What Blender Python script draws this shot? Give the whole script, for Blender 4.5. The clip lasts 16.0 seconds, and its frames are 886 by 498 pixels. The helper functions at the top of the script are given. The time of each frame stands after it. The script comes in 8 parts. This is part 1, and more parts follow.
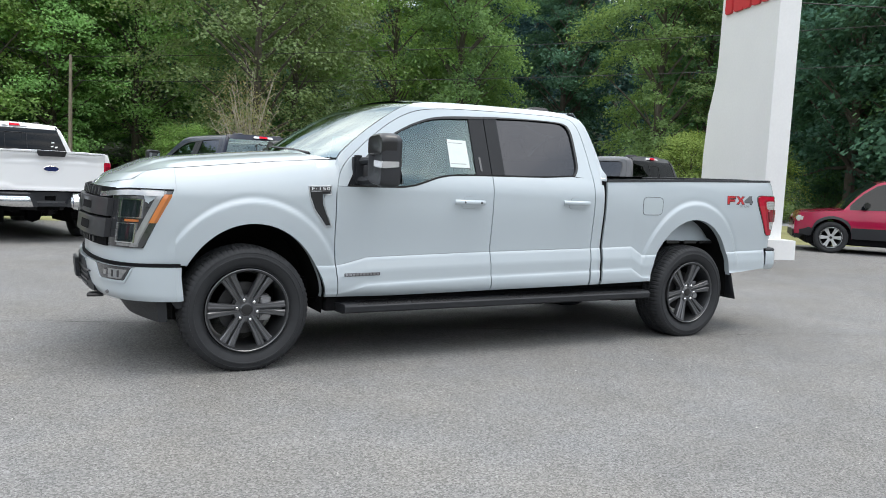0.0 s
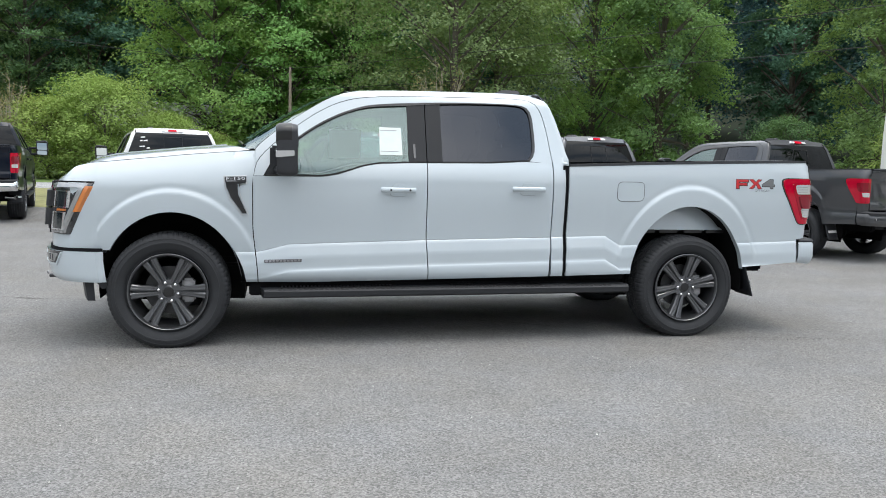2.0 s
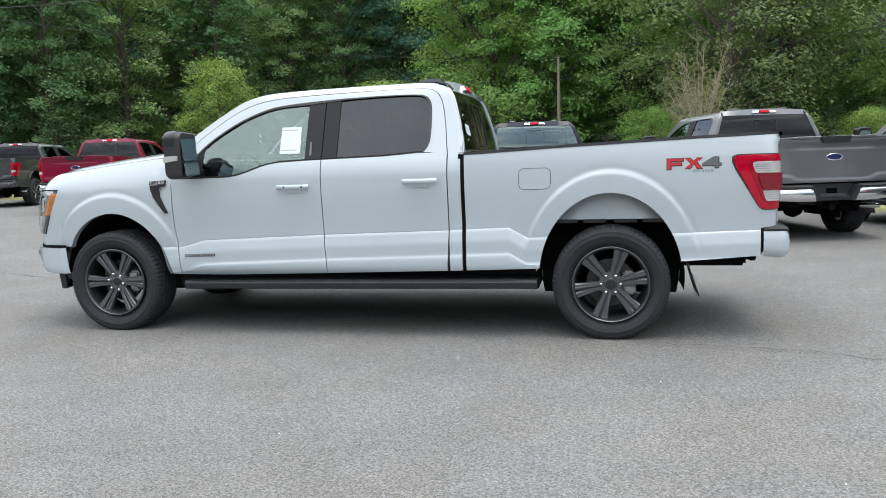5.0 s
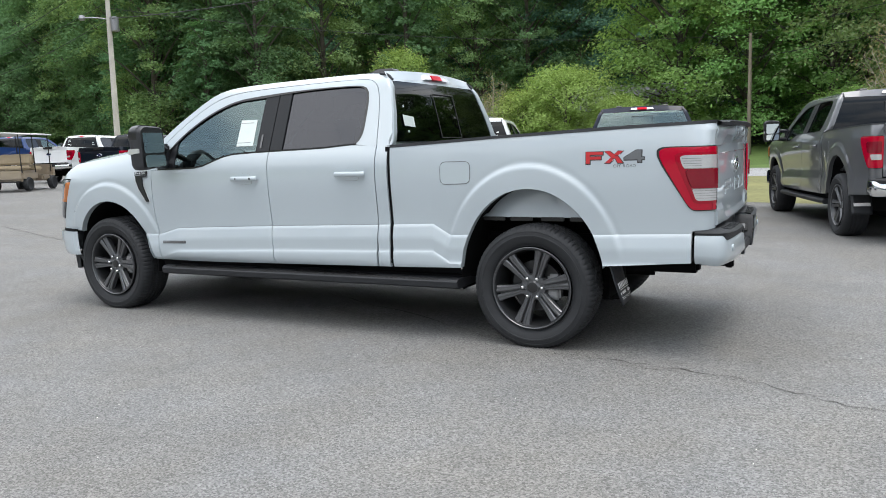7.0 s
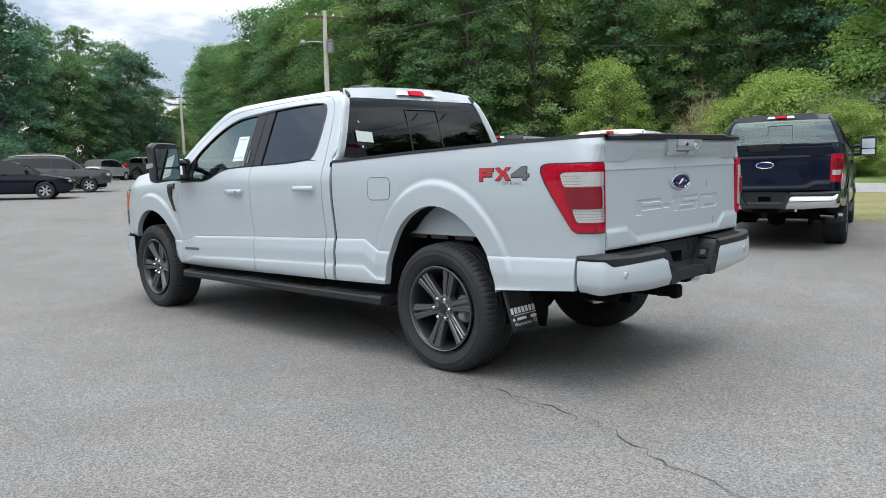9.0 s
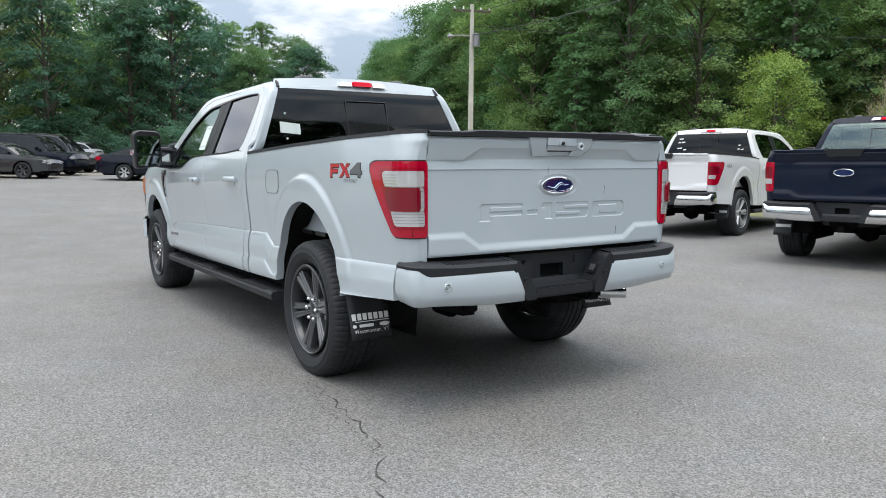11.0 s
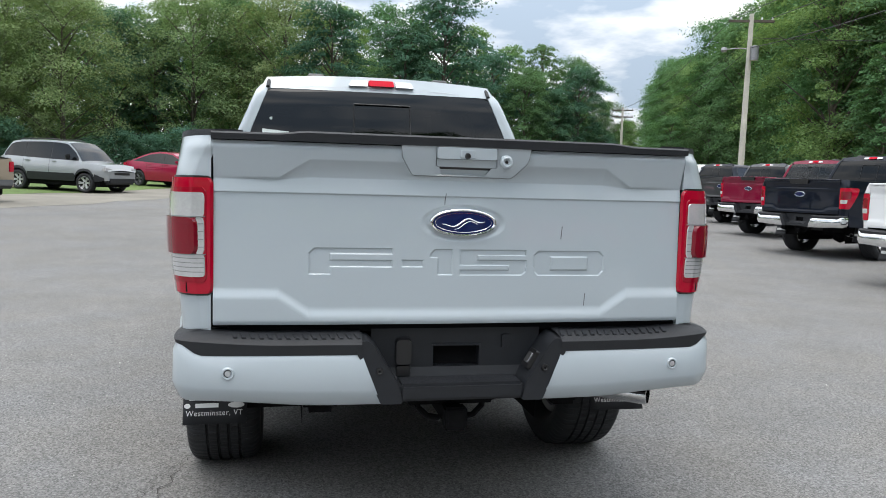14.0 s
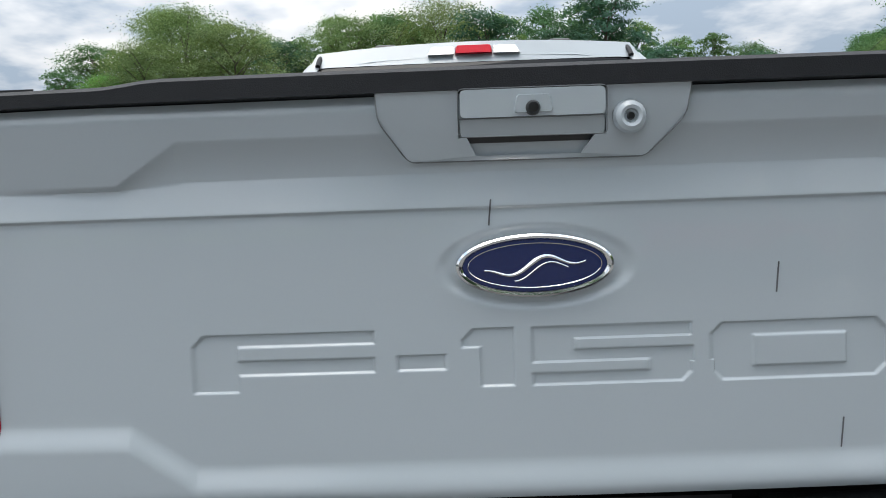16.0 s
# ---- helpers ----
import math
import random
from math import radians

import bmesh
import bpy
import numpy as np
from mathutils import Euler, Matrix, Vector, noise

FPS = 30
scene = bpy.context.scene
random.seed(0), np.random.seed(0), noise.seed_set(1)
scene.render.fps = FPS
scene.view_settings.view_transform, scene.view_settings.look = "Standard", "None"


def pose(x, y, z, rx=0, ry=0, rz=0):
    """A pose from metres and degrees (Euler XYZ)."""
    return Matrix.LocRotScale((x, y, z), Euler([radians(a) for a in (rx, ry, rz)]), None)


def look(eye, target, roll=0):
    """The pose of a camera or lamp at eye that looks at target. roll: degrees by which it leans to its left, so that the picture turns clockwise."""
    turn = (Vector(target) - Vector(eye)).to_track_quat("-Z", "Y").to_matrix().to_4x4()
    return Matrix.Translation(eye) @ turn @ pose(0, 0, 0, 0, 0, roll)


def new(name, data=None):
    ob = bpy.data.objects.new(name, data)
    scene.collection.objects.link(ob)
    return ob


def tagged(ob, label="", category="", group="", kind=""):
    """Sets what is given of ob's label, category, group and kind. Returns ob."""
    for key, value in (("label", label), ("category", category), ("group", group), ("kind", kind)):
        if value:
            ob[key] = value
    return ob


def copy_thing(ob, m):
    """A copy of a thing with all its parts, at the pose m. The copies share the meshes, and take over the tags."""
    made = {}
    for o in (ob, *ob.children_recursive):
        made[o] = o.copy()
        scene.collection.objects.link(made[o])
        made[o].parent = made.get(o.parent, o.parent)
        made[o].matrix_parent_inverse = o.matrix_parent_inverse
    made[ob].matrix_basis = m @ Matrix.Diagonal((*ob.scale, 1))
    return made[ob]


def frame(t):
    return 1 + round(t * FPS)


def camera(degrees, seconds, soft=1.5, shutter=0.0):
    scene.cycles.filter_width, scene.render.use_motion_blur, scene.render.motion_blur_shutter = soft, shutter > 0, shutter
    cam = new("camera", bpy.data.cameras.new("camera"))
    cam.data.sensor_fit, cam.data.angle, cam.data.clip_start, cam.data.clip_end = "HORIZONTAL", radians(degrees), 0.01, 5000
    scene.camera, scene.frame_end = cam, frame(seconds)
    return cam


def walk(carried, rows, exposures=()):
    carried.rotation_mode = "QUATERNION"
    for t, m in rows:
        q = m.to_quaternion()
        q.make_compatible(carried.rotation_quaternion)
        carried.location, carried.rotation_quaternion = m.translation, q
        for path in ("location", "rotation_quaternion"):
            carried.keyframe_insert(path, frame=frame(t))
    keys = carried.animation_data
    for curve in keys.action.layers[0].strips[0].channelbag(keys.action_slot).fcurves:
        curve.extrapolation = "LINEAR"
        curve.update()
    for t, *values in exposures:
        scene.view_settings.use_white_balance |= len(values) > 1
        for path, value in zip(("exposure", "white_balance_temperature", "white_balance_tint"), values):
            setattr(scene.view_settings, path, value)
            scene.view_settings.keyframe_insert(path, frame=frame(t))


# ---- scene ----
cam = camera(60.2, 16.0, soft=0.95)
PATH = [
    (0, (-1.287, -5.882, 1.32), (-0.322, -4.14, 1.136), 2.8),
    (0.5, (-0.764, -6.135, 1.348), (0.073, -4.329, 1.155), 2.7),
    (1, (-0.236, -6.321, 1.347), (0.467, -4.46, 1.144), 2.4),
    (1.5, (0.297, -6.456, 1.359), (0.856, -4.547, 1.143), 2.1),
    (2, (0.809, -6.579, 1.335), (1.213, -4.633, 1.119), 1.4),
    (2.5, (1.31, -6.642, 1.336), (1.563, -4.67, 1.12), 0.6),
    (3, (1.877, -6.689, 1.336), (1.971, -4.702, 1.12), -0.2),
    (3.5, (2.411, -6.67, 1.337), (2.36, -4.683, 1.118), -0.8),
    (4, (2.95, -6.643, 1.341), (2.761, -4.665, 1.114), -1.3),
    (4.5, (3.461, -6.584, 1.334), (3.154, -4.622, 1.097), -1.6),
    (5, (3.972, -6.493, 1.359), (3.551, -4.553, 1.115), -1.8),
    (5.2, (4.171, -6.432, 1.332), (3.702, -4.504, 1.087), -1.8),
    (7.5, (6.203, -5.361, 1.356), (5.153, -3.679, 1.091), -2.2),
    (8, (6.627, -5.052, 1.36), (5.443, -3.461, 1.105), -2.4),
    (8.5, (7.017, -4.705, 1.335), (5.716, -3.204, 1.1), -2.2),
    (9, (7.388, -4.375, 1.308), (5.993, -2.959, 1.092), -1.9),
    (9.2, (7.528, -4.261, 1.32), (6.104, -2.872, 1.11), -1.6),
    (11.3, (8.379, -2.518, 1.285), (6.67, -1.506, 1.054), 0.8),
    (11.5, (8.419, -2.348, 1.292), (6.684, -1.381, 1.056), 1.5),
    (12, (8.44, -1.901, 1.286), (6.648, -1.042, 1.06), 1.7),
    (12.5, (8.386, -1.487, 1.293), (6.547, -0.73, 1.085), 1.7),
    (13, (8.243, -1.119, 1.298), (6.362, -0.467, 1.107), 1.8),
    (13.5, (7.971, -0.84, 1.298), (6.053, -0.303, 1.116), 1.8),
    (14, (7.664, -0.597, 1.307), (5.715, -0.186, 1.13), 1.6),
    (14.5, (7.355, -0.389, 1.309), (5.382, -0.113, 1.127), 1.0),
    (15, (6.982, -0.231, 1.297), (4.996, -0.084, 1.114), 0.1),
    (15.5, (6.604, -0.13, 1.275), (4.612, -0.082, 1.104), -1.0),
    (16, (6.255, -0.112, 1.28), (4.261, -0.144, 1.13), -2.1),
]
walk(cam, [(t, look(eye, target, roll)) for t, eye, target, roll in PATH], exposures=[(0, 0.07), (5, 0.10), (9, 0.02), (12, 0.07), (14.5, 0.0), (15.5, -0.13), (16, -0.33)])

# ---- light ----
world = bpy.data.worlds.new("overcast_sky")
scene.world = world
world.use_nodes = True
wn, wl = world.node_tree.nodes, world.node_tree.links
wn.clear()


def wnode(kind, **values):
    nd = wn.new(kind)
    for k, v in values.items():
        nd.inputs[k].default_value = v
    return nd


SUN_ELEVATION, SUN_TURN = 76.0, 120.0
w_coord = wnode("ShaderNodeTexCoord")
w_sep = wnode("ShaderNodeSeparateXYZ")
wl.new(w_coord.outputs["Generated"], w_sep.inputs[0])
# clouds are flattened towards the horizon
w_addz = wnode("ShaderNodeMath")
w_addz.operation = "ADD"
w_addz.inputs[1].default_value = 0.18
wl.new(w_sep.outputs["Z"], w_addz.inputs[0])
w_div = wnode("ShaderNodeVectorMath")
w_div.operation = "DIVIDE"
wl.new(w_coord.outputs["Generated"], w_div.inputs[0])
w_com = wnode("ShaderNodeCombineXYZ", Z=1.0)
wl.new(w_addz.outputs[0], w_com.inputs["X"])
wl.new(w_addz.outputs[0], w_com.inputs["Y"])
wl.new(w_com.outputs[0], w_div.inputs[1])
w_noise = wnode("ShaderNodeTexNoise", Scale=2.4, Detail=5.0, Roughness=0.52)
wl.new(w_div.outputs[0], w_noise.inputs["Vector"])
w_ramp = wnode("ShaderNodeValToRGB")
w_ramp.color_ramp.elements[0].position, w_ramp.color_ramp.elements[0].color = 0.38, (0.36, 0.44, 0.54, 1)
w_ramp.color_ramp.elements[1].position, w_ramp.color_ramp.elements[1].color = 0.62, (0.955, 0.95, 0.945, 1)
wl.new(w_noise.outputs["Fac"], w_ramp.inputs[0])
# an overcast sky is brighter overhead than at the horizon
w_up = wnode("ShaderNodeMapRange")
w_up.inputs["From Min"].default_value, w_up.inputs["From Max"].default_value = 0.0, 1.0
w_up.inputs["To Min"].default_value, w_up.inputs["To Max"].default_value = 1.16, 3.95
wl.new(w_sep.outputs["Z"], w_up.inputs["Value"])
w_cloud = wnode("ShaderNodeBackground")
wl.new(w_ramp.outputs[0], w_cloud.inputs["Color"])
wl.new(w_up.outputs[0], w_cloud.inputs["Strength"])
w_sky = wnode("ShaderNodeTexSky")
w_sky.sky_type, w_sky.sun_disc = "NISHITA", False
w_sky.sun_elevation, w_sky.sun_rotation = radians(SUN_ELEVATION), radians(SUN_TURN)
w_blue = wnode("ShaderNodeBackground", Strength=0.06)
wl.new(w_sky.outputs[0], w_blue.inputs["Color"])
w_mix = wnode("ShaderNodeMixShader", Fac=0.86)
wl.new(w_blue.outputs[0], w_mix.inputs[1])
wl.new(w_cloud.outputs[0], w_mix.inputs[2])
w_out = wnode("ShaderNodeOutputWorld")
wl.new(w_mix.outputs[0], w_out.inputs[0])

sun = new("sun", bpy.data.lights.new("sun", "SUN"))
sun.data.energy, sun.data.angle, sun.data.color = 1.28, radians(32), (1.0, 0.95, 0.88)
sa, se = radians(SUN_TURN), radians(SUN_ELEVATION)
sun.matrix_world = look((math.sin(sa) * math.cos(se) * 50, math.cos(sa) * math.cos(se) * 50, math.sin(se) * 50), (0, 0, 0))


# ---- materials ----
def mat(name, color, rough=0.5, metal=0.0, coat=0.0, spread=0.06, scale=6.0, fine=80.0, bump=0.0, bump_scale=60.0, spec=0.5, coat_rough=0.03, island=False, obj=False):
    """A surface with a base colour that varies at two scales, and fine relief."""
    m = bpy.data.materials.new(name)
    m.use_nodes = True
    nt = m.node_tree
    b = nt.nodes["Principled BSDF"]
    b.inputs["Roughness"].default_value, b.inputs["Metallic"].default_value = rough, metal
    b.inputs["Coat Weight"].default_value, b.inputs["Coat Roughness"].default_value = coat, coat_rough
    b.inputs["Specular IOR Level"].default_value = spec
    tc = nt.nodes.new("ShaderNodeTexCoord")
    n1 = nt.nodes.new("ShaderNodeTexNoise")
    n1.inputs["Scale"].default_value, n1.inputs["Detail"].default_value = scale, 3.0
    n2 = nt.nodes.new("ShaderNodeTexNoise")
    n2.inputs["Scale"].default_value, n2.inputs["Detail"].default_value = fine, 2.0
    for n in (n1, n2):
        nt.links.new(tc.outputs["Object"], n.inputs["Vector"])
    mul = nt.nodes.new("ShaderNodeMath")
    mul.operation = "MULTIPLY_ADD"
    mul.inputs[1].default_value = 0.6
    sc = nt.nodes.new("ShaderNodeMath")
    sc.operation = "MULTIPLY"
    sc.inputs[1].default_value = 0.4
    nt.links.new(n2.outputs["Fac"], sc.inputs[0])
    nt.links.new(n1.outputs["Fac"], mul.inputs[0])
    nt.links.new(sc.outputs[0], mul.inputs[2])
    mr = nt.nodes.new("ShaderNodeMapRange")
    mr.inputs["From Min"].default_value, mr.inputs["From Max"].default_value = 0.3, 0.7
    mr.inputs["To Min"].default_value, mr.inputs["To Max"].default_value = 1 - spread, 1 + spread
    nt.links.new(mul.outputs[0], mr.inputs["Value"])
    hs = nt.nodes.new("ShaderNodeHueSaturation")
    hs.inputs["Color"].default_value = (*color, 1)
    nt.links.new(mr.outputs[0], hs.inputs["Value"])
    last = hs
    if island or obj:
        rnd = nt.nodes.new("ShaderNodeNewGeometry" if island else "ShaderNodeObjectInfo")
        r2 = nt.nodes.new("ShaderNodeMapRange")
        r2.inputs["To Min"].default_value, r2.inputs["To Max"].default_value = 0.62, 1.45
        nt.links.new(rnd.outputs["Random Per Island" if island else "Random"], r2.inputs["Value"])
        h2 = nt.nodes.new("ShaderNodeHueSaturation")
        nt.links.new(r2.outputs[0], h2.inputs["Value"])
        nt.links.new(hs.outputs[0], h2.inputs["Color"])
        last = h2
    nt.links.new(last.outputs[0], b.inputs["Base Color"])
    if bump:
        bn = nt.nodes.new("ShaderNodeTexNoise")
        bn.inputs["Scale"].default_value, bn.inputs["Detail"].default_value = bump_scale, 3.0
        nt.links.new(tc.outputs["Object"], bn.inputs["Vector"])
        bp = nt.nodes.new("ShaderNodeBump")
        bp.inputs["Strength"].default_value, bp.inputs["Distance"].default_value = bump, 0.004
        nt.links.new(bn.outputs["Fac"], bp.inputs["Height"])
        nt.links.new(bp.outputs[0], b.inputs["Normal"])
    return m


def glass(name, tint, gloss_rough=0.01, ior=1.5, sheen=(0.94, 0.97, 1.0)):
    """A thin pane: what lies behind it, tinted, under a clear reflection."""
    m = bpy.data.materials.new(name)
    m.use_nodes = True
    nt = m.node_tree
    nt.nodes.clear()
    out = nt.nodes.new("ShaderNodeOutputMaterial")
    tr = nt.nodes.new("ShaderNodeBsdfTransparent")
    tr.inputs["Color"].default_value = (*tint, 1)
    gl = nt.nodes.new("ShaderNodeBsdfGlossy")
    gl.inputs["Roughness"].default_value = gloss_rough
    gl.inputs["Color"].default_value = (*sheen, 1)
    fr = nt.nodes.new("ShaderNodeFresnel")
    fr.inputs["IOR"].default_value = ior
    mx = nt.nodes.new("ShaderNodeMixShader")
    nt.links.new(fr.outputs[0], mx.inputs[0])
    nt.links.new(tr.outputs[0], mx.inputs[1])
    nt.links.new(gl.outputs[0], mx.inputs[2])
    nt.links.new(mx.outputs[0], out.inputs[0])
    return m


def leafy(name, color, through_color, obj=True):
    """Leaves: light reflected and let through, each leaf and each plant a little different."""
    m = bpy.data.materials.new(name)
    m.use_nodes = True
    nt = m.node_tree
    nt.nodes.clear()
    out = nt.nodes.new("ShaderNodeOutputMaterial")
    geo = nt.nodes.new("ShaderNodeNewGeometry")
    info = nt.nodes.new("ShaderNodeObjectInfo")
    mr = nt.nodes.new("ShaderNodeMapRange")
    mr.inputs["To Min"].default_value, mr.inputs["To Max"].default_value = 0.74, 1.26
    nt.links.new(geo.outputs["Random Per Island"], mr.inputs["Value"])
    mo = nt.nodes.new("ShaderNodeMapRange")
    mo.inputs["To Min"].default_value, mo.inputs["To Max"].default_value = 0.478, 0.512
    nt.links.new(info.outputs["Random"], mo.inputs["Value"])
    shaders = []
    for kind, c in (("ShaderNodeBsdfDiffuse", color), ("ShaderNodeBsdfTranslucent", through_color)):
        hs = nt.nodes.new("ShaderNodeHueSaturation")
        hs.inputs["Color"].default_value = (*c, 1)
        nt.links.new(mr.outputs[0], hs.inputs["Value"])
        nt.links.new(mo.outputs[0], hs.inputs["Hue"])
        sh = nt.nodes.new(kind)
        nt.links.new(hs.outputs[0], sh.inputs["Color"])
        shaders.append(sh)
    mx = nt.nodes.new("ShaderNodeMixShader")
    mx.inputs[0].default_value = 0.34
    nt.links.new(shaders[0].outputs[0], mx.inputs[1])
    nt.links.new(shaders[1].outputs[0], mx.inputs[2])
    nt.links.new(mx.outputs[0], out.inputs[0])
    return m


def asphalt(name, base):
    m = bpy.data.materials.new(name)
    m.use_nodes = True
    nt = m.node_tree
    b = nt.nodes["Principled BSDF"]
    b.inputs["Roughness"].default_value = 0.88
    b.inputs["Specular IOR Level"].default_value = 0.3
    tc = nt.nodes.new("ShaderNodeTexCoord")

    def noise_at(scale, detail, rough=0.55):
        n = nt.nodes.new("ShaderNodeTexNoise")
        n.inputs["Scale"].default_value, n.inputs["Detail"].default_value, n.inputs["Roughness"].default_value = scale, detail, rough
        nt.links.new(tc.outputs["Object"], n.inputs["Vector"])
        return n

    def ranged(src, lo, hi, a=0.3, z=0.7):
        r = nt.nodes.new("ShaderNodeMapRange")
        r.inputs["From Min"].default_value, r.inputs["From Max"].default_value = a, z
        r.inputs["To Min"].default_value, r.inputs["To Max"].default_value = lo, hi
        nt.links.new(src, r.inputs["Value"])
        return r.outputs[0]

    def times(p, q):
        t = nt.nodes.new("ShaderNodeMath")
        t.operation = "MULTIPLY"
        nt.links.new(p, t.inputs[0])
        nt.links.new(q, t.inputs[1])
        return t.outputs[0]

    broad = ranged(noise_at(0.22, 6, 0.62).outputs["Fac"], 0.90, 1.09)
    patch = ranged(noise_at(1.4, 6, 0.7).outputs["Fac"], 0.89, 1.10)
    vor = nt.nodes.new("ShaderNodeTexVoronoi")
    vor.inputs["Scale"].default_value = 135.0
    nt.links.new(tc.outputs["Object"], vor.inputs["Vector"])
    sep = nt.nodes.new("ShaderNodeSeparateColor")
    nt.links.new(vor.outputs["Color"], sep.inputs[0])
    chips = ranged(sep.outputs[0], 0.60, 1.46, 0.0, 1.0)
    grit = ranged(noise_at(60, 3).outputs["Fac"], 0.80, 1.22)
    value = times(times(broad, patch), times(chips, grit))
    hs = nt.nodes.new("ShaderNodeHueSaturation")
    # faint warm and cool patches
    tint = nt.nodes.new("ShaderNodeMix")
    tint.data_type = "RGBA"
    tint.inputs["A"].default_value = (base[0] * 1.02, base[1], base[2] * 0.965, 1)
    tint.inputs["B"].default_value = (base[0] * 0.985, base[1], base[2] * 1.025, 1)
    nt.links.new(ranged(noise_at(0.9, 5, 0.7).outputs["Fac"], 0.0, 1.0, 0.35, 0.65), tint.inputs["Factor"])
    nt.links.new(tint.outputs["Result"], hs.inputs["Color"])
    nt.links.new(value, hs.inputs["Value"])
    nt.links.new(hs.outputs[0], b.inputs["Base Color"])
    bp = nt.nodes.new("ShaderNodeBump")
    bp.inputs["Strength"].default_value, bp.inputs["Distance"].default_value = 0.55, 0.006
    nt.links.new(times(chips, grit), bp.inputs["Height"])
    nt.links.new(bp.outputs[0], b.inputs["Normal"])
    return m


PAINT = mat("pale_grey_paint", (0.465, 0.522, 0.560), 0.36, 0.0, 1.0, 0.012, 2.0, 300)
PAINT_WHITE = mat("white_paint", (0.80, 0.81, 0.82), 0.38, 0.0, 1.0, 0.012, 2.0, 300)
PAINT_NAVY = mat("navy_paint", (0.003, 0.007, 0.022), 0.3, 0.1, 0.55, 0.08, 2.0, 300, spec=0.15)
PAINT_BLACK = mat("blue_black_paint", (0.003, 0.006, 0.015), 0.3, 0.1, 0.6, 0.08, 2.0, 300, spec=0.15)
PAINT_RED = mat("deep_red_paint", (0.19, 0.002, 0.028), 0.3, 0.0, 0.7, 0.08, 2.0, 300, spec=0.15)
PAINT_RED2 = mat("bright_red_paint", (0.34, 0.004, 0.045), 0.3, 0.2, 1.0, 0.05, 2.0, 300, spec=0.2)
PAINT_GREY = mat("dark_grey_paint", (0.15, 0.155, 0.165), 0.32, 0.4, 1.0, 0.05, 2.0, 300, spec=0.15)
PAINT_DARK = mat("charcoal_paint", (0.060, 0.062, 0.067), 0.32, 0.4, 1.0, 0.05, 2.0, 300, spec=0.2)
PAINT_STONE = mat("stone_grey_paint", (0.30, 0.31, 0.31), 0.32, 0.4, 1.0, 0.05, 2.0, 300)
PAINT_SILVER = mat("silver_paint", (0.40, 0.42, 0.44), 0.30, 0.5, 1.0, 0.04, 2.0, 300)
PAINT_TAN = mat("tan_paint", (0.33, 0.27, 0.20), 0.45, 0.0, 0.8, 0.04, 2.0, 300)
PAINT_BLUE = mat("bright_blue_paint", (0.01, 0.04, 0.17), 0.3, 0.2, 1.0, 0.08, 2.0, 300)
PILLAR = mat("gloss_black_pillar", (0.010, 0.0110, 0.0135), 0.42, 0, 0, 0.12, 6, 200, spec=0.30)
MIRROR_SHELL = mat("dark_grey_mirror_plastic", (0.026, 0.0275, 0.032), 0.42, 0, 0, 0.15, 8, 250, 0.1, 400)
TRIM = mat("black_trim", (0.012, 0.012, 0.013), 0.35, 0, 0.3, 0.15, 8, 200)
PLASTIC = mat("grained_black_plastic", (0.0125, 0.0142, 0.018), 0.52, 0, 0, 0.18, 10, 400, 0.25, 500)
PAD = mat("grey_black_step_pad", (0.017, 0.0185, 0.022), 0.58, 0, 0, 0.2, 10, 300, 0.3, 350)
DARK = mat("underbody_black", (0.007, 0.007, 0.008), 0.85, 0, 0, 0.3, 10, 100, spec=0.12)
RUBBER = mat("tyre_rubber", (0.020, 0.0215, 0.0245), 0.74, 0, 0, 0.2, 12, 200, 0.15, 300)
RIM_DARK = mat("dark_grey_alloy", (0.118, 0.121, 0.128), 0.30, 0.55, 0.4, 0.1, 14, 200)
CAST_METAL = mat("cast_brake_metal", (0.34, 0.34, 0.35), 0.5, 0.6, 0, 0.2, 14, 120)
RIM_BARREL = mat("dark_rim_barrel", (0.055, 0.057, 0.061), 0.35, 0.7, 0.2, 0.1, 14, 200)
DARK_STEEL = mat("dark_steel", (0.07, 0.07, 0.072), 0.5, 0.8, 0, 0.2, 20, 150)
ALLOY = mat("bright_silver_alloy", (0.62, 0.63, 0.64), 0.32, 0.55, 0.4, 0.06, 12, 150)
CHROME = mat("chrome", (0.84, 0.85, 0.86), 0.10, 1.0, 0, 0.03, 8, 200)
CRACK = mat("crack_dirt", (0.055, 0.052, 0.048), 0.95, 0, 0, 0.4, 9, 60)
LINE_GREY = mat("thin_line_grey", (0.20, 0.215, 0.225), 0.7, 0, 0, 0.25, 6, 60)
STEEL = mat("dull_steel", (0.30, 0.30, 0.31), 0.4, 0.9, 0, 0.2, 20, 150)
RED_LENS = mat("red_lamp_lens", (0.44, 0.001, 0.022), 0.10, 0, 0.6, 0.04, 20, 150, spec=0.3)
STOP_RED = mat("bright_red_stop_lens", (0.60, 0.002, 0.022), 0.3, 0, 0, 0.04, 20, 150, spec=0.12)
RED_MID = mat("inner_red_lamp_lens", (0.32, 0.001, 0.016), 0.12, 0, 0.6, 0.06, 20, 150, spec=0.3)
RED_DARK = mat("deep_red_lamp_lens", (0.20, 0.001, 0.012), 0.12, 0, 0.5, 0.08, 20, 150)
LAMP_TRIM = mat("lamp_light_guide", (0.42, 0.43, 0.44), 0.22, 0.55, 1.0, 0.1, 30, 160)
LENS_GREY = mat("grey_lamp_lens", (0.27, 0.275, 0.28), 0.15, 0.4, 1.0, 0.25, 40, 160)
CLEAR_LENS = mat("clear_lamp_lens", (0.70, 0.70, 0.71), 0.14, 0.45, 1.0, 0.10, 16, 120, 0.22, 55)
AMBER = mat("amber_lens", (0.58, 0.19, 0.05), 0.18, 0, 1.0, 0.08, 20, 150)
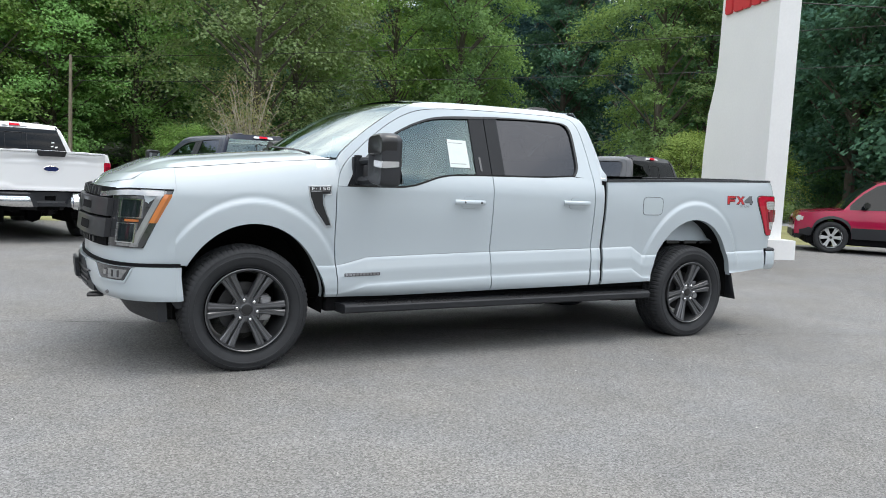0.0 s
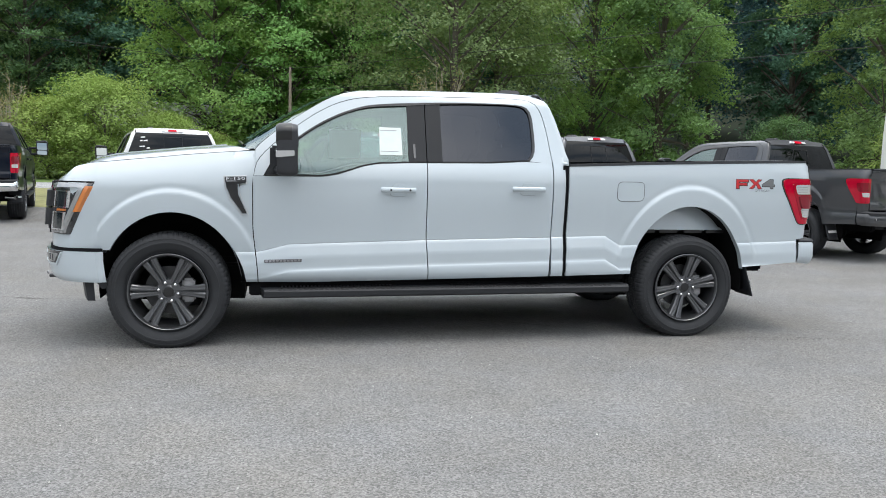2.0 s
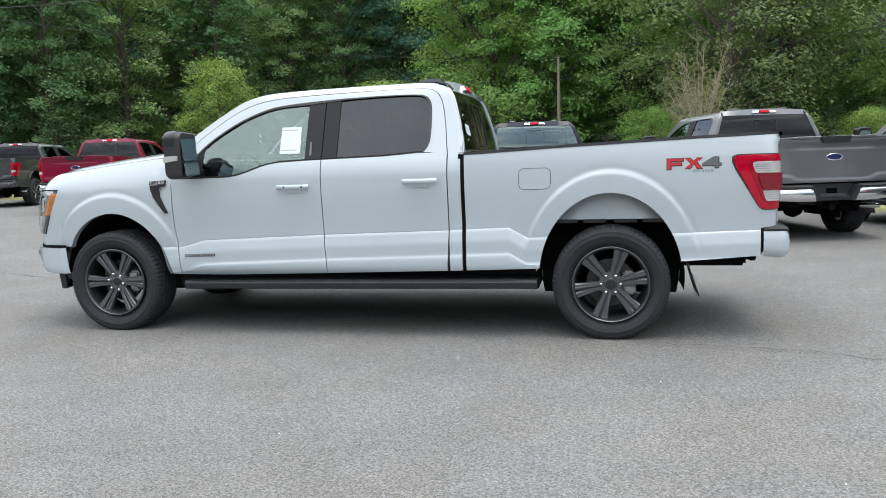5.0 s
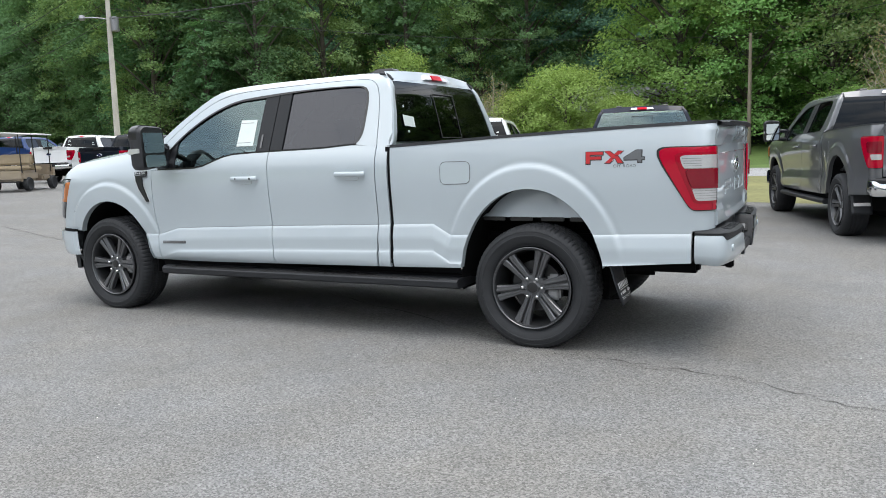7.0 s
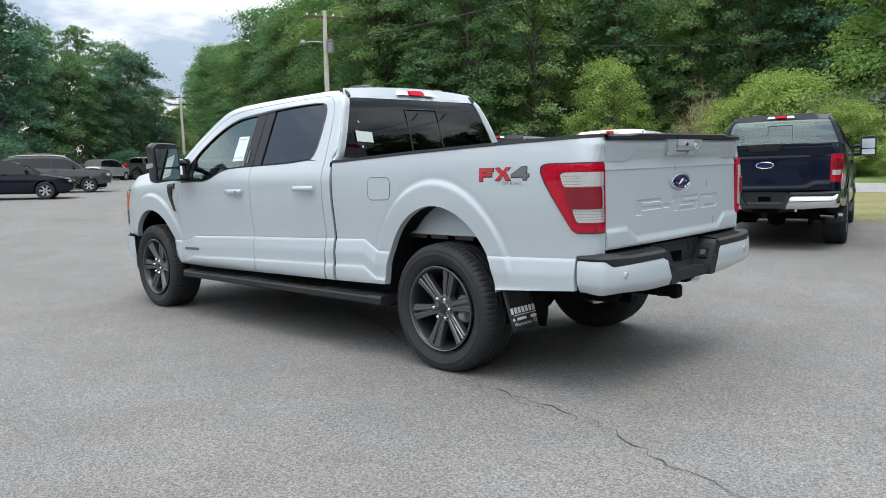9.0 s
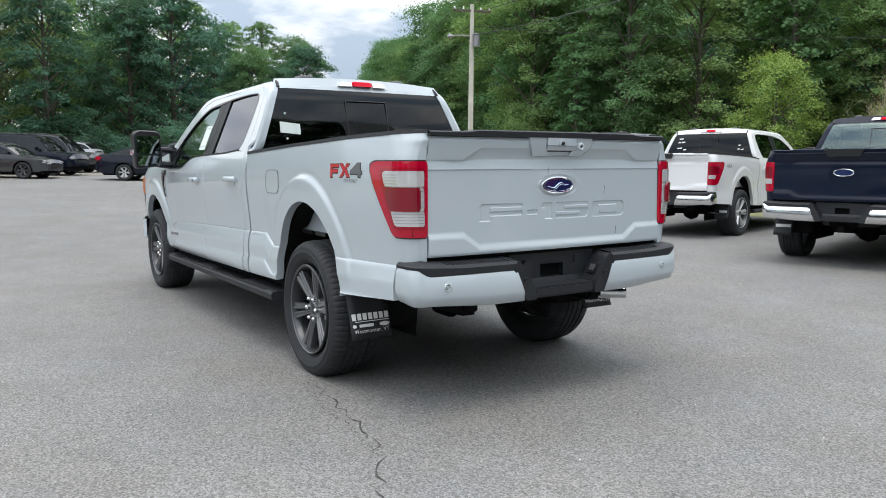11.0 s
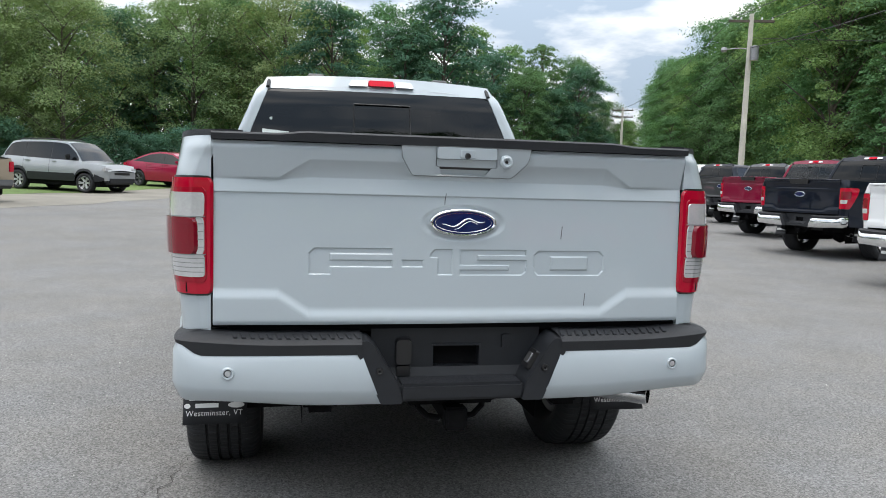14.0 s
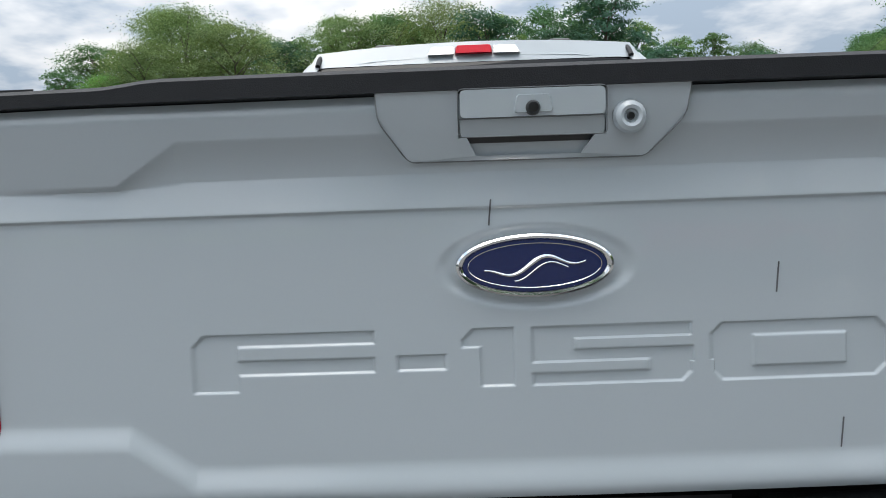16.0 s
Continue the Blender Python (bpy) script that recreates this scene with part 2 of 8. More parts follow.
GRILLE_GREY = mat("satin_grey_grille", (0.055, 0.057, 0.062), 0.42, 0.3, 0.2, 0.1, 10, 200)
LAMP_GLASS = mat("dark_lamp_glass", (0.012, 0.018, 0.020), 0.08, 0.0, 1.0, 0.1, 20, 90)
LAMP_DARK = mat("dark_lamp_housing", (0.045, 0.047, 0.052), 0.2, 0.3, 1.0, 0.3, 20, 90)
CAR_GLASS = mat("dark_car_glass", (0.006, 0.007, 0.008), 0.04, 0, 0, 0.1, 3, 40, spec=0.5)
LINER = mat("wheel_liner", (0.007, 0.007, 0.0075), 0.9, 0, 0, 0.3, 8, 60, 0.4, 90, spec=0.15)
SEAT = mat("black_seat_fabric", (0.02, 0.02, 0.022), 0.85, 0, 0, 0.2, 20, 200)
SEAT_TAN = mat("tan_vinyl", (0.42, 0.34, 0.23), 0.6, 0, 0, 0.08, 8, 100)
BADGE_BLUE = mat("badge_blue", (0.006, 0.018, 0.11), 0.2, 0.3, 1.0, 0.1, 20, 200)
BADGE_GREY = mat("decal_grey", (0.10, 0.10, 0.11), 0.5, 0, 0.3, 0.1, 20, 200)
DECAL_GREY = mat("decal_light_grey", (0.125, 0.13, 0.137), 0.45, 0, 0.3, 0.1, 20, 200)
DECAL_RED = mat("decal_red", (0.52, 0.02, 0.025), 0.45, 0, 0.3, 0.06, 20, 200)
PAPER = mat("paper", (0.66, 0.73, 0.71), 0.8, 0, 0, 0.06, 12, 60)
PRINT_GREY = mat("grey_print", (0.30, 0.32, 0.33), 0.8, 0, 0, 0.06, 12, 60)
WHITE_PRINT = mat("white_print", (0.78, 0.78, 0.78), 0.6, 0, 0, 0.04, 12, 60)
GLASS_CLEAR = glass("clear_window_glass", (0.66, 0.80, 0.77), ior=2.3, sheen=(0.74, 0.93, 0.93))
GLASS_SCREEN = glass("windshield_glass", (0.68, 0.80, 0.76), ior=5.5, sheen=(0.86, 0.97, 0.95))
MIRROR = mat("mirror_glass", (0.42, 0.46, 0.46), 0.02, 1.0, 0, 0.02)
GLASS_TINT = glass("dark_window_glass", (0.030, 0.034, 0.036), ior=1.68, sheen=(0.86, 0.90, 1.0))
GLASS_REAR = glass("black_rear_glass", (0.010, 0.011, 0.016), ior=1.40)
GLASS_MID = glass("tinted_window_glass", (0.20, 0.22, 0.22))
ASPHALT = asphalt("worn_asphalt", (0.177, 0.174, 0.169))
ROAD = asphalt("road_asphalt", (0.30, 0.30, 0.31))
GRAVEL = mat("gravel", (0.215, 0.200, 0.170), 0.95, 0, 0, 0.25, 0.8, 30, 0.6, 60)
GRASS = mat("mown_grass", (0.105, 0.165, 0.042), 0.9, 0, 0, 0.35, 0.35, 9.0, 0.5, 30)
DRY_GRASS = mat("dry_grass", (0.190, 0.185, 0.075), 0.95, 0, 0, 0.45, 0.5, 7.0, 0.5, 30)
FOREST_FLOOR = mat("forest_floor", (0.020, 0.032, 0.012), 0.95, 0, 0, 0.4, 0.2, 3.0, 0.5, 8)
BARK = mat("bark", (0.10, 0.085, 0.07), 0.9, 0, 0, 0.3, 4, 30, 0.6, 25)
DARK_WOOD = mat("dark_pole_wood", (0.24, 0.20, 0.16), 0.85, 0, 0, 0.2, 2, 40, 0.3, 60)
POLE_WOOD = mat("grey_pole_wood", (0.52, 0.49, 0.44), 0.85, 0, 0, 0.2, 2, 40, 0.3, 60)
SIGN_WHITE = mat("white_sign_panel", (0.80, 0.80, 0.80), 0.5, 0, 0.2, 0.04, 0.8, 20)
SIGN_RED = mat("red_sign_shape", (0.55, 0.02, 0.03), 0.4, 0, 0.3, 0.04, 3, 50)
CABLE = mat("black_cable", (0.02, 0.02, 0.02), 0.6)
SIDING = mat("weathered_siding", (0.30, 0.31, 0.30), 0.8, 0, 0, 0.1, 1, 20)
SHINGLE = mat("grey_shingle", (0.13, 0.13, 0.135), 0.9, 0, 0, 0.2, 2, 20, 0.4, 20)
# distance haze is put into the tree leaf colours as extra blue
LEAF_MID = leafy("leaves_mid_green", (0.114, 0.214, 0.105), (0.150, 0.290, 0.085))
LEAF_LIGHT = leafy("leaves_light_green", (0.176, 0.292, 0.126), (0.220, 0.370, 0.095))
LEAF_BRIGHT = leafy("leaves_fresh_green", (0.208, 0.372, 0.128), (0.260, 0.470, 0.100))
LEAF_OLIVE = leafy("leaves_olive_green", (0.188, 0.268, 0.132), (0.220, 0.330, 0.095))
LEAF_DARK = leafy("leaves_dark_green", (0.082, 0.166, 0.118), (0.110, 0.215, 0.098))
# strongest haze, with the blue of the far wood's dark gaps
LEAF_HAZE = leafy("leaves_hazy_blue_green", (0.062, 0.122, 0.125), (0.055, 0.110, 0.100))
LEAF_SHRUB = leafy("leaves_yellow_green", (0.235, 0.345, 0.110), (0.28, 0.43, 0.095))
LEAF_DRY = leafy("dry_yellow_leaves", (0.30, 0.28, 0.14), (0.3, 0.28, 0.1))
DRY_STEM = mat("dry_grey_stem", (0.36, 0.32, 0.25), 0.9, 0, 0, 0.2, 4, 30)


# ---- mesh helpers ----
def data_of(name, verts, faces, smooth=True, angle=34, weld=True):
    me = bpy.data.meshes.new(name)
    bm = bmesh.new()
    vs = [bm.verts.new(v) for v in verts]
    for f in faces:
        if len(set(f)) >= 3:
            try:
                bm.faces.new([vs[i] for i in dict.fromkeys(f)])
            except ValueError:
                pass
    if weld:
        bmesh.ops.remove_doubles(bm, verts=bm.verts, dist=0.0002)
    bmesh.ops.recalc_face_normals(bm, faces=bm.faces)
    bm.to_mesh(me)
    bm.free()
    if smooth:
        me.polygons.foreach_set("use_smooth", [True] * len(me.polygons))
        me.set_sharp_from_angle(angle=radians(angle))
    return me


def part(name, shape, material, parent, label="", smooth=True, angle=34):
    """Links (verts, faces) as one mesh object under a thing or a part."""
    me = data_of(name, shape[0], shape[1], smooth, angle)
    me.materials.append(material)
    ob = new(name, me)
    ob.parent = parent
    if label:
        tagged(ob, label)
    return ob


def join(*shapes):
    verts, faces = [], []
    for v, f in shapes:
        k = len(verts)
        verts += list(v)
        faces += [tuple(i + k for i in q) for q in f]
    return verts, faces


def grid(fn, us, vs):
    verts = [fn(u, v) for u in us for v in vs]
    n = len(vs)
    faces = [(i * n + j, (i + 1) * n + j, (i + 1) * n + j + 1, i * n + j + 1) for i in range(len(us) - 1) for j in range(n - 1)]
    return verts, faces


def span(a, b, n):
    return [a + (b - a) * i / n for i in range(n + 1)]


def box(x0, y0, z0, x1, y1, z1, r=0.0):
    """A box with bevelled edges."""
    bm = bmesh.new()
    bmesh.ops.create_cube(bm, size=1)
    for v in bm.verts:
        v.co = Vector(((x0 + x1) / 2 + v.co.x * (x1 - x0), (y0 + y1) / 2 + v.co.y * (y1 - y0), (z0 + z1) / 2 + v.co.z * (z1 - z0)))
    if r:
        bmesh.ops.bevel(bm, geom=bm.edges[:], offset=r, segments=2, affect="EDGES")
    bm.verts.index_update()
    out = [tuple(v.co) for v in bm.verts], [tuple(v.index for v in f.verts) for f in bm.faces]
    bm.free()
    return out


def moved(shape, m):
    return [tuple(m @ Vector(v)) for v in shape[0]], shape[1]


def flipped(shape):
    """The mirror image across the middle plane of a vehicle."""
    return [(x, -y, z) for x, y, z in shape[0]], [tuple(reversed(f)) for f in shape[1]]


def lathe(profile, n, axis="y", about=(0, 0, 0), closed=False, turn=0.0, bend=None):
    """profile: pairs (radius, along)."""
    verts, faces = [], []
    m = len(profile)
    for i in range(n):
        a = 2 * math.pi * i / n + turn
        for j, (r, h) in enumerate(profile):
            if bend:
                r = bend(r, h, i)
            c, s = r * math.cos(a), r * math.sin(a)
            p = {"y": (c, h, s), "z": (c, s, h), "x": (h, c, s)}[axis]
            verts.append((p[0] + about[0], p[1] + about[1], p[2] + about[2]))
    for i in range(n):
        k = (i + 1) % n
        for j in range(m - 1 + (1 if closed else 0)):
            l = (j + 1) % m
            faces.append((i * m + j, k * m + j, k * m + l, i * m + l))
    return verts, faces


def prism(poly, h0, h1, place, inset=0.0):
    """A polygon with thickness; place(a, b, h) gives the point. inset: how far the far face shrinks, as a bevel."""
    n = len(poly)
    ca, cb = sum(p[0] for p in poly) / n, sum(p[1] for p in poly) / n
    far = []
    for i in range(n):
        a, b = poly[i]
        d = math.hypot(a - ca, b - cb) or 1
        far.append((a - (a - ca) / d * inset, b - (b - cb) / d * inset))
    verts = [place(a, b, h0) for a, b in poly] + [place(a, b, h1) for a, b in far]
    faces = [tuple(range(n, 2 * n)), tuple(reversed(range(n)))] + [(i, (i + 1) % n, n + (i + 1) % n, n + i) for i in range(n)]
    return verts, faces


def tube(points, r, n=8, taper=None):
    """A round bar along points."""
    verts, faces = [], []
    for i, p in enumerate(points):
        p = Vector(p)
        a, b = Vector(points[max(i - 1, 0)]), Vector(points[min(i + 1, len(points) - 1)])
        d = (b - a).normalized()
        s = d.cross(Vector((0, 0, 1)) if abs(d.z) < 0.9 else Vector((1, 0, 0))).normalized()
        t = s.cross(d)
        rr = r if taper is None else r + (taper - r) * i / (len(points) - 1)
        for k in range(n):
            q = 2 * math.pi * k / n
            verts.append(tuple(p + (s * math.cos(q) + t * math.sin(q)) * rr))
    for i in range(len(points) - 1):
        for k in range(n):
            l = (k + 1) % n
            faces.append((i * n + k, i * n + l, (i + 1) * n + l, (i + 1) * n + k))
    faces.append(tuple(range(n)))
    faces.append(tuple(reversed(range((len(points) - 1) * n, len(points) * n))))
    return verts, faces


def interp(x, table):
    """A smooth curve through (x, value) pairs."""
    if x <= table[0][0]:
        return table[0][1]
    for (a, p), (b, q) in zip(table, table[1:]):
        if x <= b:
            t = (x - a) / (b - a)
            return p + (q - p) * t
    return table[-1][1]


def step(a, b, x):
    t = min(1.0, max(0.0, (x - a) / (b - a)))
    return t * t * (3 - 2 * t)


def along(points, n):
    """n + 1 points at even steps along a broken line, its corners softened."""
    pts = [Vector(p) for p in points]
    for _ in range(2):
        out = [pts[0]]
        for a, b in zip(pts, pts[1:]):
            out += [a.lerp(b, 0.25), a.lerp(b, 0.75)]
        pts = out + [pts[-1]]
    ds = [0.0]
    for a, b in zip(pts, pts[1:]):
        ds.append(ds[-1] + (b - a).length)
    res, k = [], 0
    for i in range(n + 1):
        d = ds[-1] * i / n
        while k < len(pts) - 2 and ds[k + 1] < d:
            k += 1
        t = (d - ds[k]) / max(1e-9, ds[k + 1] - ds[k])
        res.append(pts[k].lerp(pts[k + 1], min(1, t)))
    return res


def empty(name, m, label, category, group=""):
    ob = new(name)
    ob.empty_display_size = 0.2
    ob.matrix_world = m
    return tagged(ob, label, category, group)


# ---- pickup trucks: x runs back from the front axle, y across, z up ----
FRONT_ARCH = (0.03, 0.435, 0.475, 0.535)
REAR_ARCH = (3.985, 0.45, 0.50, 0.61)
WHEELBASE = 3.993
CREASE = [(-1, 0.69), (0.60, 0.69), (0.66, 0.70), (0.83, 0.745), (1.3, 0.762), (1.83, 0.78), (2.82, 0.805), (3.27, 0.82), (3.40, 0.745), (4.47, 0.77), (5.2, 0.785)]
HOOD_LINE = [(-0.90, 1.165), (-0.80, 1.215), (-0.70, 1.250), (-0.60, 1.280), (-0.51, 1.300), (-0.21, 1.335), (0.09, 1.370), (0.39, 1.400), (0.62, 1.420)]
BELT = [(0.60, 1.232), (1.08, 1.238), (1.18, 1.255), (1.38, 1.320), (1.48, 1.338), (1.70, 1.348), (2.34, 1.362), (2.60, 1.38), (2.82, 1.375)]
RAIL = [(2.94, 1.372), (3.75, 1.408), (4.58, 1.437), (5.13, 1.452)]
SILL = [(0.49, 0.470), (1.0, 0.465), (1.83, 0.482), (2.94, 0.505), (3.48, 0.52)]
OUTER = [(0.583, 1.33), (0.585, 1.415), (0.66, 1.490), (0.82, 1.62), (1.0, 1.74), (1.14, 1.825), (1.30, 1.878), (1.55, 1.895), (1.85, 1.905), (2.34, 1.915), (2.62, 1.915), (2.76, 1.893), (2.85, 1.81), (2.91, 1.60), (2.94, 1.45), (2.945, 1.36)]
SEAM = [(0.587, 1.235), (0.605, 1.34), (0.70, 1.445), (0.86, 1.58), (1.04, 1.71), (1.22, 1.80), (1.42, 1.838), (1.65, 1.85), (1.85, 1.857), (2.34, 1.868), (2.62, 1.868), (2.71, 1.85), (2.765, 1.78), (2.80, 1.60), (2.815, 1.44), (2.825, 1.37)]
INNER = [(0.655, 1.235), (0.70, 1.325), (0.80, 1.435), (0.93, 1.55), (1.14, 1.68), (1.37, 1.768), (1.55, 1.79), (1.73, 1.802), (1.97, 1.817), (2.34, 1.825), (2.60, 1.822), (2.66, 1.80), (2.69, 1.74), (2.695, 1.58), (2.69, 1.44), (2.64, 1.385)]


def arch_e(x, z, arch):
    return math.hypot((x - arch[0]) / arch[2], (z - arch[1]) / arch[3])


def side_w(x, z):
    """Half the body's width at a place on its side."""
    zc = interp(x, CREASE)
    if z < zc:
        d = zc - z
        w = 0.964 + 0.009 * min(1.0, d / 0.012) + 0.016 * min(1.0, max(0.0, d - 0.012) / 0.083) - 0.003 * min(1.0, max(0.0, d - 0.095) / 0.09) + 0.008 * min(1.0, max(0.0, d - 0.185) / 0.014)
        if z < 0.545:
            w -= 0.045 * ((0.545 - z) / 0.08) ** 2
    else:
        w = 0.964 + 0.028 * step(zc - 0.05, zc + 0.36, z)
    if x < 0.6:
        zt = interp(x, HOOD_LINE)
        if z > 1.12:
            w -= 0.10 * min(1.2, (z - 1.12) / (zt - 1.12)) ** 2 * step(0.66, 0.45, x)
        if x < -0.25:
            w -= 0.055 * ((-0.25 - x) / 0.45) ** 2
    if x > 2.94:
        if z > 1.18:
            w -= 0.030 * ((z - 1.18) / 0.27) ** 2
        w -= 0.055 * step(4.45, 5.25, x) + 0.036 * step(4.95, 5.125, x) * max(0.0, min(1.0, (z - 1.29) / 0.14)) ** 1.5
        w -= interp(x, [(5.03, 0.0), (5.06, 0.004), (5.085, 0.016), (5.10, 0.030), (5.110, 0.046), (5.118, 0.064)])
    elif z > 1.20 and x > 0.45:
        k = step(0.45, 0.66, x)
        if z <= 1.36:
            w -= 0.040 * ((z - 1.20) / 0.16) ** 2 * k
        else:
            w = min(w, 0.992) - 0.040 * k - (z - 1.36) * 0.41
            if z > 1.83:
                w -= 0.085 * ((z - 1.83) / 0.09) ** 2
    for arch, lim in ((FRONT_ARCH, 1.25), (REAR_ARCH, 1.215)):
        e = arch_e(x, z, arch)
        if e < lim + 0.13:
            w += (0.017 * step(lim + 0.062, lim, e) - 0.003 * step(lim + 0.13, lim + 0.06, e) * step(lim, lim + 0.06, e)) * step(0.60, 0.80, z)
    return w


def columns(a, b, gap, arch=None):
    """Places of the columns of a panel; closer together over a wheel arch's ends."""
    if arch is None:
        n = max(2, round((b - a) / gap))
        return span(a, b, n)
    cx, rx = arch[0], arch[2]
    xs = [x for x in columns(a, cx - rx, gap)][:-1] if a < cx - rx - 0.01 else []
    lo = max(a, cx - rx)
    n = max(10, round(2.4 * rx / gap))
    t0 = math.acos(max(-1, min(1, (lo - cx) / rx)))
    xs += [cx + rx * math.cos(t0 * (1 - i / n)) for i in range(n + 1)]
    if b > cx + rx + 0.01:
        xs += columns(cx + rx, b, gap)[1:]
    return xs


def arch_z(x, arch, low):
    t = 1 - ((x - arch[0]) / arch[2]) ** 2
    return max(low, arch[1] + arch[3] * math.sqrt(max(0.0, t))) if t > 0 else low


def panel(xs, zb, zt, gap, off=0.0, lip=0.03, tilt=None, flat=False):
    """A body panel on the driver's side, with its edges turned in. zb, zt: its lower and upper edge over x."""
    rows = max(3, round(0.75 / gap))
    verts, faces = [], []
    fine = gap < 0.05
    creased = fine and min(zb(x) for x in xs) < 0.6 and max(zt(x) for x in xs) > 1.1
    for x in xs:
        b, t = zb(x), zt(x)
        zs = [b + (t - b) * j / rows for j in range(rows + 1)]
        if creased:
            # rows lie on the pressed crease and stay level; an arch cuts them off
            zc, floor_z = interp(x, CREASE), min(b, 0.47)
            lo = rows // 3
            hi = rows - lo - 2
            q = lo // 4
            low_rows = []
            for za, zb_, k in ((floor_z, zc - 0.199, q), (zc - 0.199, zc - 0.185, 2), (zc - 0.185, zc - 0.095, q), (zc - 0.095, zc - 0.012, q)):
                low_rows += [za + (zb_ - za) * j / k for j in range(k)]
            zs = low_rows + [zc - 0.012, zc - 0.006, zc - 0.001] + [zc + 0.003 + (t - zc - 0.003) * j / hi for j in range(hi + 1)]
            zs = [max(b, z) for z in zs]
        for z in zs:
            xx = x + (tilt(x, z) if tilt else 0.0)
            verts.append((xx, -(side_w(x if flat else xx, z) + off), z))
    rows = len(zs) - 1
    n = rows + 1
    m = len(xs)
    faces = [(i * n + j, (i + 1) * n + j, (i + 1) * n + j + 1, i * n + j + 1) for i in range(m - 1) for j in range(rows)]
    ring = [i * n for i in range(m)] + [(m - 1) * n + j for j in range(1, n)] + [i * n + rows for i in range(m - 2, -1, -1)] + [j for j in range(rows - 1, 0, -1)]
    if lip:
        k = len(verts)
        verts += [(verts[i][0], verts[i][1] + lip, verts[i][2]) for i in ring]
        q = len(ring)
        faces += [(ring[i], ring[(i + 1) % q], k + (i + 1) % q, k + i) for i in range(q)]
    return verts, faces


def curve_at(table, n):
    return [(p.x, p.y) for p in along([(a, b, 0) for a, b in table], n)]


def ribbon(c1, c2, i0, i1, cross, off=0.0, lip=0.02):
    """A strip of the cab's side between two curves."""
    verts, faces = [], []
    for i in range(i0, i1 + 1):
        for j in range(cross + 1):
            t = j / cross
            x, z = c1[i][0] + (c2[i][0] - c1[i][0]) * t, c1[i][1] + (c2[i][1] - c1[i][1]) * t
            verts.append((x, -(side_w(x, z) + off), z))
    n, m = cross + 1, i1 - i0 + 1
    faces = [(i * n + j, (i + 1) * n + j, (i + 1) * n + j + 1, i * n + j + 1) for i in range(m - 1) for j in range(cross)]
    for col in (0, cross):
        k = len(verts)
        verts += [(verts[i * n + col][0], verts[i * n + col][1] + lip, verts[i * n + col][2]) for i in range(m)]
        faces += [(i * n + col, (i + 1) * n + col, k + i + 1, k + i) for i in range(m - 1)]
    return verts, faces


def shifted_in(c, toward, d):
    out = []
    for (x, z), (a, b) in zip(c, toward):
        l = math.hypot(a - x, b - z) or 1
        out.append((x + (a - x) / l * d, z + (b - z) / l * d))
    return out


NOSE = [(-0.455, 0.985), (-0.58, 0.962), (-0.70, 0.905), (-0.785, 0.80), (-0.845, 0.62), (-0.885, 0.36), (-0.90, 0.0)]


def nose_curve(n, push=0.0, reach=1.0):
    """The plan of the front end, from the driver's side to the middle."""
    pts = along([(x, y, 0) for x, y in NOSE], 60)
    pts = pts[: int(60 * reach) + 1]
    out = []
    for i in range(n + 1):
        f = i / n * (len(pts) - 1)
        k = min(int(f), len(pts) - 2)
        p = pts[k].lerp(pts[k + 1], f - k)
        d = pts[k + 1] - pts[k]
        s = Vector((-d.y, d.x, 0)).normalized()
        if s.x > 0:
            s = -s
        out.append((p.x + s.x * push, p.y + abs(s.y) * push))
    return out


def nose_strip(z0, z1, push, lo, hi, rows, lean=0.10, back=0.03, n=40):
    """A strip round the front; lo and hi are parts of the way from the side (0) over the middle (1) to the far side (2)."""
    half = nose_curve(60, push)
    whole = [(x, -y) for x, y in half] + [(x, y) for x, y in reversed(half[:-1])]
    verts, faces = [], []
    for i in range(n + 1):
        f = (lo + (hi - lo) * i / n) * 60
        k = min(int(f), len(whole) - 2)
        t = f - k
        x, y = whole[k][0] + (whole[k + 1][0] - whole[k][0]) * t, whole[k][1] + (whole[k + 1][1] - whole[k][1]) * t
        za, zb_ = (z0(f / 60), z1(f / 60)) if callable(z0) else (z0, z1)
        for j in range(rows + 1):
            z = za + (zb_ - za) * j / rows
            q = min(1.0, max(0.0, (z - 1.10) / 0.17)) ** 2
            verts.append((x + lean * max(0.0, z - 0.85) + 0.12 * max(0.0, 0.62 - z) + 0.03 * q, y * (1 - 0.095 * q * min(1, 1.6 * abs(f / 60 - 1))), z))
    m = rows + 1
    faces = [(i * m + j, (i + 1) * m + j, (i + 1) * m + j + 1, i * m + j + 1) for i in range(n) for j in range(rows)]
    if back:
        ring = [i * m for i in range(n + 1)] + [n * m + j for j in range(1, m)] + [i * m + rows for i in range(n - 1, -1, -1)] + [j for j in range(rows - 1, 0, -1)]
        k = len(verts)
        for i in ring:
            x, y, z = verts[i]
            verts.append((x + back * 0.8, y * (1 - back * 0.45), z))
        q = len(ring)
        faces += [(ring[i], ring[(i + 1) % q], k + (i + 1) % q, k + i) for i in range(q)]
    return verts, faces


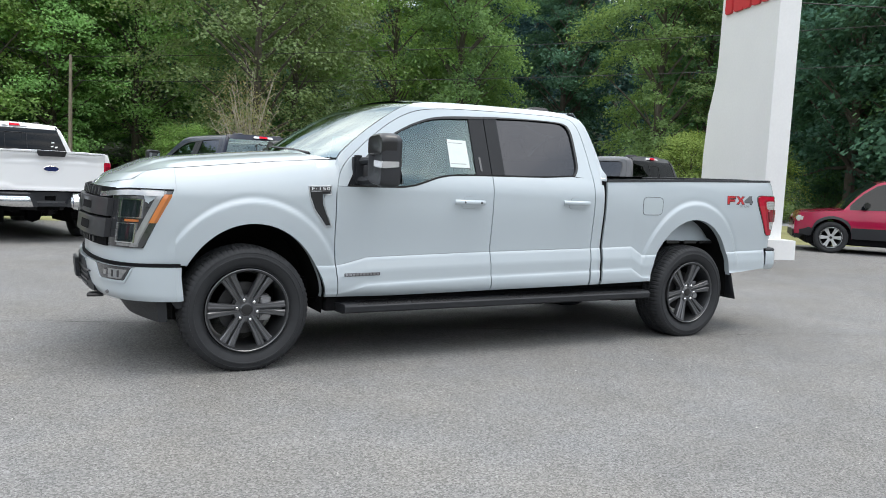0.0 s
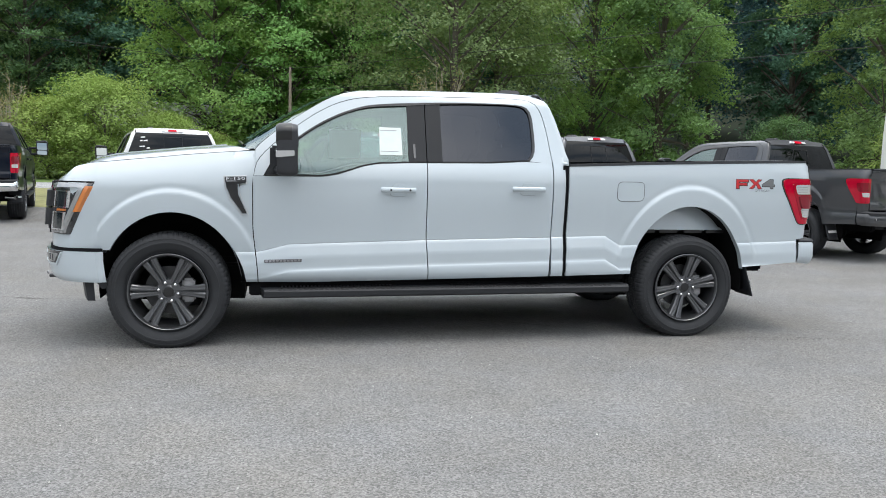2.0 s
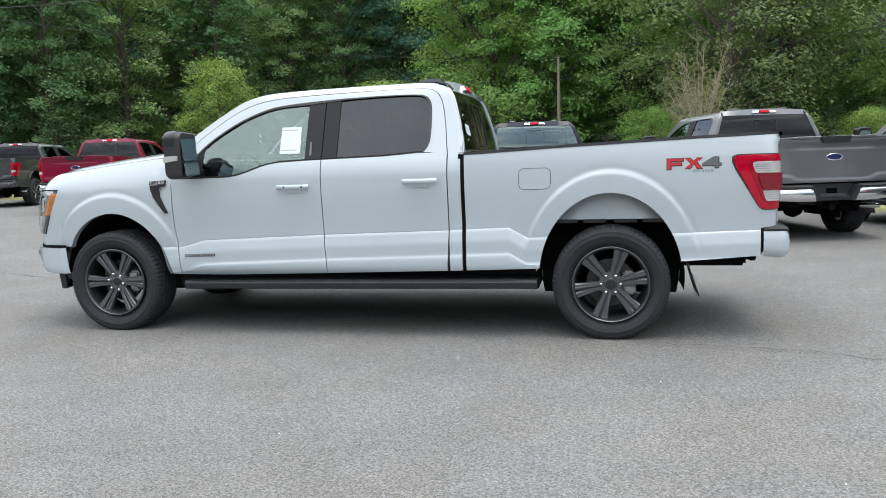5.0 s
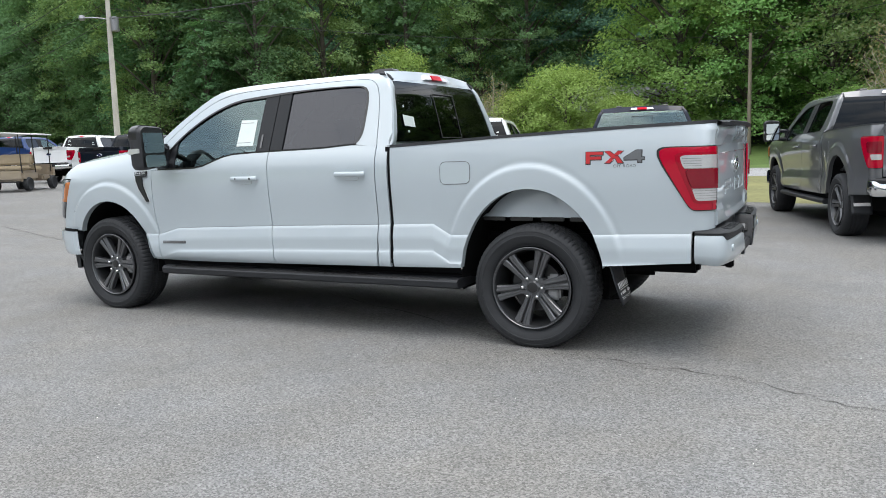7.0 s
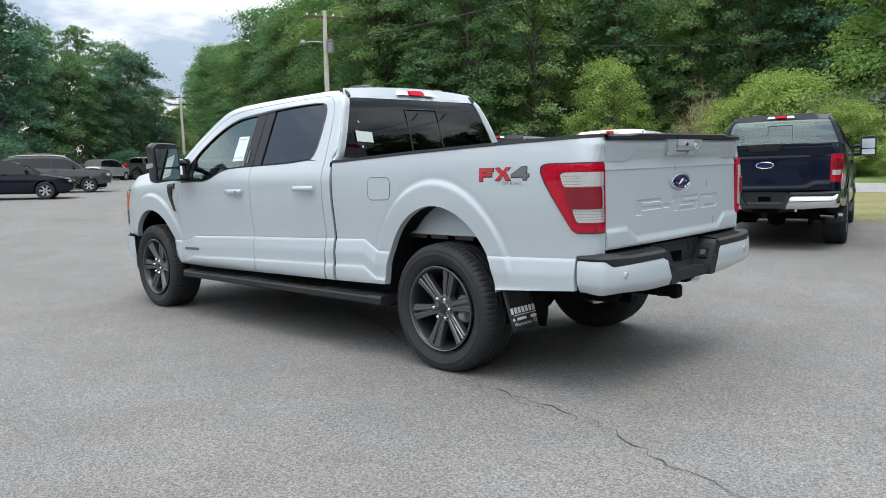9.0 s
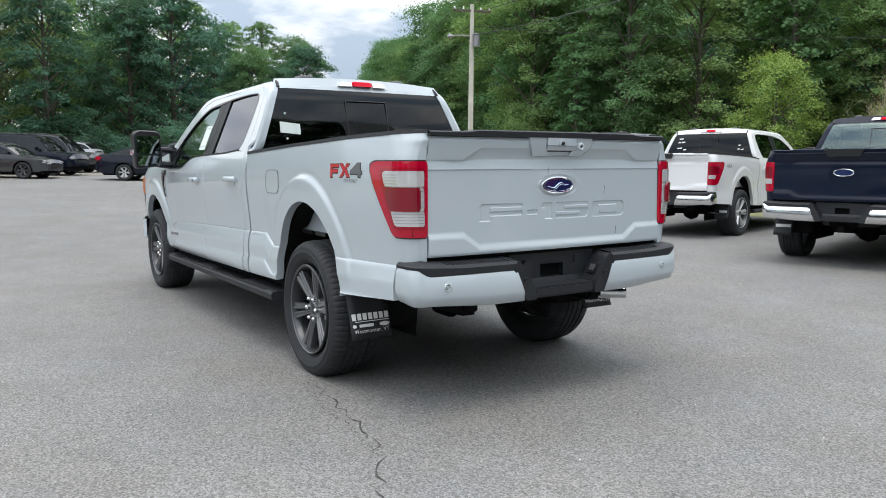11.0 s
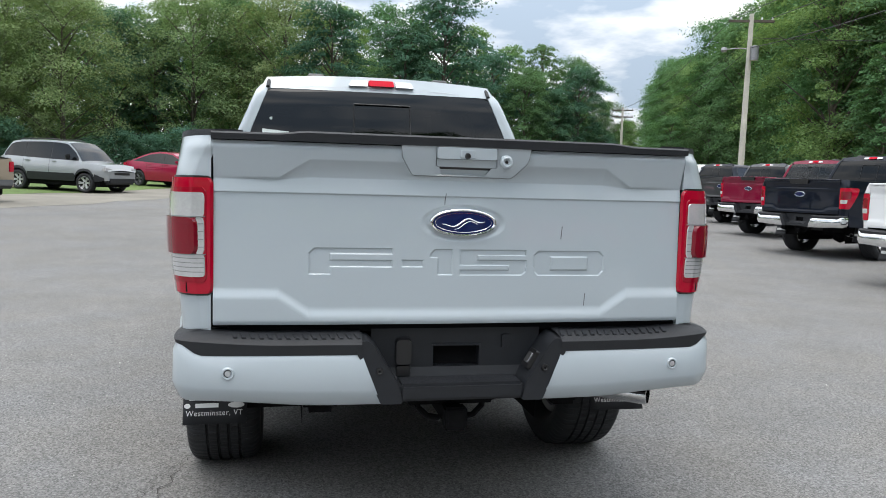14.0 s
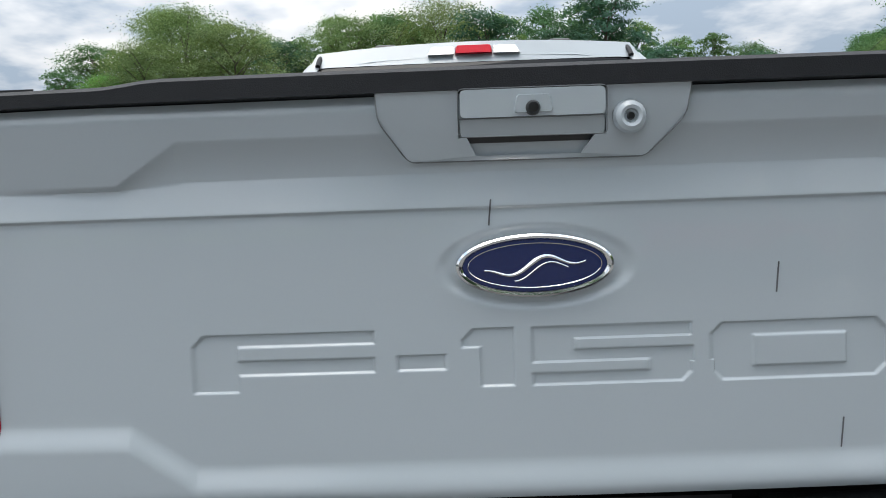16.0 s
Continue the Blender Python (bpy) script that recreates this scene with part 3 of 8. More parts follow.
def tyre_shape(n, tread):
    prof = [(0.258, -0.205), (0.268, -0.222), (0.278, -0.241), (0.280, -0.2465), (0.286, -0.2475), (0.289, -0.2515), (0.315, -0.271), (0.342, -0.2775), (0.344, -0.2805), (0.352, -0.2810), (0.354, -0.2780), (0.376, -0.2735), (0.378, -0.2765), (0.392, -0.2690), (0.405, -0.2570), (0.4135, -0.240)]
    ys = [-0.240, -0.195, -0.192, -0.184, -0.181, -0.150, -0.147, -0.139, -0.136, -0.106, -0.103, -0.095, -0.092, -0.062, -0.059, -0.051, -0.048]
    for k, y in enumerate(ys[1:]):
        groove = k % 4 in (1, 2)
        prof.append((0.4095 if groove else 0.4185, y))
    prof += [(0.4125, -0.003), (0.402, 0.012), (0.382, 0.026), (0.350, 0.033), (0.315, 0.026), (0.285, 0.006), (0.258, -0.04)]

    def worn(r, h, i):
        if tread and 0.377 < r and (h < -0.19 or h > -0.06):
            r -= 0.006 if i % 4 == 0 and r > 0.40 else (0.0025 if i % 4 == 0 else 0.0)
        elif tread and r > 0.415:
            r -= 0.006 if (i + int(h * 400)) % 5 == 0 else 0.0
        return r

    v, f = lathe(prof, n, "y", bend=worn)
    # the tyre is flat where it stands
    return [(x, y, max(z, -0.4035)) for x, y, z in v], f


def wheel(parent, at, s, rim_mat, n=96, name="wheel", nuts=True, label="", roll=0.0):
    """A wheel at its hub; s: -1 on the driver's side. Its face looks to -y and is turned for the other side."""
    hub = new(name)
    hub.empty_display_size = 0.1
    hub.parent = parent
    turn = 0 if s < 0 else 180
    hub.matrix_basis = pose(at[0], at[1], at[2], 0, 0, turn) @ pose(0, 0, 0, 0, roll, 0)
    if label:
        tagged(hub, label)
    k = "wheel%d%d" % (n, nuts)
    if k not in WHEELS:
        shapes = {}
        shapes["tyre"] = moved(tyre_shape(n * 4 if nuts else n, nuts), pose(0, 0.128 + 0.112, 0))
        barrel = lathe([(0.272, -0.018), (0.268, -0.026), (0.259, -0.026), (0.253, -0.016), (0.246, 0.02), (0.236, 0.06), (0.232, 0.19), (0.262, 0.20)], n, "y")
        spokes = []
        for i in range(6):
            for side in (-1, 1):
                prof = []
                # a tapered bar, its face falling towards the hub
                for r, w0, w1, y0 in ((0.050, 0.0025, 0.0300, 0.014), (0.10, 0.0032, 0.0340, 0.005), (0.18, 0.0050, 0.0430, -0.007), (0.235, 0.0070, 0.0520, -0.015), (0.264, 0.0085, 0.0640, -0.020)):
                    prof.append((r, w0 * side, w1 * side, y0))
                vs, fs = [], []
                for r, a, b, y in prof:
                    c = (b - a) * 0.16
                    g = a + (b - a) * 0.46
                    # a raised rib beside the groove, then a wider face that falls away
                    vs += [(a, y + 0.05, r), (a, y + 0.007, r), (a + c, y, r), (g - c * 0.5, y + 0.0005, r), (g, y + 0.0055, r), (b - c, y + 0.0045, r), (b, y + 0.011, r), (b, y + 0.05, r)]
                for q in range(4):
                    for e in range(7):
                        fs.append((q * 8 + e, q * 8 + e + 1, q * 8 + 9 + e, q * 8 + 8 + e))
                m = Matrix.Rotation(radians(60 * i + 30), 4, "Y")
                spokes.append(moved((vs, fs), m))
            # the web in the groove of a pair
            m = Matrix.Rotation(radians(60 * i + 30), 4, "Y")
            spokes.append(moved(box(-0.016, 0.026, 0.05, 0.016, 0.05, 0.245), m))
        hubs = lathe([(0.0, 0.004), (0.036, 0.004), (0.040, 0.008), (0.046, 0.016), (0.084, 0.018), (0.090, 0.03), (0.092, 0.06)], 36, "y")
        lip = lathe([(0.274, -0.020), (0.2735, -0.029), (0.2700, -0.031), (0.2655, -0.026), (0.262, -0.004), (0.254, 0.03)], n, "y")
        shapes["rim"] = join(hubs, lip, *spokes)
        shapes["rim_barrel"] = barrel
        shapes["hub_cap"] = lathe([(0.0, -0.002), (0.028, -0.002), (0.034, 0.0), (0.036, 0.006)], 28, "y")
        nut = []
        for i in range(6):
            a = radians(60 * i + 48)
            nut.append(lathe([(0.0, -0.018), (0.006, -0.017), (0.0105, -0.013), (0.0130, -0.004), (0.0135, 0.014)], 10, "y", (0.068 * math.cos(a), 0, 0.068 * math.sin(a))))
        shapes["nut"] = nut
        shapes["caliper"] = join(box(0.085, 0.045, -0.085, 0.175, 0.13, 0.085, 0.016), box(0.10, 0.034, -0.06, 0.165, 0.05, -0.02, 0.008), box(0.10, 0.034, 0.02, 0.165, 0.05, 0.06, 0.008))
        shapes["brake_disc"] = join(lathe([(0.06, 0.085), (0.172, 0.085), (0.172, 0.115), (0.06, 0.115)], 48, "y"))
        WHEELS[k] = {p: data_of(p, *shapes[p], angle=30) for p in ("tyre", "rim", "rim_barrel", "hub_cap", "brake_disc", "caliper")}
        WHEELS[k]["nut"] = [data_of("lug_nut", *q) for q in nut]
    kit = WHEELS[k]
    mats = {"tyre": RUBBER, "rim": rim_mat, "rim_barrel": RIM_BARREL, "hub_cap": TRIM, "brake_disc": DARK_STEEL, "caliper": CAST_METAL}
    names = ["tyre", "rim", "rim_barrel", "hub_cap"] + (["brake_disc", "caliper"] if nuts else [])
    for p in names:
        me = kit[p]
        if p == "rim" and rim_mat is not RIM_DARK:
            me = me.copy()
            me.materials.clear()
            me.materials.append(rim_mat)
        elif not me.materials:
            me.materials.append(mats[p])
        ob = new(p, me)
        ob.parent = hub
        if p in ("tyre", "caliper"):
            ob.matrix_basis = pose(0, 0, 0, 0, -roll, 0)
    if nuts:
        for me in kit["nut"]:
            if not me.materials:
                me.materials.append(CHROME)
            ob = new("lug_nut", me)
            ob.parent = hub
    return hub


WHEELS = {}
LETTERS = [  # y0, y1, z0, z1 of the strokes pressed into the tailgate
    (-0.511, -0.443, 0.990, 1.077), (-0.511, -0.237, 1.058, 1.077), (-0.511, -0.237, 1.015, 1.037),
    (-0.204, -0.132, 1.016, 1.039),
    (-0.080, -0.030, 0.989, 1.076), (-0.107, -0.030, 1.048, 1.076),
    (-0.003, 0.235, 1.056, 1.075), (-0.003, 0.060, 1.022, 1.075), (-0.003, 0.235, 1.022, 1.040), (0.170, 0.235, 0.988, 1.040), (-0.003, 0.235, 0.988, 1.006),
    (0.261, 0.325, 0.987, 1.073), (0.461, 0.522, 0.987, 1.073), (0.261, 0.522, 1.052, 1.073), (0.261, 0.522, 0.987, 1.007),
]


CHAMFERS = [  # y, z and outward turn of the strokes' cut corners
    (-0.511, 1.077, -1, 1), (-0.107, 1.076, -1, 1), (0.235, 0.988, 1, -1), (0.261, 1.073, -1, 1), (0.522, 1.073, 1, 1), (0.261, 0.987, -1, -1), (0.522, 0.987, 1, -1),
]


def letter_depth(y, z):
    d = 1.0
    for a, b, c, e in LETTERS:
        q = max(a - y, y - b, c - z, z - e)
        d = min(d, q)
    for cy, cz, sy, sz in CHAMFERS:
        if abs(y - cy) < 0.03 and abs(z - cz) < 0.03:
            d = max(d, ((y - cy) * sy + (z - cz) * sz + 0.017) * 0.7)
    return step(0.0014, -0.0020, d)


def gate_x(y, z, letters):
    """The tailgate's outer face."""
    a = abs(y)
    mid = min(1.0, max(0.0, (0.612 - a) / 0.10))  # 1 in the middle part between the slanting ends
    lo, hi = 1.297 + 0.010 * mid, 1.303 + 0.062 * mid
    plate, upper = 5.136 + (1.30 - z) * 0.02, 5.144 + (min(z, 1.400) - 1.298) * 0.26
    t = min(1.0, max(0.0, (z - lo) / (hi - lo)))
    x = plate + (upper - plate) * t
    x -= 0.008 * step(1.398, 1.418, z)
    x -= 0.0045 * min(1.0, max(0.0, (1.2560 - z) / 0.0035))
    ledge = 0.926 - 0.066 * mid
    x += 0.012 * step(ledge + 0.022, ledge - 0.022, z)
    x -= 0.006 * step(0.834, 0.822, z)
    x += 0.012 * step(0.30, 0.0, math.hypot((y - 0.003) / 0.62, (z - 1.169) / 0.30)) * 0.8
    x -= 0.018 * (a / 0.82) ** 2
    x -= 0.20 * max(0.0, min(z, lo) - 1.258)
    x -= 0.008 * step(0.64, 0.82, a) * t
    x -= 0.0075 * step(1.30, 1.06, math.hypot((y - 0.006) / 0.118, (z - 1.1655) / 0.050))
    if letters:
        x -= 0.0043 * letter_depth(y, z)
    return x


def rounded(points, r, seg=4):
    """A polygon with its corners rounded by arcs of about r."""
    out = []
    n = len(points)
    for i in range(n):
        p, a, b = Vector(points[i]), Vector(points[i - 1]), Vector(points[(i + 1) % n])
        da, db = (a - p), (b - p)
        q = min(r, da.length * 0.45, db.length * 0.45)
        s, e = p + da.normalized() * q, p + db.normalized() * q
        for k in range(seg + 1):
            t = k / seg
            out.append(tuple(s * (1 - t) ** 2 + p * 2 * t * (1 - t) + e * t * t))
    return out


def outset(poly, d):
    """A polygon with its edges moved out by d."""
    n = len(poly)
    area = sum(poly[i - 1][0] * poly[i][1] - poly[i][0] * poly[i - 1][1] for i in range(n))
    out = []
    for i in range(n):
        p, a, b = Vector(poly[i]), Vector(poly[i - 1]), Vector(poly[(i + 1) % n])
        u, v = (p - a).normalized(), (b - p).normalized()
        nu, nv = Vector((u.y, -u.x)), Vector((v.y, -v.x))
        m = nu + nv
        q = p + m * (d / max(0.5, m.dot(nu))) * (1 if area > 0 else -1)
        out.append((q.x, q.y))
    return out


def letters_of(text, size):
    """Flat letters in Blender's own font, as points and faces."""
    fc = bpy.data.curves.new("decal_letter", "FONT")
    fc.body, fc.size, fc.space_character = text, size, 1.12
    fo = new("decal_letter", fc)
    tm = bpy.data.meshes.new_from_object(fo.evaluated_get(bpy.context.evaluated_depsgraph_get()))
    bpy.data.objects.remove(fo)
    return [(v.co.x, v.co.y) for v in tm.vertices], [tuple(p.vertices) for p in tm.polygons]


def oval(rx, rz, n=40):
    return [(rx * math.cos(2 * math.pi * i / n), rz * math.sin(2 * math.pi * i / n)) for i in range(n)]


def seat_shape(x, y, w, h=0.62, rest=True):
    shapes = [box(x, y - w / 2, 0.86, x + 0.52, y + w / 2, 1.02, 0.05),
              moved(box(-0.08, -w / 2 + 0.02, 0, 0.08, w / 2 - 0.02, h, 0.06), pose(x + 0.56, y, 0.98, 0, 14, 0))]
    if rest:
        shapes.append(moved(box(-0.05, -0.13, 0, 0.05, 0.13, 0.19, 0.04), pose(x + 0.72, y, 1.02 + h, 0, 10, 0)))
    return join(*shapes)


def pickup(m, paint, label, side_text="", hero=False, chrome=False, rim_mat=None, long_bed=True, group="", mirrors="black", decal=None, rear_glass=None):
    gap = 0.0105 if hero else 0.05
    T = empty("pickup_truck", m, label, "pickup truck", group)
    rim_mat = rim_mat or RIM_DARK
    low = lambda x: interp(x, SILL)
    both = ("driver", "passenger")

    def pair(name, shape, material, lab="", angle=34):
        """The same part on both sides."""
        a = part(name, shape, material, T, lab, angle=angle)
        b = part(name, flipped(shape), material, T, lab, angle=angle)
        return a, b

    # body sides
    fx = columns(-0.4565, 0.578, gap, FRONT_ARCH)
    ftop = lambda x: interp(x, HOOD_LINE) - 0.004
    fz = lambda x: 0.700 if x < FRONT_ARCH[0] - FRONT_ARCH[2] + 0.03 else arch_z(x, FRONT_ARCH, low(x))
    fender_z = lambda x: max(fz(x), 0.700) if x < FRONT_ARCH[0] else fz(x)
    tilt = lambda x, z: step(0.3, 0.578, x) * (0.035 * step(0.9, 0.47, z) + 0.03 * step(1.15, 1.40, z))
    pair("fender", panel(fx, fender_z, ftop, gap, tilt=tilt), paint)
    edge_f = lambda x, z: step(1.2, 0.59, x) * (0.035 * step(0.9, 0.47, z))
    edge_m = lambda x, z: 0.018 * step(0.85, 0.48, z)
    d1 = columns(0.585, 1.838, gap)
    d2 = columns(1.845, 2.820, gap)
    belt = lambda x: interp(x, BELT)
    doors1 = pair("front_door", panel(d1, low, belt, gap, tilt=lambda x, z: edge_f(x, z) + edge_m(x, z) * step(0.9, 1.83, x)), paint)
    doors2 = pair("rear_door", panel(d2, low, belt, gap, tilt=lambda x, z: edge_m(x, z) * step(2.8, 1.9, x) - 0.012 * step(0.8, 0.5, z) * step(2.2, 2.82, x)), paint)
    pair("cab_corner", panel(columns(2.828, 2.922, gap), low, lambda x: 1.37, gap), paint)
    bx = columns(2.952, 4.99, gap, REAR_ARCH) + [5.0, 5.004, 5.03, 5.05, 5.065, 5.08, 5.09, 5.10, 5.106, 5.112, 5.118]
    bz = lambda x: arch_z(x, REAR_ARCH, low(x) if x < 4 else (0.572 + (x - 4.47) * 0.06 if x < 5.002 else 0.795))
    rear_edge = lambda x, z: step(4.97, 5.118, x) * max(0.0, gate_x(0.81, z, False) - 5.128) if z > 1.27 else 0.0
    pair("bed_side", panel(bx, bz, lambda x: interp(x, RAIL) - 0.02, gap, tilt=rear_edge, flat=True), paint)
    pair("bed_rail_cap", panel(columns(2.952, 5.125, 0.06), lambda x: interp(x, RAIL) - 0.02, lambda x: interp(x, RAIL), 0.3, off=0.003, lip=0.09), PLASTIC)
    # arch lips turned in, and the liners
    for arch, c, tag in ((FRONT_ARCH, paint, 0), (REAR_ARCH, paint, 1)):
        lipv = grid(lambda a, k: (arch[0] + arch[2] * math.cos(a), -(side_w(arch[0] + arch[2] * math.cos(a), max(0.47, arch[1] + arch[3] * math.sin(a))) - 0.05 * k + 0.001), arch[1] + arch[3] * math.sin(a)), span(0.175, math.pi - 0.12, 40) if tag else span(0.07, math.pi - 0.50, 40), [0, 1])
        pair("arch_lip", lipv, paint)
        lin = grid(lambda a, k: (arch[0] + (arch[2] + 0.02) * math.cos(a), -0.93 + 0.42 * k, arch[1] + (arch[3] + 0.01) * math.sin(a)), span(-0.15, math.pi + 0.15, 30), [0, 0.5, 1])
        back = ([(arch[0] + (arch[2] + 0.02) * math.cos(a), -0.51, arch[1] + (arch[3] + 0.01) * math.sin(a)) for a in span(-0.3, math.pi + 0.3, 24)], [tuple(range(25))])
        pair("wheel_liner", join(lin, back), LINER)
    house_wall = grid(lambda x, k: (x, -0.838 + 0.03 * k, 0.86 + k * (max(0.0, arch_z(x, REAR_ARCH, 0.87) - 0.86) + 0.01)), span(3.55, 4.42, 24), span(0, 1, 6))
    pair("wheelhouse_wall", house_wall, paint)
    pair("wheelhouse_brace", join(*[box(x, -0.845, 0.835, x + 0.16, -0.83, 0.862, 0.004) for x in (3.60, 3.80, 4.02, 4.22)]), TRIM)
    # cab frame, door frames
    N = 60 if hero else 36
    co, cs, ci = curve_at(OUTER, N), curve_at(SEAM, N), curve_at(INNER, N)
    pair("cab_frame", ribbon(co, shifted_in(cs, co, 0.003), 0, N, 4), paint)
    cs2 = shifted_in(cs, ci, 0.003)
    split = min(range(N + 1), key=lambda i: abs(cs[i][0] - 1.842) + (0 if cs[i][1] > 1.7 else 9))
    for k, (a, b, ds) in enumerate(((0, split, doors1), (split, N, doors2))):
        rb = ribbon(cs2, ci, a, b, 2)
        part("window_frame", rb, paint, ds[0])
        part("window_frame", flipped(rb), paint, ds[1])
    # dark trim inside the pillars and along the roof's edge
    pair("pillar_trim", ribbon(shifted_in(co, ci, 0.004), shifted_in(ci, co, -0.004), 0, N, 2, -0.040, 0.0), SEAT)
    pair("pillar_trim", panel(columns(1.715, 1.95, 0.06), lambda x: 1.30, lambda x: 1.80, 0.2, -0.05, 0.0), SEAT)
    if hero:
        # grey line along each door crease: dirt and shade in one colour
        for ds, xa, xb in ((doors1, 0.60, 1.838), (doors2, 1.845, 2.82)):
            line = tube([(x, -(side_w(x, interp(x, CREASE) + 0.002) + 0.0002), interp(x, CREASE) + 0.001) for x in span(xa, xb, 60)], 0.0013, 5)
            part("crease_line", line, LINE_GREY, ds[0])
            part("crease_line", flipped(line), LINE_GREY, ds[1])

    def top_at(x):
        best = 1.3
        for (a, p), (b, q) in zip(ci, ci[1:]):
            lo_, hi_ = min(a, b), max(a, b)
            if lo_ <= x <= hi_ and hi_ > lo_ and max(p, q) > 1.42:
                best = max(best, p + (q - p) * (x - a) / (b - a))
        return best

    def pane(x0, x1, off, lip=0.004, inset=0.0):
        xs = columns(x0, x1, 0.04)
        return panel(xs, lambda x: belt(x) + inset, lambda x: max(belt(x) + inset + 0.002, top_at(x) - inset), 0.1, off, lip)

    for s, (da, db) in enumerate(zip(doors1, doors2)):
        fl = (lambda q: q) if s == 0 else flipped
        part("sail_panel", fl(pane(0.668, 0.845, -0.006, 0.03)), PILLAR, da)
        part("side_window", fl(pane(0.845, 1.705, -0.014, 0.004)), GLASS_CLEAR, da)
        part("pillar_cover", fl(pane(1.705, 1.838, -0.004, 0.03)), PILLAR, da)
        part("pillar_cover", fl(pane(1.845, 1.96, -0.004, 0.03)), PILLAR, db)
        part("side_window", fl(pane(1.96, 2.690, -0.014, 0.004)), GLASS_TINT, db)
        if hero:
            part("door_keypad", fl(prism(rounded([(1.742, 1.385), (1.760, 1.385), (1.757, 1.492), (1.739, 1.492)], 0.004), 0, 0.004, lambda a, b, h: (a, -(side_w(a, b) - 0.003 + h), b), 0.001)), LAMP_DARK, da)
        # seals round the glass
        seal = []
        line = [(x, belt(x) + 0.006) for x in span(0.67, 2.64, 50)]
        seal.append(grid(lambda i, k: (line[i][0], -(side_w(line[i][0], line[i][1]) + 0.002 - 0.02 * (k == 2)), line[i][1] + 0.014 * (k - 0.5) * (k < 2) + 0.007 * (k == 2)), range(len(line)), [0, 1, 2]))
        top = [p for p in ci]
        off2 = shifted_in(top, [(1.7, 1.55)] * len(top), 0.020)
        seal.append(ribbon(top, off2, 2, len(top) - 1, 1, 0.001, 0.015))
        part("window_seal", fl(join(*seal)), TRIM, da)
        # handles
        for d, x0, x1, zz in ((da, 1.498, 1.745, 1.15), (db, 2.495, 2.745, 1.172)):
            bar = []
            for i, x in enumerate(span(x0, x1, 10)):
                e = abs(2 * i / 10 - 1) ** 4
                bar.append((x, -(side_w(x, zz) + 0.040 - 0.022 * e), zz))
            hs = tube(bar, 0.0155, 10)
            hs = [(x, y, zz + (z - zz) * (1.35 if z > zz else 1.2)) for x, y, z in hs[0]], hs[1]
            bar_part = part("handle", fl(hs), paint, d)
            if hero and s == 0:
                for xk in ((x0 + 0.065, x1 - 0.04) if d is da else ()):
                    part("lock_button", lathe([(0.0, -0.003), (0.007, -0.002), (0.008, 0.004)], 14, "y", (xk, -(side_w(xk, zz) + 0.0535), zz + 0.002)), TRIM, bar_part)
            cup = rounded([(x0 + 0.06, zz - 0.045), (x1 - 0.055, zz - 0.045), (x1 - 0.075, zz + 0.045), (x0 + 0.085, zz + 0.045)], 0.03, 5)
            if hero:
                part("cup_edge", fl(tube([(a, -(side_w(a, b) + 0.001), b) for a, b in cup + cup[:1]], 0.0013, 4)), LINE_GREY, d)
            part("handle_cup", fl(prism(cup, 0.0, 0.0025, lambda a, b, h: (a, -(side_w(a, b) + h), b))), paint, d)
    # dark shell behind the gaps
    for x0, x1 in ((0.50, 2.96), (2.93, 3.46), (4.50, 4.98)):
        pair("inner_body", panel(columns(x0, x1, 0.08), lambda x: interp(x, SILL) - (0.05 if x < 3.5 else -0.08), lambda x: min(interp(x, BELT), interp(x, RAIL)) - 0.01, 0.1, -0.034, 0), DARK)
    # black strip stands in for the shade between cab and bed
    pair("cab_gap_seal", grid(lambda x, z: (x, -(side_w(2.956, z) - 0.016), z), [2.905, 2.966], span(0.53, 1.362, 14)), DARK)
    rocker = [grid(lambda x, k: (x, -0.93 + 0.25 * k, 0.47 - 0.05 * k), span(0.49, 3.46, 6), [0, 0.3, 1])]
    pair("rocker_panel", join(*rocker, box(0.55, -0.90, 0.36, 3.46, -0.70, 0.46, 0.01)), DARK)
    part("floor_pan", join(box(-0.55, -0.62, 0.46, 3.2, 0.62, 0.56, 0.02), box(-0.7, -0.52, 0.47, 4.98, -0.40, 0.62, 0.02), box(-0.7, 0.40, 0.47, 4.98, 0.52, 0.62, 0.02), box(3.2, -0.55, 0.66, 5.0, 0.55, 0.72, 0.01)), DARK, T)
    part("axle", join(tube([(WHEELBASE, -0.75, 0.40), (WHEELBASE, 0.75, 0.40)], 0.055, 10), lathe([(0, -0.16), (0.12, -0.10), (0.16, 0), (0.12, 0.10), (0, 0.16)], 16, "y", (WHEELBASE, 0.05, 0.40))), DARK, T)
    part("axle", tube([(0, -0.75, 0.40), (0, 0.75, 0.40)], 0.05, 10), DARK, T)
    part("spare_wheel", lathe([(0.18, 0.52), (0.34, 0.50), (0.37, 0.57), (0.34, 0.66), (0.18, 0.65)], 32, "z", (4.60, 0.0, 0.0)), RUBBER, T)

    # hood, nose, roof, glass
    def hood(u, v):
        x0 = -0.83 + 0.138 * abs(v) ** 3
        x1 = 0.565 - 0.27 * (1 - v * v) ** 0.8
        x = x0 + (x1 - x0) * u
        hl = interp(x, HOOD_LINE)
        w = side_w(x, hl - 0.004) - 0.004 if x > -0.45 else interp(x, [(-0.83, 0.70), (-0.71, 0.745), (-0.645, 0.800), (-0.565, 0.842), (-0.45, side_w(-0.45, interp(-0.45, HOOD_LINE)) - 0.004)])
        rise = 0.030 * (1 - abs(v) ** 2.4) + 0.030 * (1 - abs(v) ** 9) * step(0.0, 0.3, u) + 0.010 * step(0.66, 0.54, abs(v)) * step(0.0, 0.25, u)
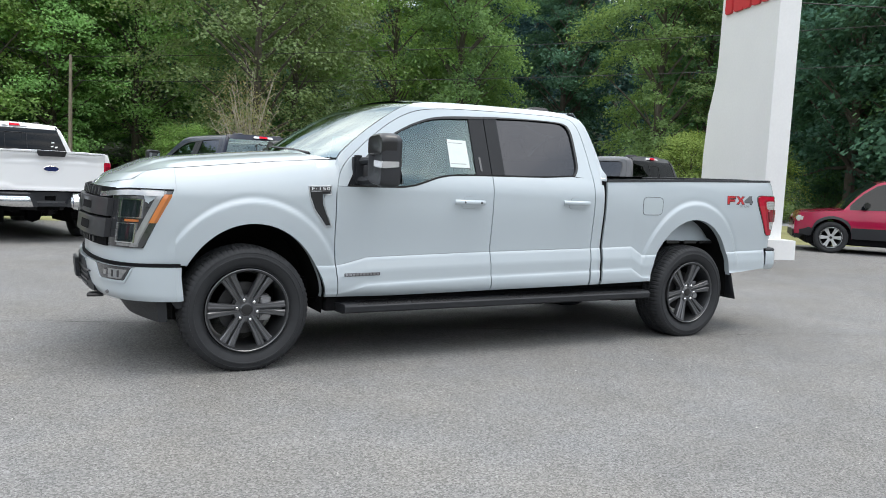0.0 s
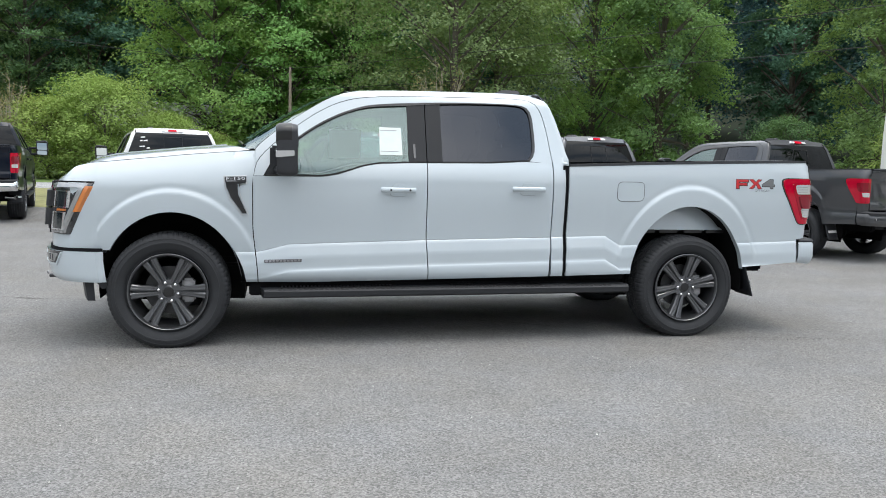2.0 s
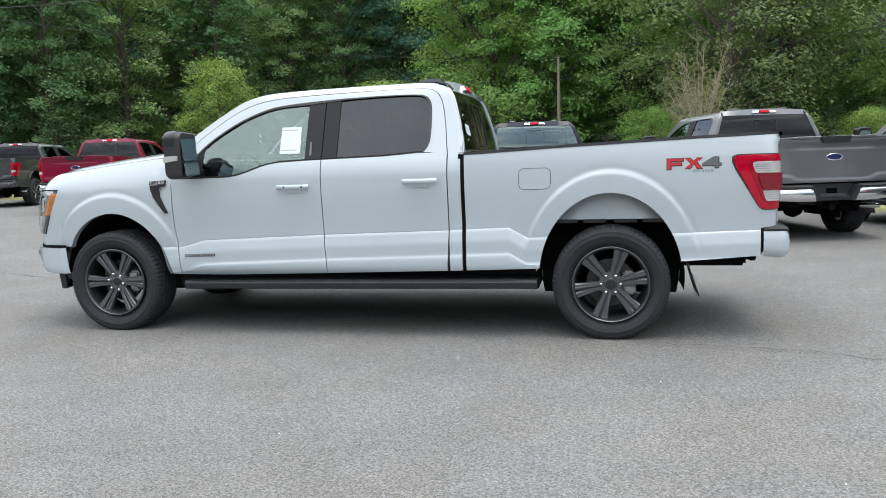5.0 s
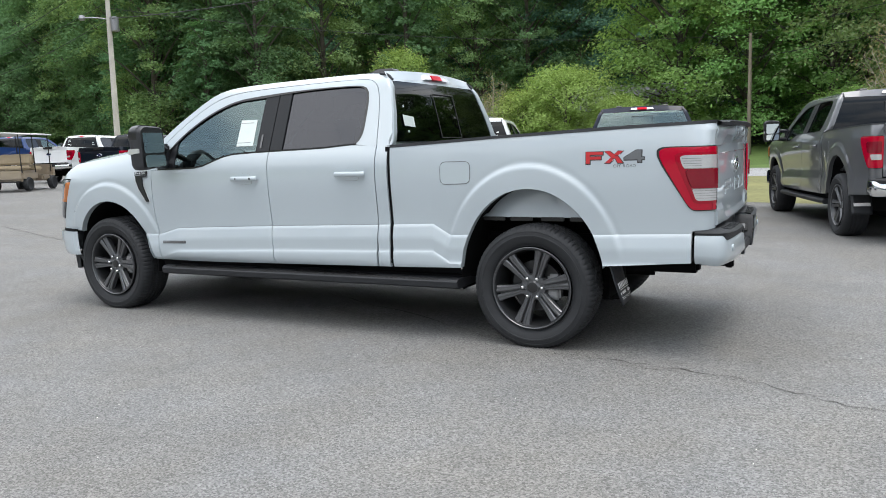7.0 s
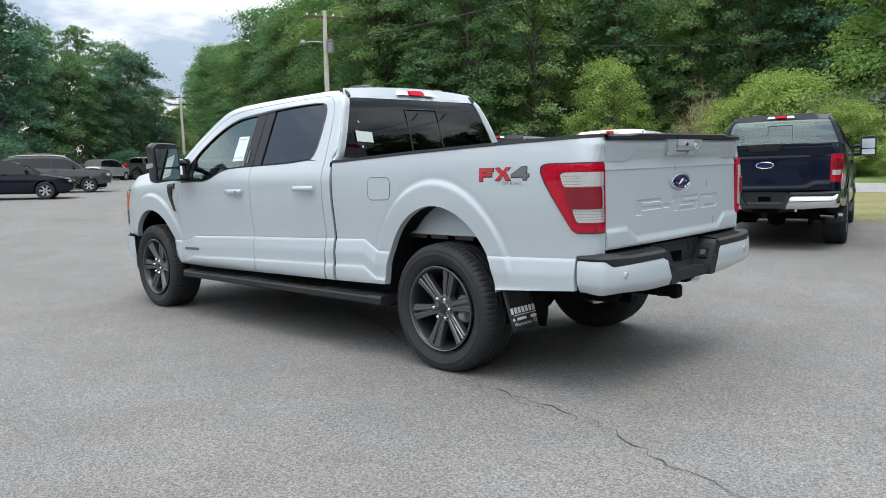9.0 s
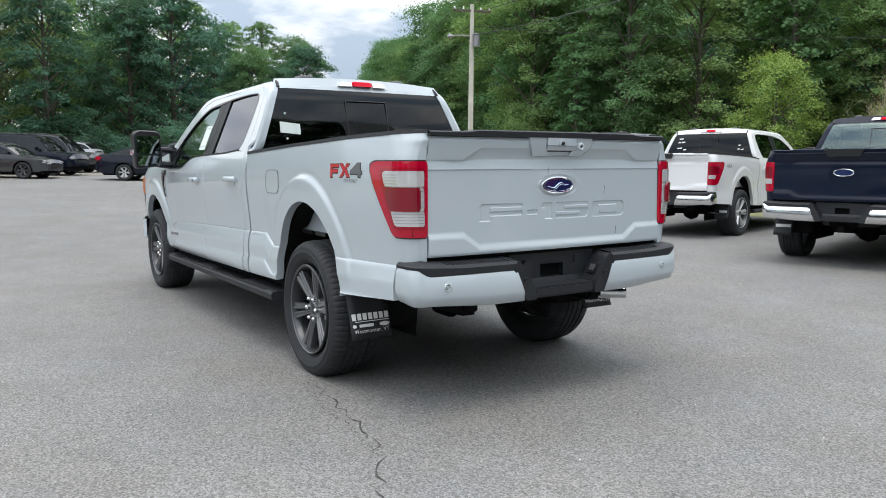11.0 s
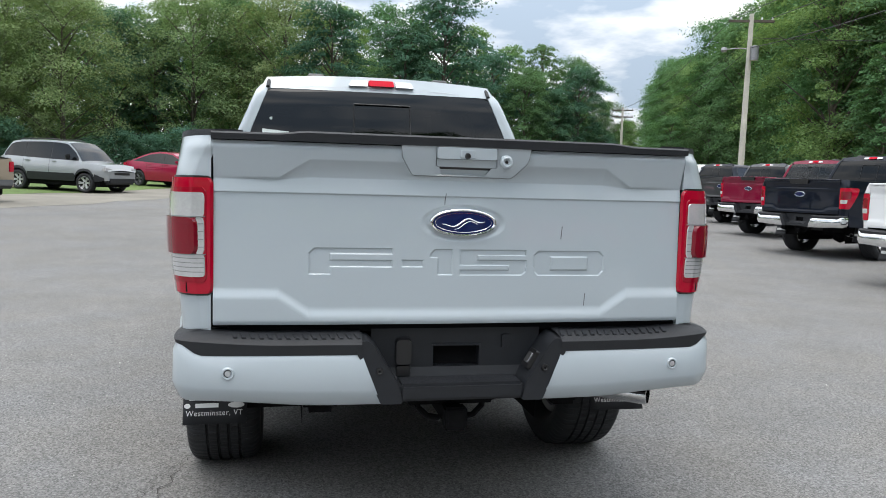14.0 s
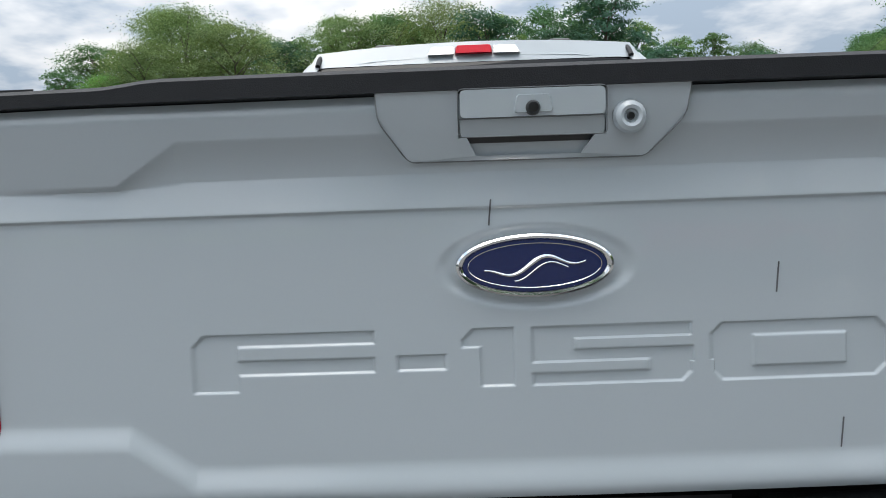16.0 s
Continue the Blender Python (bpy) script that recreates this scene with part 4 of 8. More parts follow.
        return (x, v * w, hl + rise * (0.35 + 0.65 * step(0.0, 0.4, u)) - 0.03 * step(0.06, 0.0, u))

    part("hood", grid(hood, span(0, 1, 40 if hero else 14), span(-1, 1, 60 if hero else 20)), paint, T)
    roof_i = [i for i in range(N + 1) if co[i][0] >= 1.26 and co[i][1] > 1.80]
    ra, rb_ = roof_i[0], roof_i[-1]
    rys = span(-1, 1, 20)

    def roof(i, v):
        x, z = co[i]
        w = side_w(x, z)
        bow = 0.07 * (1 - v * v) * step(1.7, 1.2, x)
        return (x - bow, v * w, z + 0.032 * (1 - v * v) + 0.006 * step(0.72, 0.60, abs(v)))

    part("roof", grid(roof, range(ra, rb_ + 1), rys), paint, T)
    wi = [i for i in range(0, ra + 1)]

    def screen(i, v):
        x, z = co[i]
        t = i / ra
        w = side_w(x, z) if z > 1.42 else 0.905
        return (x - (0.24 - 0.15 * t) * (1 - v * v), v * (w - 0.004), z + 0.02 * (1 - v * v) * t)

    part("windshield", grid(lambda i, v: screen(i, v * 0.985), [i for i in wi if co[i][1] > 1.40], rys), GLASS_SCREEN, T)
    part("cowl", grid(lambda k, v: (0.60 - 0.32 * (1 - v * v) + 0.12 * k, 0.90 * v, 1.365 + 0.05 * k + 0.02 * (1 - v * v)), [0, 0.5, 1], rys), TRIM, T)
    if hero:
        wip = tube([(0.50, -0.62, 1.455), (0.47, -0.35, 1.478), (0.43, 0.05, 1.50)], 0.009, 6)
        part("wiper", wip, TRIM, T)
        part("wiper", moved(tube([(0.43, 0.15, 1.485), (0.47, 0.42, 1.49), (0.55, 0.72, 1.475)], 0.009, 6), pose(0, 0, 0)), TRIM, T)

    # nose: painted shell, lamps, grille, bumper
    half_nose = nose_curve(60)

    def rim_of_hood(f):
        if f < 0.33:
            return hood(0.1885 * (1 - f / 0.33), -1)
        return hood(0, -half_nose[min(60, round(f * 60))][1] / half_nose[20][1])

    def fascia(f, k):
        """f: 0 at the fender, 1 in the middle; k: 0 at the bumper's gap, 8 at 1.10 m, 16 at the hood's rim."""
        g = f if f <= 1 else 2 - f
        q = min(59, int(g * 60))
        a, b = half_nose[q], half_nose[q + 1]
        x, y = a[0] + (b[0] - a[0]) * (g * 60 - q), a[1] + (b[1] - a[1]) * (g * 60 - q)
        z = 0.70 + 0.40 * min(k, 8) / 8
        px = x + 0.10 * max(0.0, z - 0.85) * step(0.0, 0.25, g)
        w = step(0.24, 0.02, g)
        py = y + (side_w(max(px, -0.60), z) - y) * w
        if k > 8:
            t = (k - 8) / 8
            hx, hy, hz = rim_of_hood(g)
            cz = 1.10 + 0.55 * (hz - 1.10)
            px, py = px + (hx - px) * t * t, py + (abs(hy) - py) * t * t
            z = 1.10 * (1 - t) ** 2 + 2 * cz * t * (1 - t) + (hz - 0.002) * t * t
        return (px, -py if f <= 1 else py, z)

    part("front_fascia", grid(fascia, span(0, 2, 120 if hero else 60), range(17)), paint, T, angle=60)
    grille = part("grille", nose_strip(0.80, 1.165, 0.016, 0.40, 1.60, 4, n=30), DARK, T, "dark grey grille of two broad bars")
    for z0, z1 in ((0.990, 1.098), (0.858, 0.974)):
        bar = part("grille_bar", nose_strip(z0, z1, 0.048, 0.372, 1.628, 3, n=40, back=0.06), GRILLE_GREY, grille)
        for lo_, hi_ in ((0.60, 0.84), (1.16, 1.40)):
            part("bar_opening", nose_strip(z0 + 0.030, z1 - 0.030, 0.0505, lo_, hi_, 1, n=8, back=0.0), DARK, bar)
    for k in range(13):
        f = 0.56 + k * 0.073
        part("mesh_rib", nose_strip(1.112, 1.160, 0.030, f - 0.012, f + 0.012, 1, n=2, back=0.02), GRILLE_GREY, grille)
        part("mesh_rib", nose_strip(0.812, 0.846, 0.030, f - 0.010, f + 0.010, 1, n=2, back=0.02), GRILLE_GREY, grille)
    front_badge = part("front_badge", prism(oval(0.135, 0.057, 36), 0.0, -0.030, lambda a, b, h: (-0.948 + h, a, 1.035 + b), 0.006), CHROME, grille, "oval badge with a bright rim")
    part("badge_field", prism(oval(0.122, 0.047, 36), 0.0, -0.004, lambda a, b, h: (-0.977 + h, a, 1.035 + b)), BADGE_BLUE, front_badge)
    for s in (0, 1):
        fl = (lambda q: q) if s == 0 else flipped
        slant = lambda f: 0.805 + 0.325 * (0.160 - f) / 0.105
        bot = lambda f: min(1.160, max(0.805, slant(f)))
        top = lambda f: 1.172 - 0.026 * step(0.22, 0.55, f)
        lamp = part("headlamp", fl(nose_strip(bot, top, 0.010, 0.046, 0.380, 8, n=40)), LAMP_DARK, T, "headlamp with bright outline and amber marker")
        inner = lambda f, d: min(1.140, max(0.812, slant(f - d)))
        part("lamp_trim", fl(join(nose_strip(lambda f: top(f) - 0.044, lambda f: top(f) - 0.012, 0.022, 0.085, 0.545, 2, n=30), nose_strip(lambda f: inner(f, 0.034), lambda f: max(inner(f, 0.034) + 0.0005, inner(f, 0.062)), 0.020, 0.085, 0.232, 3, n=30))), LAMP_TRIM, lamp, "bright light guide round the headlamp")
        part("lamp_edge", fl(nose_strip(lambda f: top(f) - 0.008, lambda f: top(f), 0.016, 0.050, 0.545, 1, n=24)), DARK, lamp)
        part("amber_marker", fl(nose_strip(lambda f: max(0.962, inner(f, 0.006)), lambda f: max(max(0.962, inner(f, 0.006)) + 0.0005, inner(f, 0.030)), 0.021, 0.062, 0.142, 3, n=24)), AMBER, lamp, "amber side marker")
        for z0, z1, fa, fb in ((0.995, 1.098, 0.185, 0.292), (0.842, 0.952, 0.205, 0.300)):
            part("projector", fl(nose_strip(z0, z1, 0.019, fa, fb, 2, n=8)), LAMP_GLASS, lamp)
            part("projector_frame", fl(join(nose_strip(z0 - 0.007, z0, 0.024, fa, fb, 1, n=8), nose_strip(z1, z1 + 0.006, 0.022, fa, fb, 1, n=8), nose_strip(z0 - 0.006, z1 + 0.006, 0.023, fb, fb + 0.010, 1, n=2), nose_strip(z0 - 0.006, z1 + 0.006, 0.022, fa - 0.008, fa, 1, n=2))), CHROME, lamp)
        part("lamp_foot", fl(nose_strip(0.816, 0.832, 0.020, 0.185, 0.300, 1, n=8)), LENS_GREY, lamp)
        part("amber_strip", fl(nose_strip(0.966, 0.980, 0.020, 0.195, 0.262, 1, n=8)), AMBER, lamp)
    bv, bf = nose_strip(lambda f: 0.478, lambda f: 0.690, 0.030, 0.0, 2, 14, 0.0, 0.05, 60)
    # the lower edge rolls under
    bv = [(x + 9.0 * max(0.0, 0.535 - z) ** 2 * step(-0.50, -0.72, x), y * (1 - 5.0 * max(0.0, 0.520 - z) ** 2), z) for x, y, z in bv]
    bump = part("front_bumper", (bv, bf), CHROME if chrome else paint, T)
    part("bumper_gap", nose_strip(0.688, 0.712, 0.012, 0.0, 2, 1, 0, 0.04, 50), DARK, bump)
    part("air_intake", nose_strip(lambda f: 0.488, lambda f: 0.676 - 0.15 * step(0.80, 0.56, f) - 0.15 * step(1.20, 1.44, f), 0.036, 0.56, 1.44, 4, 0, 0.03, 30), PLASTIC, bump)
    for k in range(4):
        part("intake_bar", nose_strip(0.505 + k * 0.034, 0.515 + k * 0.034, 0.044, 0.70 - 0.03 * k, 1.30 + 0.03 * k, 1, 0, 0.02, 16), GRILLE_GREY, bump)
    part("plate_holder", nose_strip(0.53, 0.66, 0.075, 0.90, 1.10, 2, 0, 0.03, 6), PLASTIC, bump)
    for s in (0, 1):
        fl = (lambda q: q) if s == 0 else flipped
        part("fog_lamp", fl(nose_strip(lambda f: 0.602 + 0.085 * step(0.245, 0.195, f) + 0.085 * step(0.42, 0.50, f), lambda f: 0.689, 0.034, 0.190, 0.505, 2, 0, 0.02, 30)), LAMP_DARK, bump)
        if not chrome:
            sill = lambda f: 0.602 + 0.085 * step(0.245, 0.195, f) + 0.085 * step(0.42, 0.50, f)
            part("fog_sill", fl(nose_strip(lambda f: sill(f) - 0.014, lambda f: sill(f) + 0.001, 0.0385, 0.200, 0.490, 2, 0, 0.012, 30)), paint, bump)
            part("fog_reflector", fl(nose_strip(lambda f: 0.628, lambda f: 0.660, 0.0395, 0.356, 0.386, 1, 0, 0.01, 6)), LENS_GREY, bump)
        part("fog_lens", fl(nose_strip(lambda f: 0.612 + 0.050 * step(0.26, 0.225, f), lambda f: 0.672, 0.038, 0.228, 0.345, 2, 0, 0.02, 14)), LENS_GREY, bump)
        part("fog_rib", fl(nose_strip(lambda f: 0.622, lambda f: 0.664, 0.042, 0.268, 0.276, 1, 0, 0.01, 3)), LAMP_DARK, bump)
        part("fog_rib", fl(nose_strip(lambda f: 0.622, lambda f: 0.664, 0.042, 0.305, 0.313, 1, 0, 0.01, 3)), LAMP_DARK, bump)
        part("parking_sensor", fl(moved(lathe([(0, 0), (0.010, 0), (0.012, 0.006)], 14, "x"), pose(-0.830, -0.799, 0.524, 0, 0, 42))), STEEL, bump)
    pair("arch_flap", prism([(-0.475, 0.475), (-0.405, 0.475), (-0.408, 0.430), (-0.440, 0.425)], 0, 0.20, lambda a, b, h: (a, -0.955 + h, b), 0.004), PLASTIC)
    dam_x = lambda y: -0.54 - 0.17 * (1 - (y / 0.93) ** 2)
    dam = grid(lambda y, k: (dam_x(y) + (0.05, 0.0, -0.02, 0.04)[k], y, (0.34, 0.34, 0.49, 0.49)[k] + 0.05 * step(0.55, 0.2, abs(y)) * (k < 2)), span(-0.93, 0.93, 30), range(4))
    part("air_dam", (dam[0], dam[1] + [(0, 1, 2, 3), tuple(len(dam[0]) - 4 + q for q in range(4))]), PLASTIC, T, "black plastic air dam")
    for s in (-1, 1):
        part("tow_hook", tube([(-0.80, s * 0.40, 0.455), (-0.90, s * 0.40, 0.45), (-0.91, s * 0.44, 0.45), (-0.82, s * 0.47, 0.455)], 0.014, 8), TRIM, T)

    # cab back and rear window
    def back_x(z):
        return interp(z, [(0.5, 2.925), (1.36, 2.925), (1.45, 2.915), (1.60, 2.885), (1.81, 2.825), (1.90, 2.76)])

    zs = [0.52, 0.9, 1.30, 1.395]
    part("cab_back", join(grid(lambda y, z: (back_x(z) + 0.004, y * 0.93, z), span(-1, 1, 4), zs),
         grid(lambda v, z: (back_x(z) + 0.012, v * (side_w(back_x(z), z) - 0.004), z), [-1, -0.93, -0.92], span(1.395, 1.86, 8)),
         grid(lambda v, z: (back_x(z) + 0.012, v * (side_w(back_x(z), z) - 0.004), z), [0.92, 0.93, 1], span(1.395, 1.86, 8)),
         grid(lambda v, k: (2.815 - 0.05 * k + 0.02 * (1 - v * v), v * (0.735 - 0.035 * k), 1.845 + 0.07 * k + 0.028 * (1 - v * v) * k), span(-1, 1, 16), [0, 0.5, 1])), paint, T)
    edge_x = lambda z: interp(z, [(1.36, 2.944), (1.45, 2.936), (1.60, 2.905), (1.74, 2.866), (1.81, 2.842), (1.86, 2.805)])

    def corner(z, k):
        ox, bx_ = edge_x(z), back_x(z)
        w = side_w(ox, z)
        x, y = [(ox - 0.036, side_w(ox - 0.036, z) + 0.0012), (ox - 0.010, w + 0.0022), (ox + 0.002, w - 0.003), (ox + 0.009, w - 0.016), (max(bx_ + 0.024, ox), w - 0.036), (bx_ + 0.021, 0.918 * w), (bx_ + 0.010, 0.914 * w)][k]
        return (x, -y, z)

    pair("pillar_corner", grid(corner, span(1.375, 1.862, 16), range(7)), paint, angle=70)
    rw = grid(lambda v, z: (back_x(z) + 0.014 + 0.02 * (1 - v * v), v * 0.92 * (side_w(back_x(z), z)), z), span(-1, 1, 16), span(1.395, 1.848, 8))
    rear_window = part("rear_window", rw, rear_glass or GLASS_REAR, T)
    part("slider_frame", join(*[tube(q, 0.004, 6) for q in (
        [(back_x(1.42) + 0.042, -0.175, 1.42), (back_x(1.765) + 0.042, -0.175, 1.765)], [(back_x(1.42) + 0.042, 0.175, 1.42), (back_x(1.765) + 0.042, 0.175, 1.765)],
        [(back_x(1.765) + 0.042, -0.175, 1.765), (back_x(1.765) + 0.042, 0.175, 1.765)], [(back_x(1.42) + 0.042, -0.175, 1.42), (back_x(1.42) + 0.042, 0.175, 1.42)])]), TRIM, rear_window)
    stop = part("stop_lamp", prism(rounded([(-0.085, 1.882), (0.085, 1.882), (0.08, 1.922), (-0.08, 1.922)], 0.01), 0.0, 0.035, lambda a, b, h: (2.812 - (b - 1.88) * 0.6 + h, a, b), 0.006), STOP_RED, T, "red high stop lamp")
    for c in (-1, 1):
        part("cargo_lamp", prism([(c * 0.205, 1.880), (c * 0.087, 1.880), (c * 0.085, 1.918), (c * 0.185, 1.918)], 0, 0.03, lambda a, b, h: (2.810 - (b - 1.88) * 0.6 + h, a, b), 0.004), CLEAR_LENS, stop)
    for s in (-1, 1):
        part("roof_fin", prism(rounded([(-0.13, 0), (0.10, 0), (0.08, 0.028), (-0.05, 0.03)], 0.015), -0.055, 0.055, lambda a, b, h: (2.60 + a, s * 0.40 + h * (1 - b * 8), 1.935 + b)), TRIM, T)
        part("corner_cap", tube([(2.72, s * 0.686, 1.903), (2.765, s * 0.686, 1.897), (2.800, s * 0.688, 1.879), (2.826, s * 0.692, 1.850)], 0.012, 8), PLASTIC, T)

    # bed
    part("bed_liner", join(grid(lambda y, x: (x, y, 0.88), [-0.78, 0.78], [2.97, 5.08]), grid(lambda x, z: (x, -0.80, z), [2.97, 5.08], [0.88, 1.38]), grid(lambda x, z: (x, 0.80, z), [2.97, 5.08], [0.88, 1.38]), grid(lambda y, z: (2.965, y, z), [-0.93, 0.93], [0.52, 1.36])), DARK, T)
    ys = span(-0.815, 0.815, 40)
    zs = span(0.823, 1.418, 26)
    if hero:
        ys = sorted(set([round(v, 4) for v in span(-0.815, 0.815, 110)] + [round(v, 4) for v in span(-0.63, 0.63, 400)]))
        zs = sorted(set([round(v, 4) for v in span(0.823, 1.418, 70)] + [round(v, 4) for v in span(0.982, 1.082, 62)] + [round(v, 4) for v in span(1.095, 1.24, 44)] + [round(v, 4) for v in span(1.250, 1.26, 6)] + [round(v, 4) for v in span(1.294, 1.37, 24)] + [round(v, 4) for v in span(0.845, 0.945, 40)]))
    face = grid(lambda y, z: (gate_x(y, z, hero), y, z), ys, zs)
    a, b = len(ys), len(zs)
    ring = [i * b for i in range(a)] + [(a - 1) * b + j for j in range(1, b)] + [i * b + b - 1 for i in range(a - 2, -1, -1)] + [j for j in range(b - 2, 0, -1)]
    k = len(face[0])
    fv = face[0] + [(face[0][i][0] - 0.05, face[0][i][1], face[0][i][2]) for i in ring]
    ff = face[1] + [(ring[i], ring[(i + 1) % len(ring)], k + (i + 1) % len(ring), k + i) for i in range(len(ring))]
    gate = part("tailgate", (fv, ff), paint, T, "pressed-metal tailgate with stamped lettering", angle=50)

    def cap(y, k):
        zt = 1.446 + 0.009 * step(0.62, 0.52, abs(y))
        prof = [(5.04, 1.405), (5.04, zt - 0.004), (5.06, zt), (5.168, zt - 0.001), (5.176, zt - 0.007), (5.174, 1.421), (5.12, 1.419)]
        x, z = prof[k]
        return (x + 0.001 - 0.018 * (abs(y) / 0.82) ** 2 - 0.008 * step(0.64, 0.82, abs(y)), y, z)

    part("gate_cap", grid(cap, span(-0.82, 0.82, 60), range(7)), paint if chrome else PLASTIC, gate, "" if chrome else "black plastic cap along the tailgate's top")
    gate_p = lambda y, z, h: (5.1680 + (z - 1.369) * 0.06 - 0.018 * (abs(y) / 0.82) ** 2 + h, y, z)
    if hero:
        on_bezel = lambda a, b, h: (min(gate_p(a, b, 0)[0], gate_x(a, b, False) + 0.012 * step(1.318, 1.345, b)) + h, a, b)
        bz_ = part("handle_bezel", join(
            prism([(-0.218, 1.424), (-0.216, 1.385), (-0.209, 1.372), (-0.180, 1.329), (-0.172, 1.324), (-0.077, 1.3295), (-0.090, 1.3545), (-0.102, 1.3545), (-0.102, 1.424)], -0.05, 0.004, on_bezel),
            prism([(0.108, 1.424), (0.108, 1.3535), (0.092, 1.3535), (0.074, 1.3285), (0.166, 1.322), (0.174, 1.326), (0.212, 1.368), (0.221, 1.385), (0.228, 1.424)], -0.05, 0.004, on_bezel),
            prism([(-0.172, 1.324), (0.166, 1.322), (0.074, 1.3285), (-0.077, 1.3295)], -0.05, 0.004, on_bezel)), paint, gate, angle=20)
        on_gate = lambda a, b, h: (gate_x(a, b, False) + h, a, b)
        # slim black strip puts shade into the slot under the grip
        part("handle_recess", prism([(-0.088, 1.3475), (0.090, 1.3465), (0.100, 1.357), (-0.096, 1.358)], -0.02, 0.004, on_gate), TRIM, bz_)
        part("handle_grip", prism(rounded([(-0.1005, 1.3555), (0.1065, 1.3545), (0.1065, 1.3790), (-0.1005, 1.3795)], 0.006), -0.01, 0.0125, on_gate, 0.0015), paint, bz_)
        part("camera_cover", prism(rounded([(-0.1005, 1.3805), (0.1065, 1.3800), (0.1065, 1.419), (-0.1005, 1.420)], 0.008), -0.01, 0.0070, gate_p, 0.002), paint, bz_)
        part("camera_brow", prism(rounded([(-0.026, 1.384), (0.034, 1.384), (0.030, 1.412), (-0.022, 1.412)], 0.006), 0.0, 0.0105, gate_p, 0.004), paint, bz_)
        for o, r in ((rounded([(-0.1015, 1.3545), (0.1075, 1.3535), (0.1075, 1.4205), (-0.1015, 1.4215)], 0.008), 0.0008), ([(-0.1005, 1.380), (0.1065, 1.3795)], 0.0007)):
            part("handle_gap", tube([gate_p(a, b, 0.0045) for a, b in (o + o[:1] if len(o) > 2 else o)], r, 5), LINE_GREY, bz_)
        o = rounded([(-0.175, 1.323), (0.169, 1.321), (0.217, 1.374), (0.2285, 1.426), (-0.2185, 1.426), (-0.2145, 1.380)], 0.012)
        part("bezel_gap", tube([(on_bezel(a, b, 0.0036)[0], a, b) for a, b in o + o[:1]], 0.0011, 5), LINE_GREY, bz_)
        cx = 5.1495
        part("camera_lens", lathe([(0, 0.033), (0.007, 0.032), (0.010, 0.027), (0.011, 0.02)], 20, "x", (cx + 0.006, 0.003, 1.392)), TRIM, bz_)
        part("lock_ring", lathe([(0.0, 0.022), (0.009, 0.022), (0.0105, 0.027), (0.015, 0.029), (0.021, 0.025), (0.024, 0.016)], 28, "x", (cx, 0.140, 1.376)), paint, bz_)
        part("lock_cylinder", lathe([(0.0, 0.0275), (0.0045, 0.0275), (0.006, 0.021)], 16, "x", (cx, 0.140, 1.376)), TRIM, bz_)
        for yy, za, zb in ((-0.062, 1.228, 1.266), (0.358, 1.115, 1.160), (0.452, 0.880, 0.925)):
            part("scuff_mark", tube([(gate_x(yy, z, False) + 0.0005, yy + 0.001 * i, z) for i, z in enumerate(span(za, zb, 4))], 0.0013, 5), BADGE_GREY, gate, "thin dark line")
    else:
        part("handle_bezel", join(prism(rounded([(-0.190, 1.362), (0.190, 1.362), (0.226, 1.452), (-0.226, 1.452)], 0.02), -0.03, 0.022, gate_p, 0.004)), TRIM if chrome else paint, gate)
    ex = gate_x(0.0, 1.169, False)
    rim = [(0.1165, 0.0475, -0.006), (0.1165, 0.0475, 0.003), (0.1150, 0.0462, 0.0070), (0.1115, 0.0432, 0.0092), (0.1075, 0.0400, 0.0082), (0.1045, 0.0375, 0.0050)]
    em = part("badge", grid(lambda q, k: (ex + 0.002 + rim[k][2], 0.003 + rim[k][0] * math.cos(q), 1.168 + rim[k][1] * math.sin(q)), span(0, 2 * math.pi, 72), range(6)), CHROME, gate, "blue oval badge with a bright rim")
    part("badge_field", prism(oval(0.1065, 0.0392), 0.002, 0.0086, lambda a, b, h: (ex + h, 0.003 + a, 1.168 + b), 0.002), BADGE_BLUE, em)
    if hero:
        # a bright flourish in place of the badge's writing
        swoosh = [(ex + 0.0090, 0.003 + a, 1.168 + 0.012 * math.sin(a * 58 + 0.6) * (1 - (a / 0.085) ** 2) + a * 0.10) for a in span(-0.074, 0.074, 70)]
        echo = [(x - 0.0002, y + 0.006, z - 0.009) for x, y, z in swoosh[18:56]]
        part("badge_line", tube([(ex + 0.0086, 0.003 + p, 1.168 + q) for p, q in oval(0.0975, 0.0325, 60) + oval(0.0975, 0.0325, 60)[:1]], 0.0008, 5), CHROME, em)
        part("badge_flourish", join(tube(swoosh[:36][::-1], 0.0036, 6, 0.0010), tube(swoosh[35:], 0.0036, 6, 0.0010), tube(echo, 0.0011, 6)), CHROME, em)
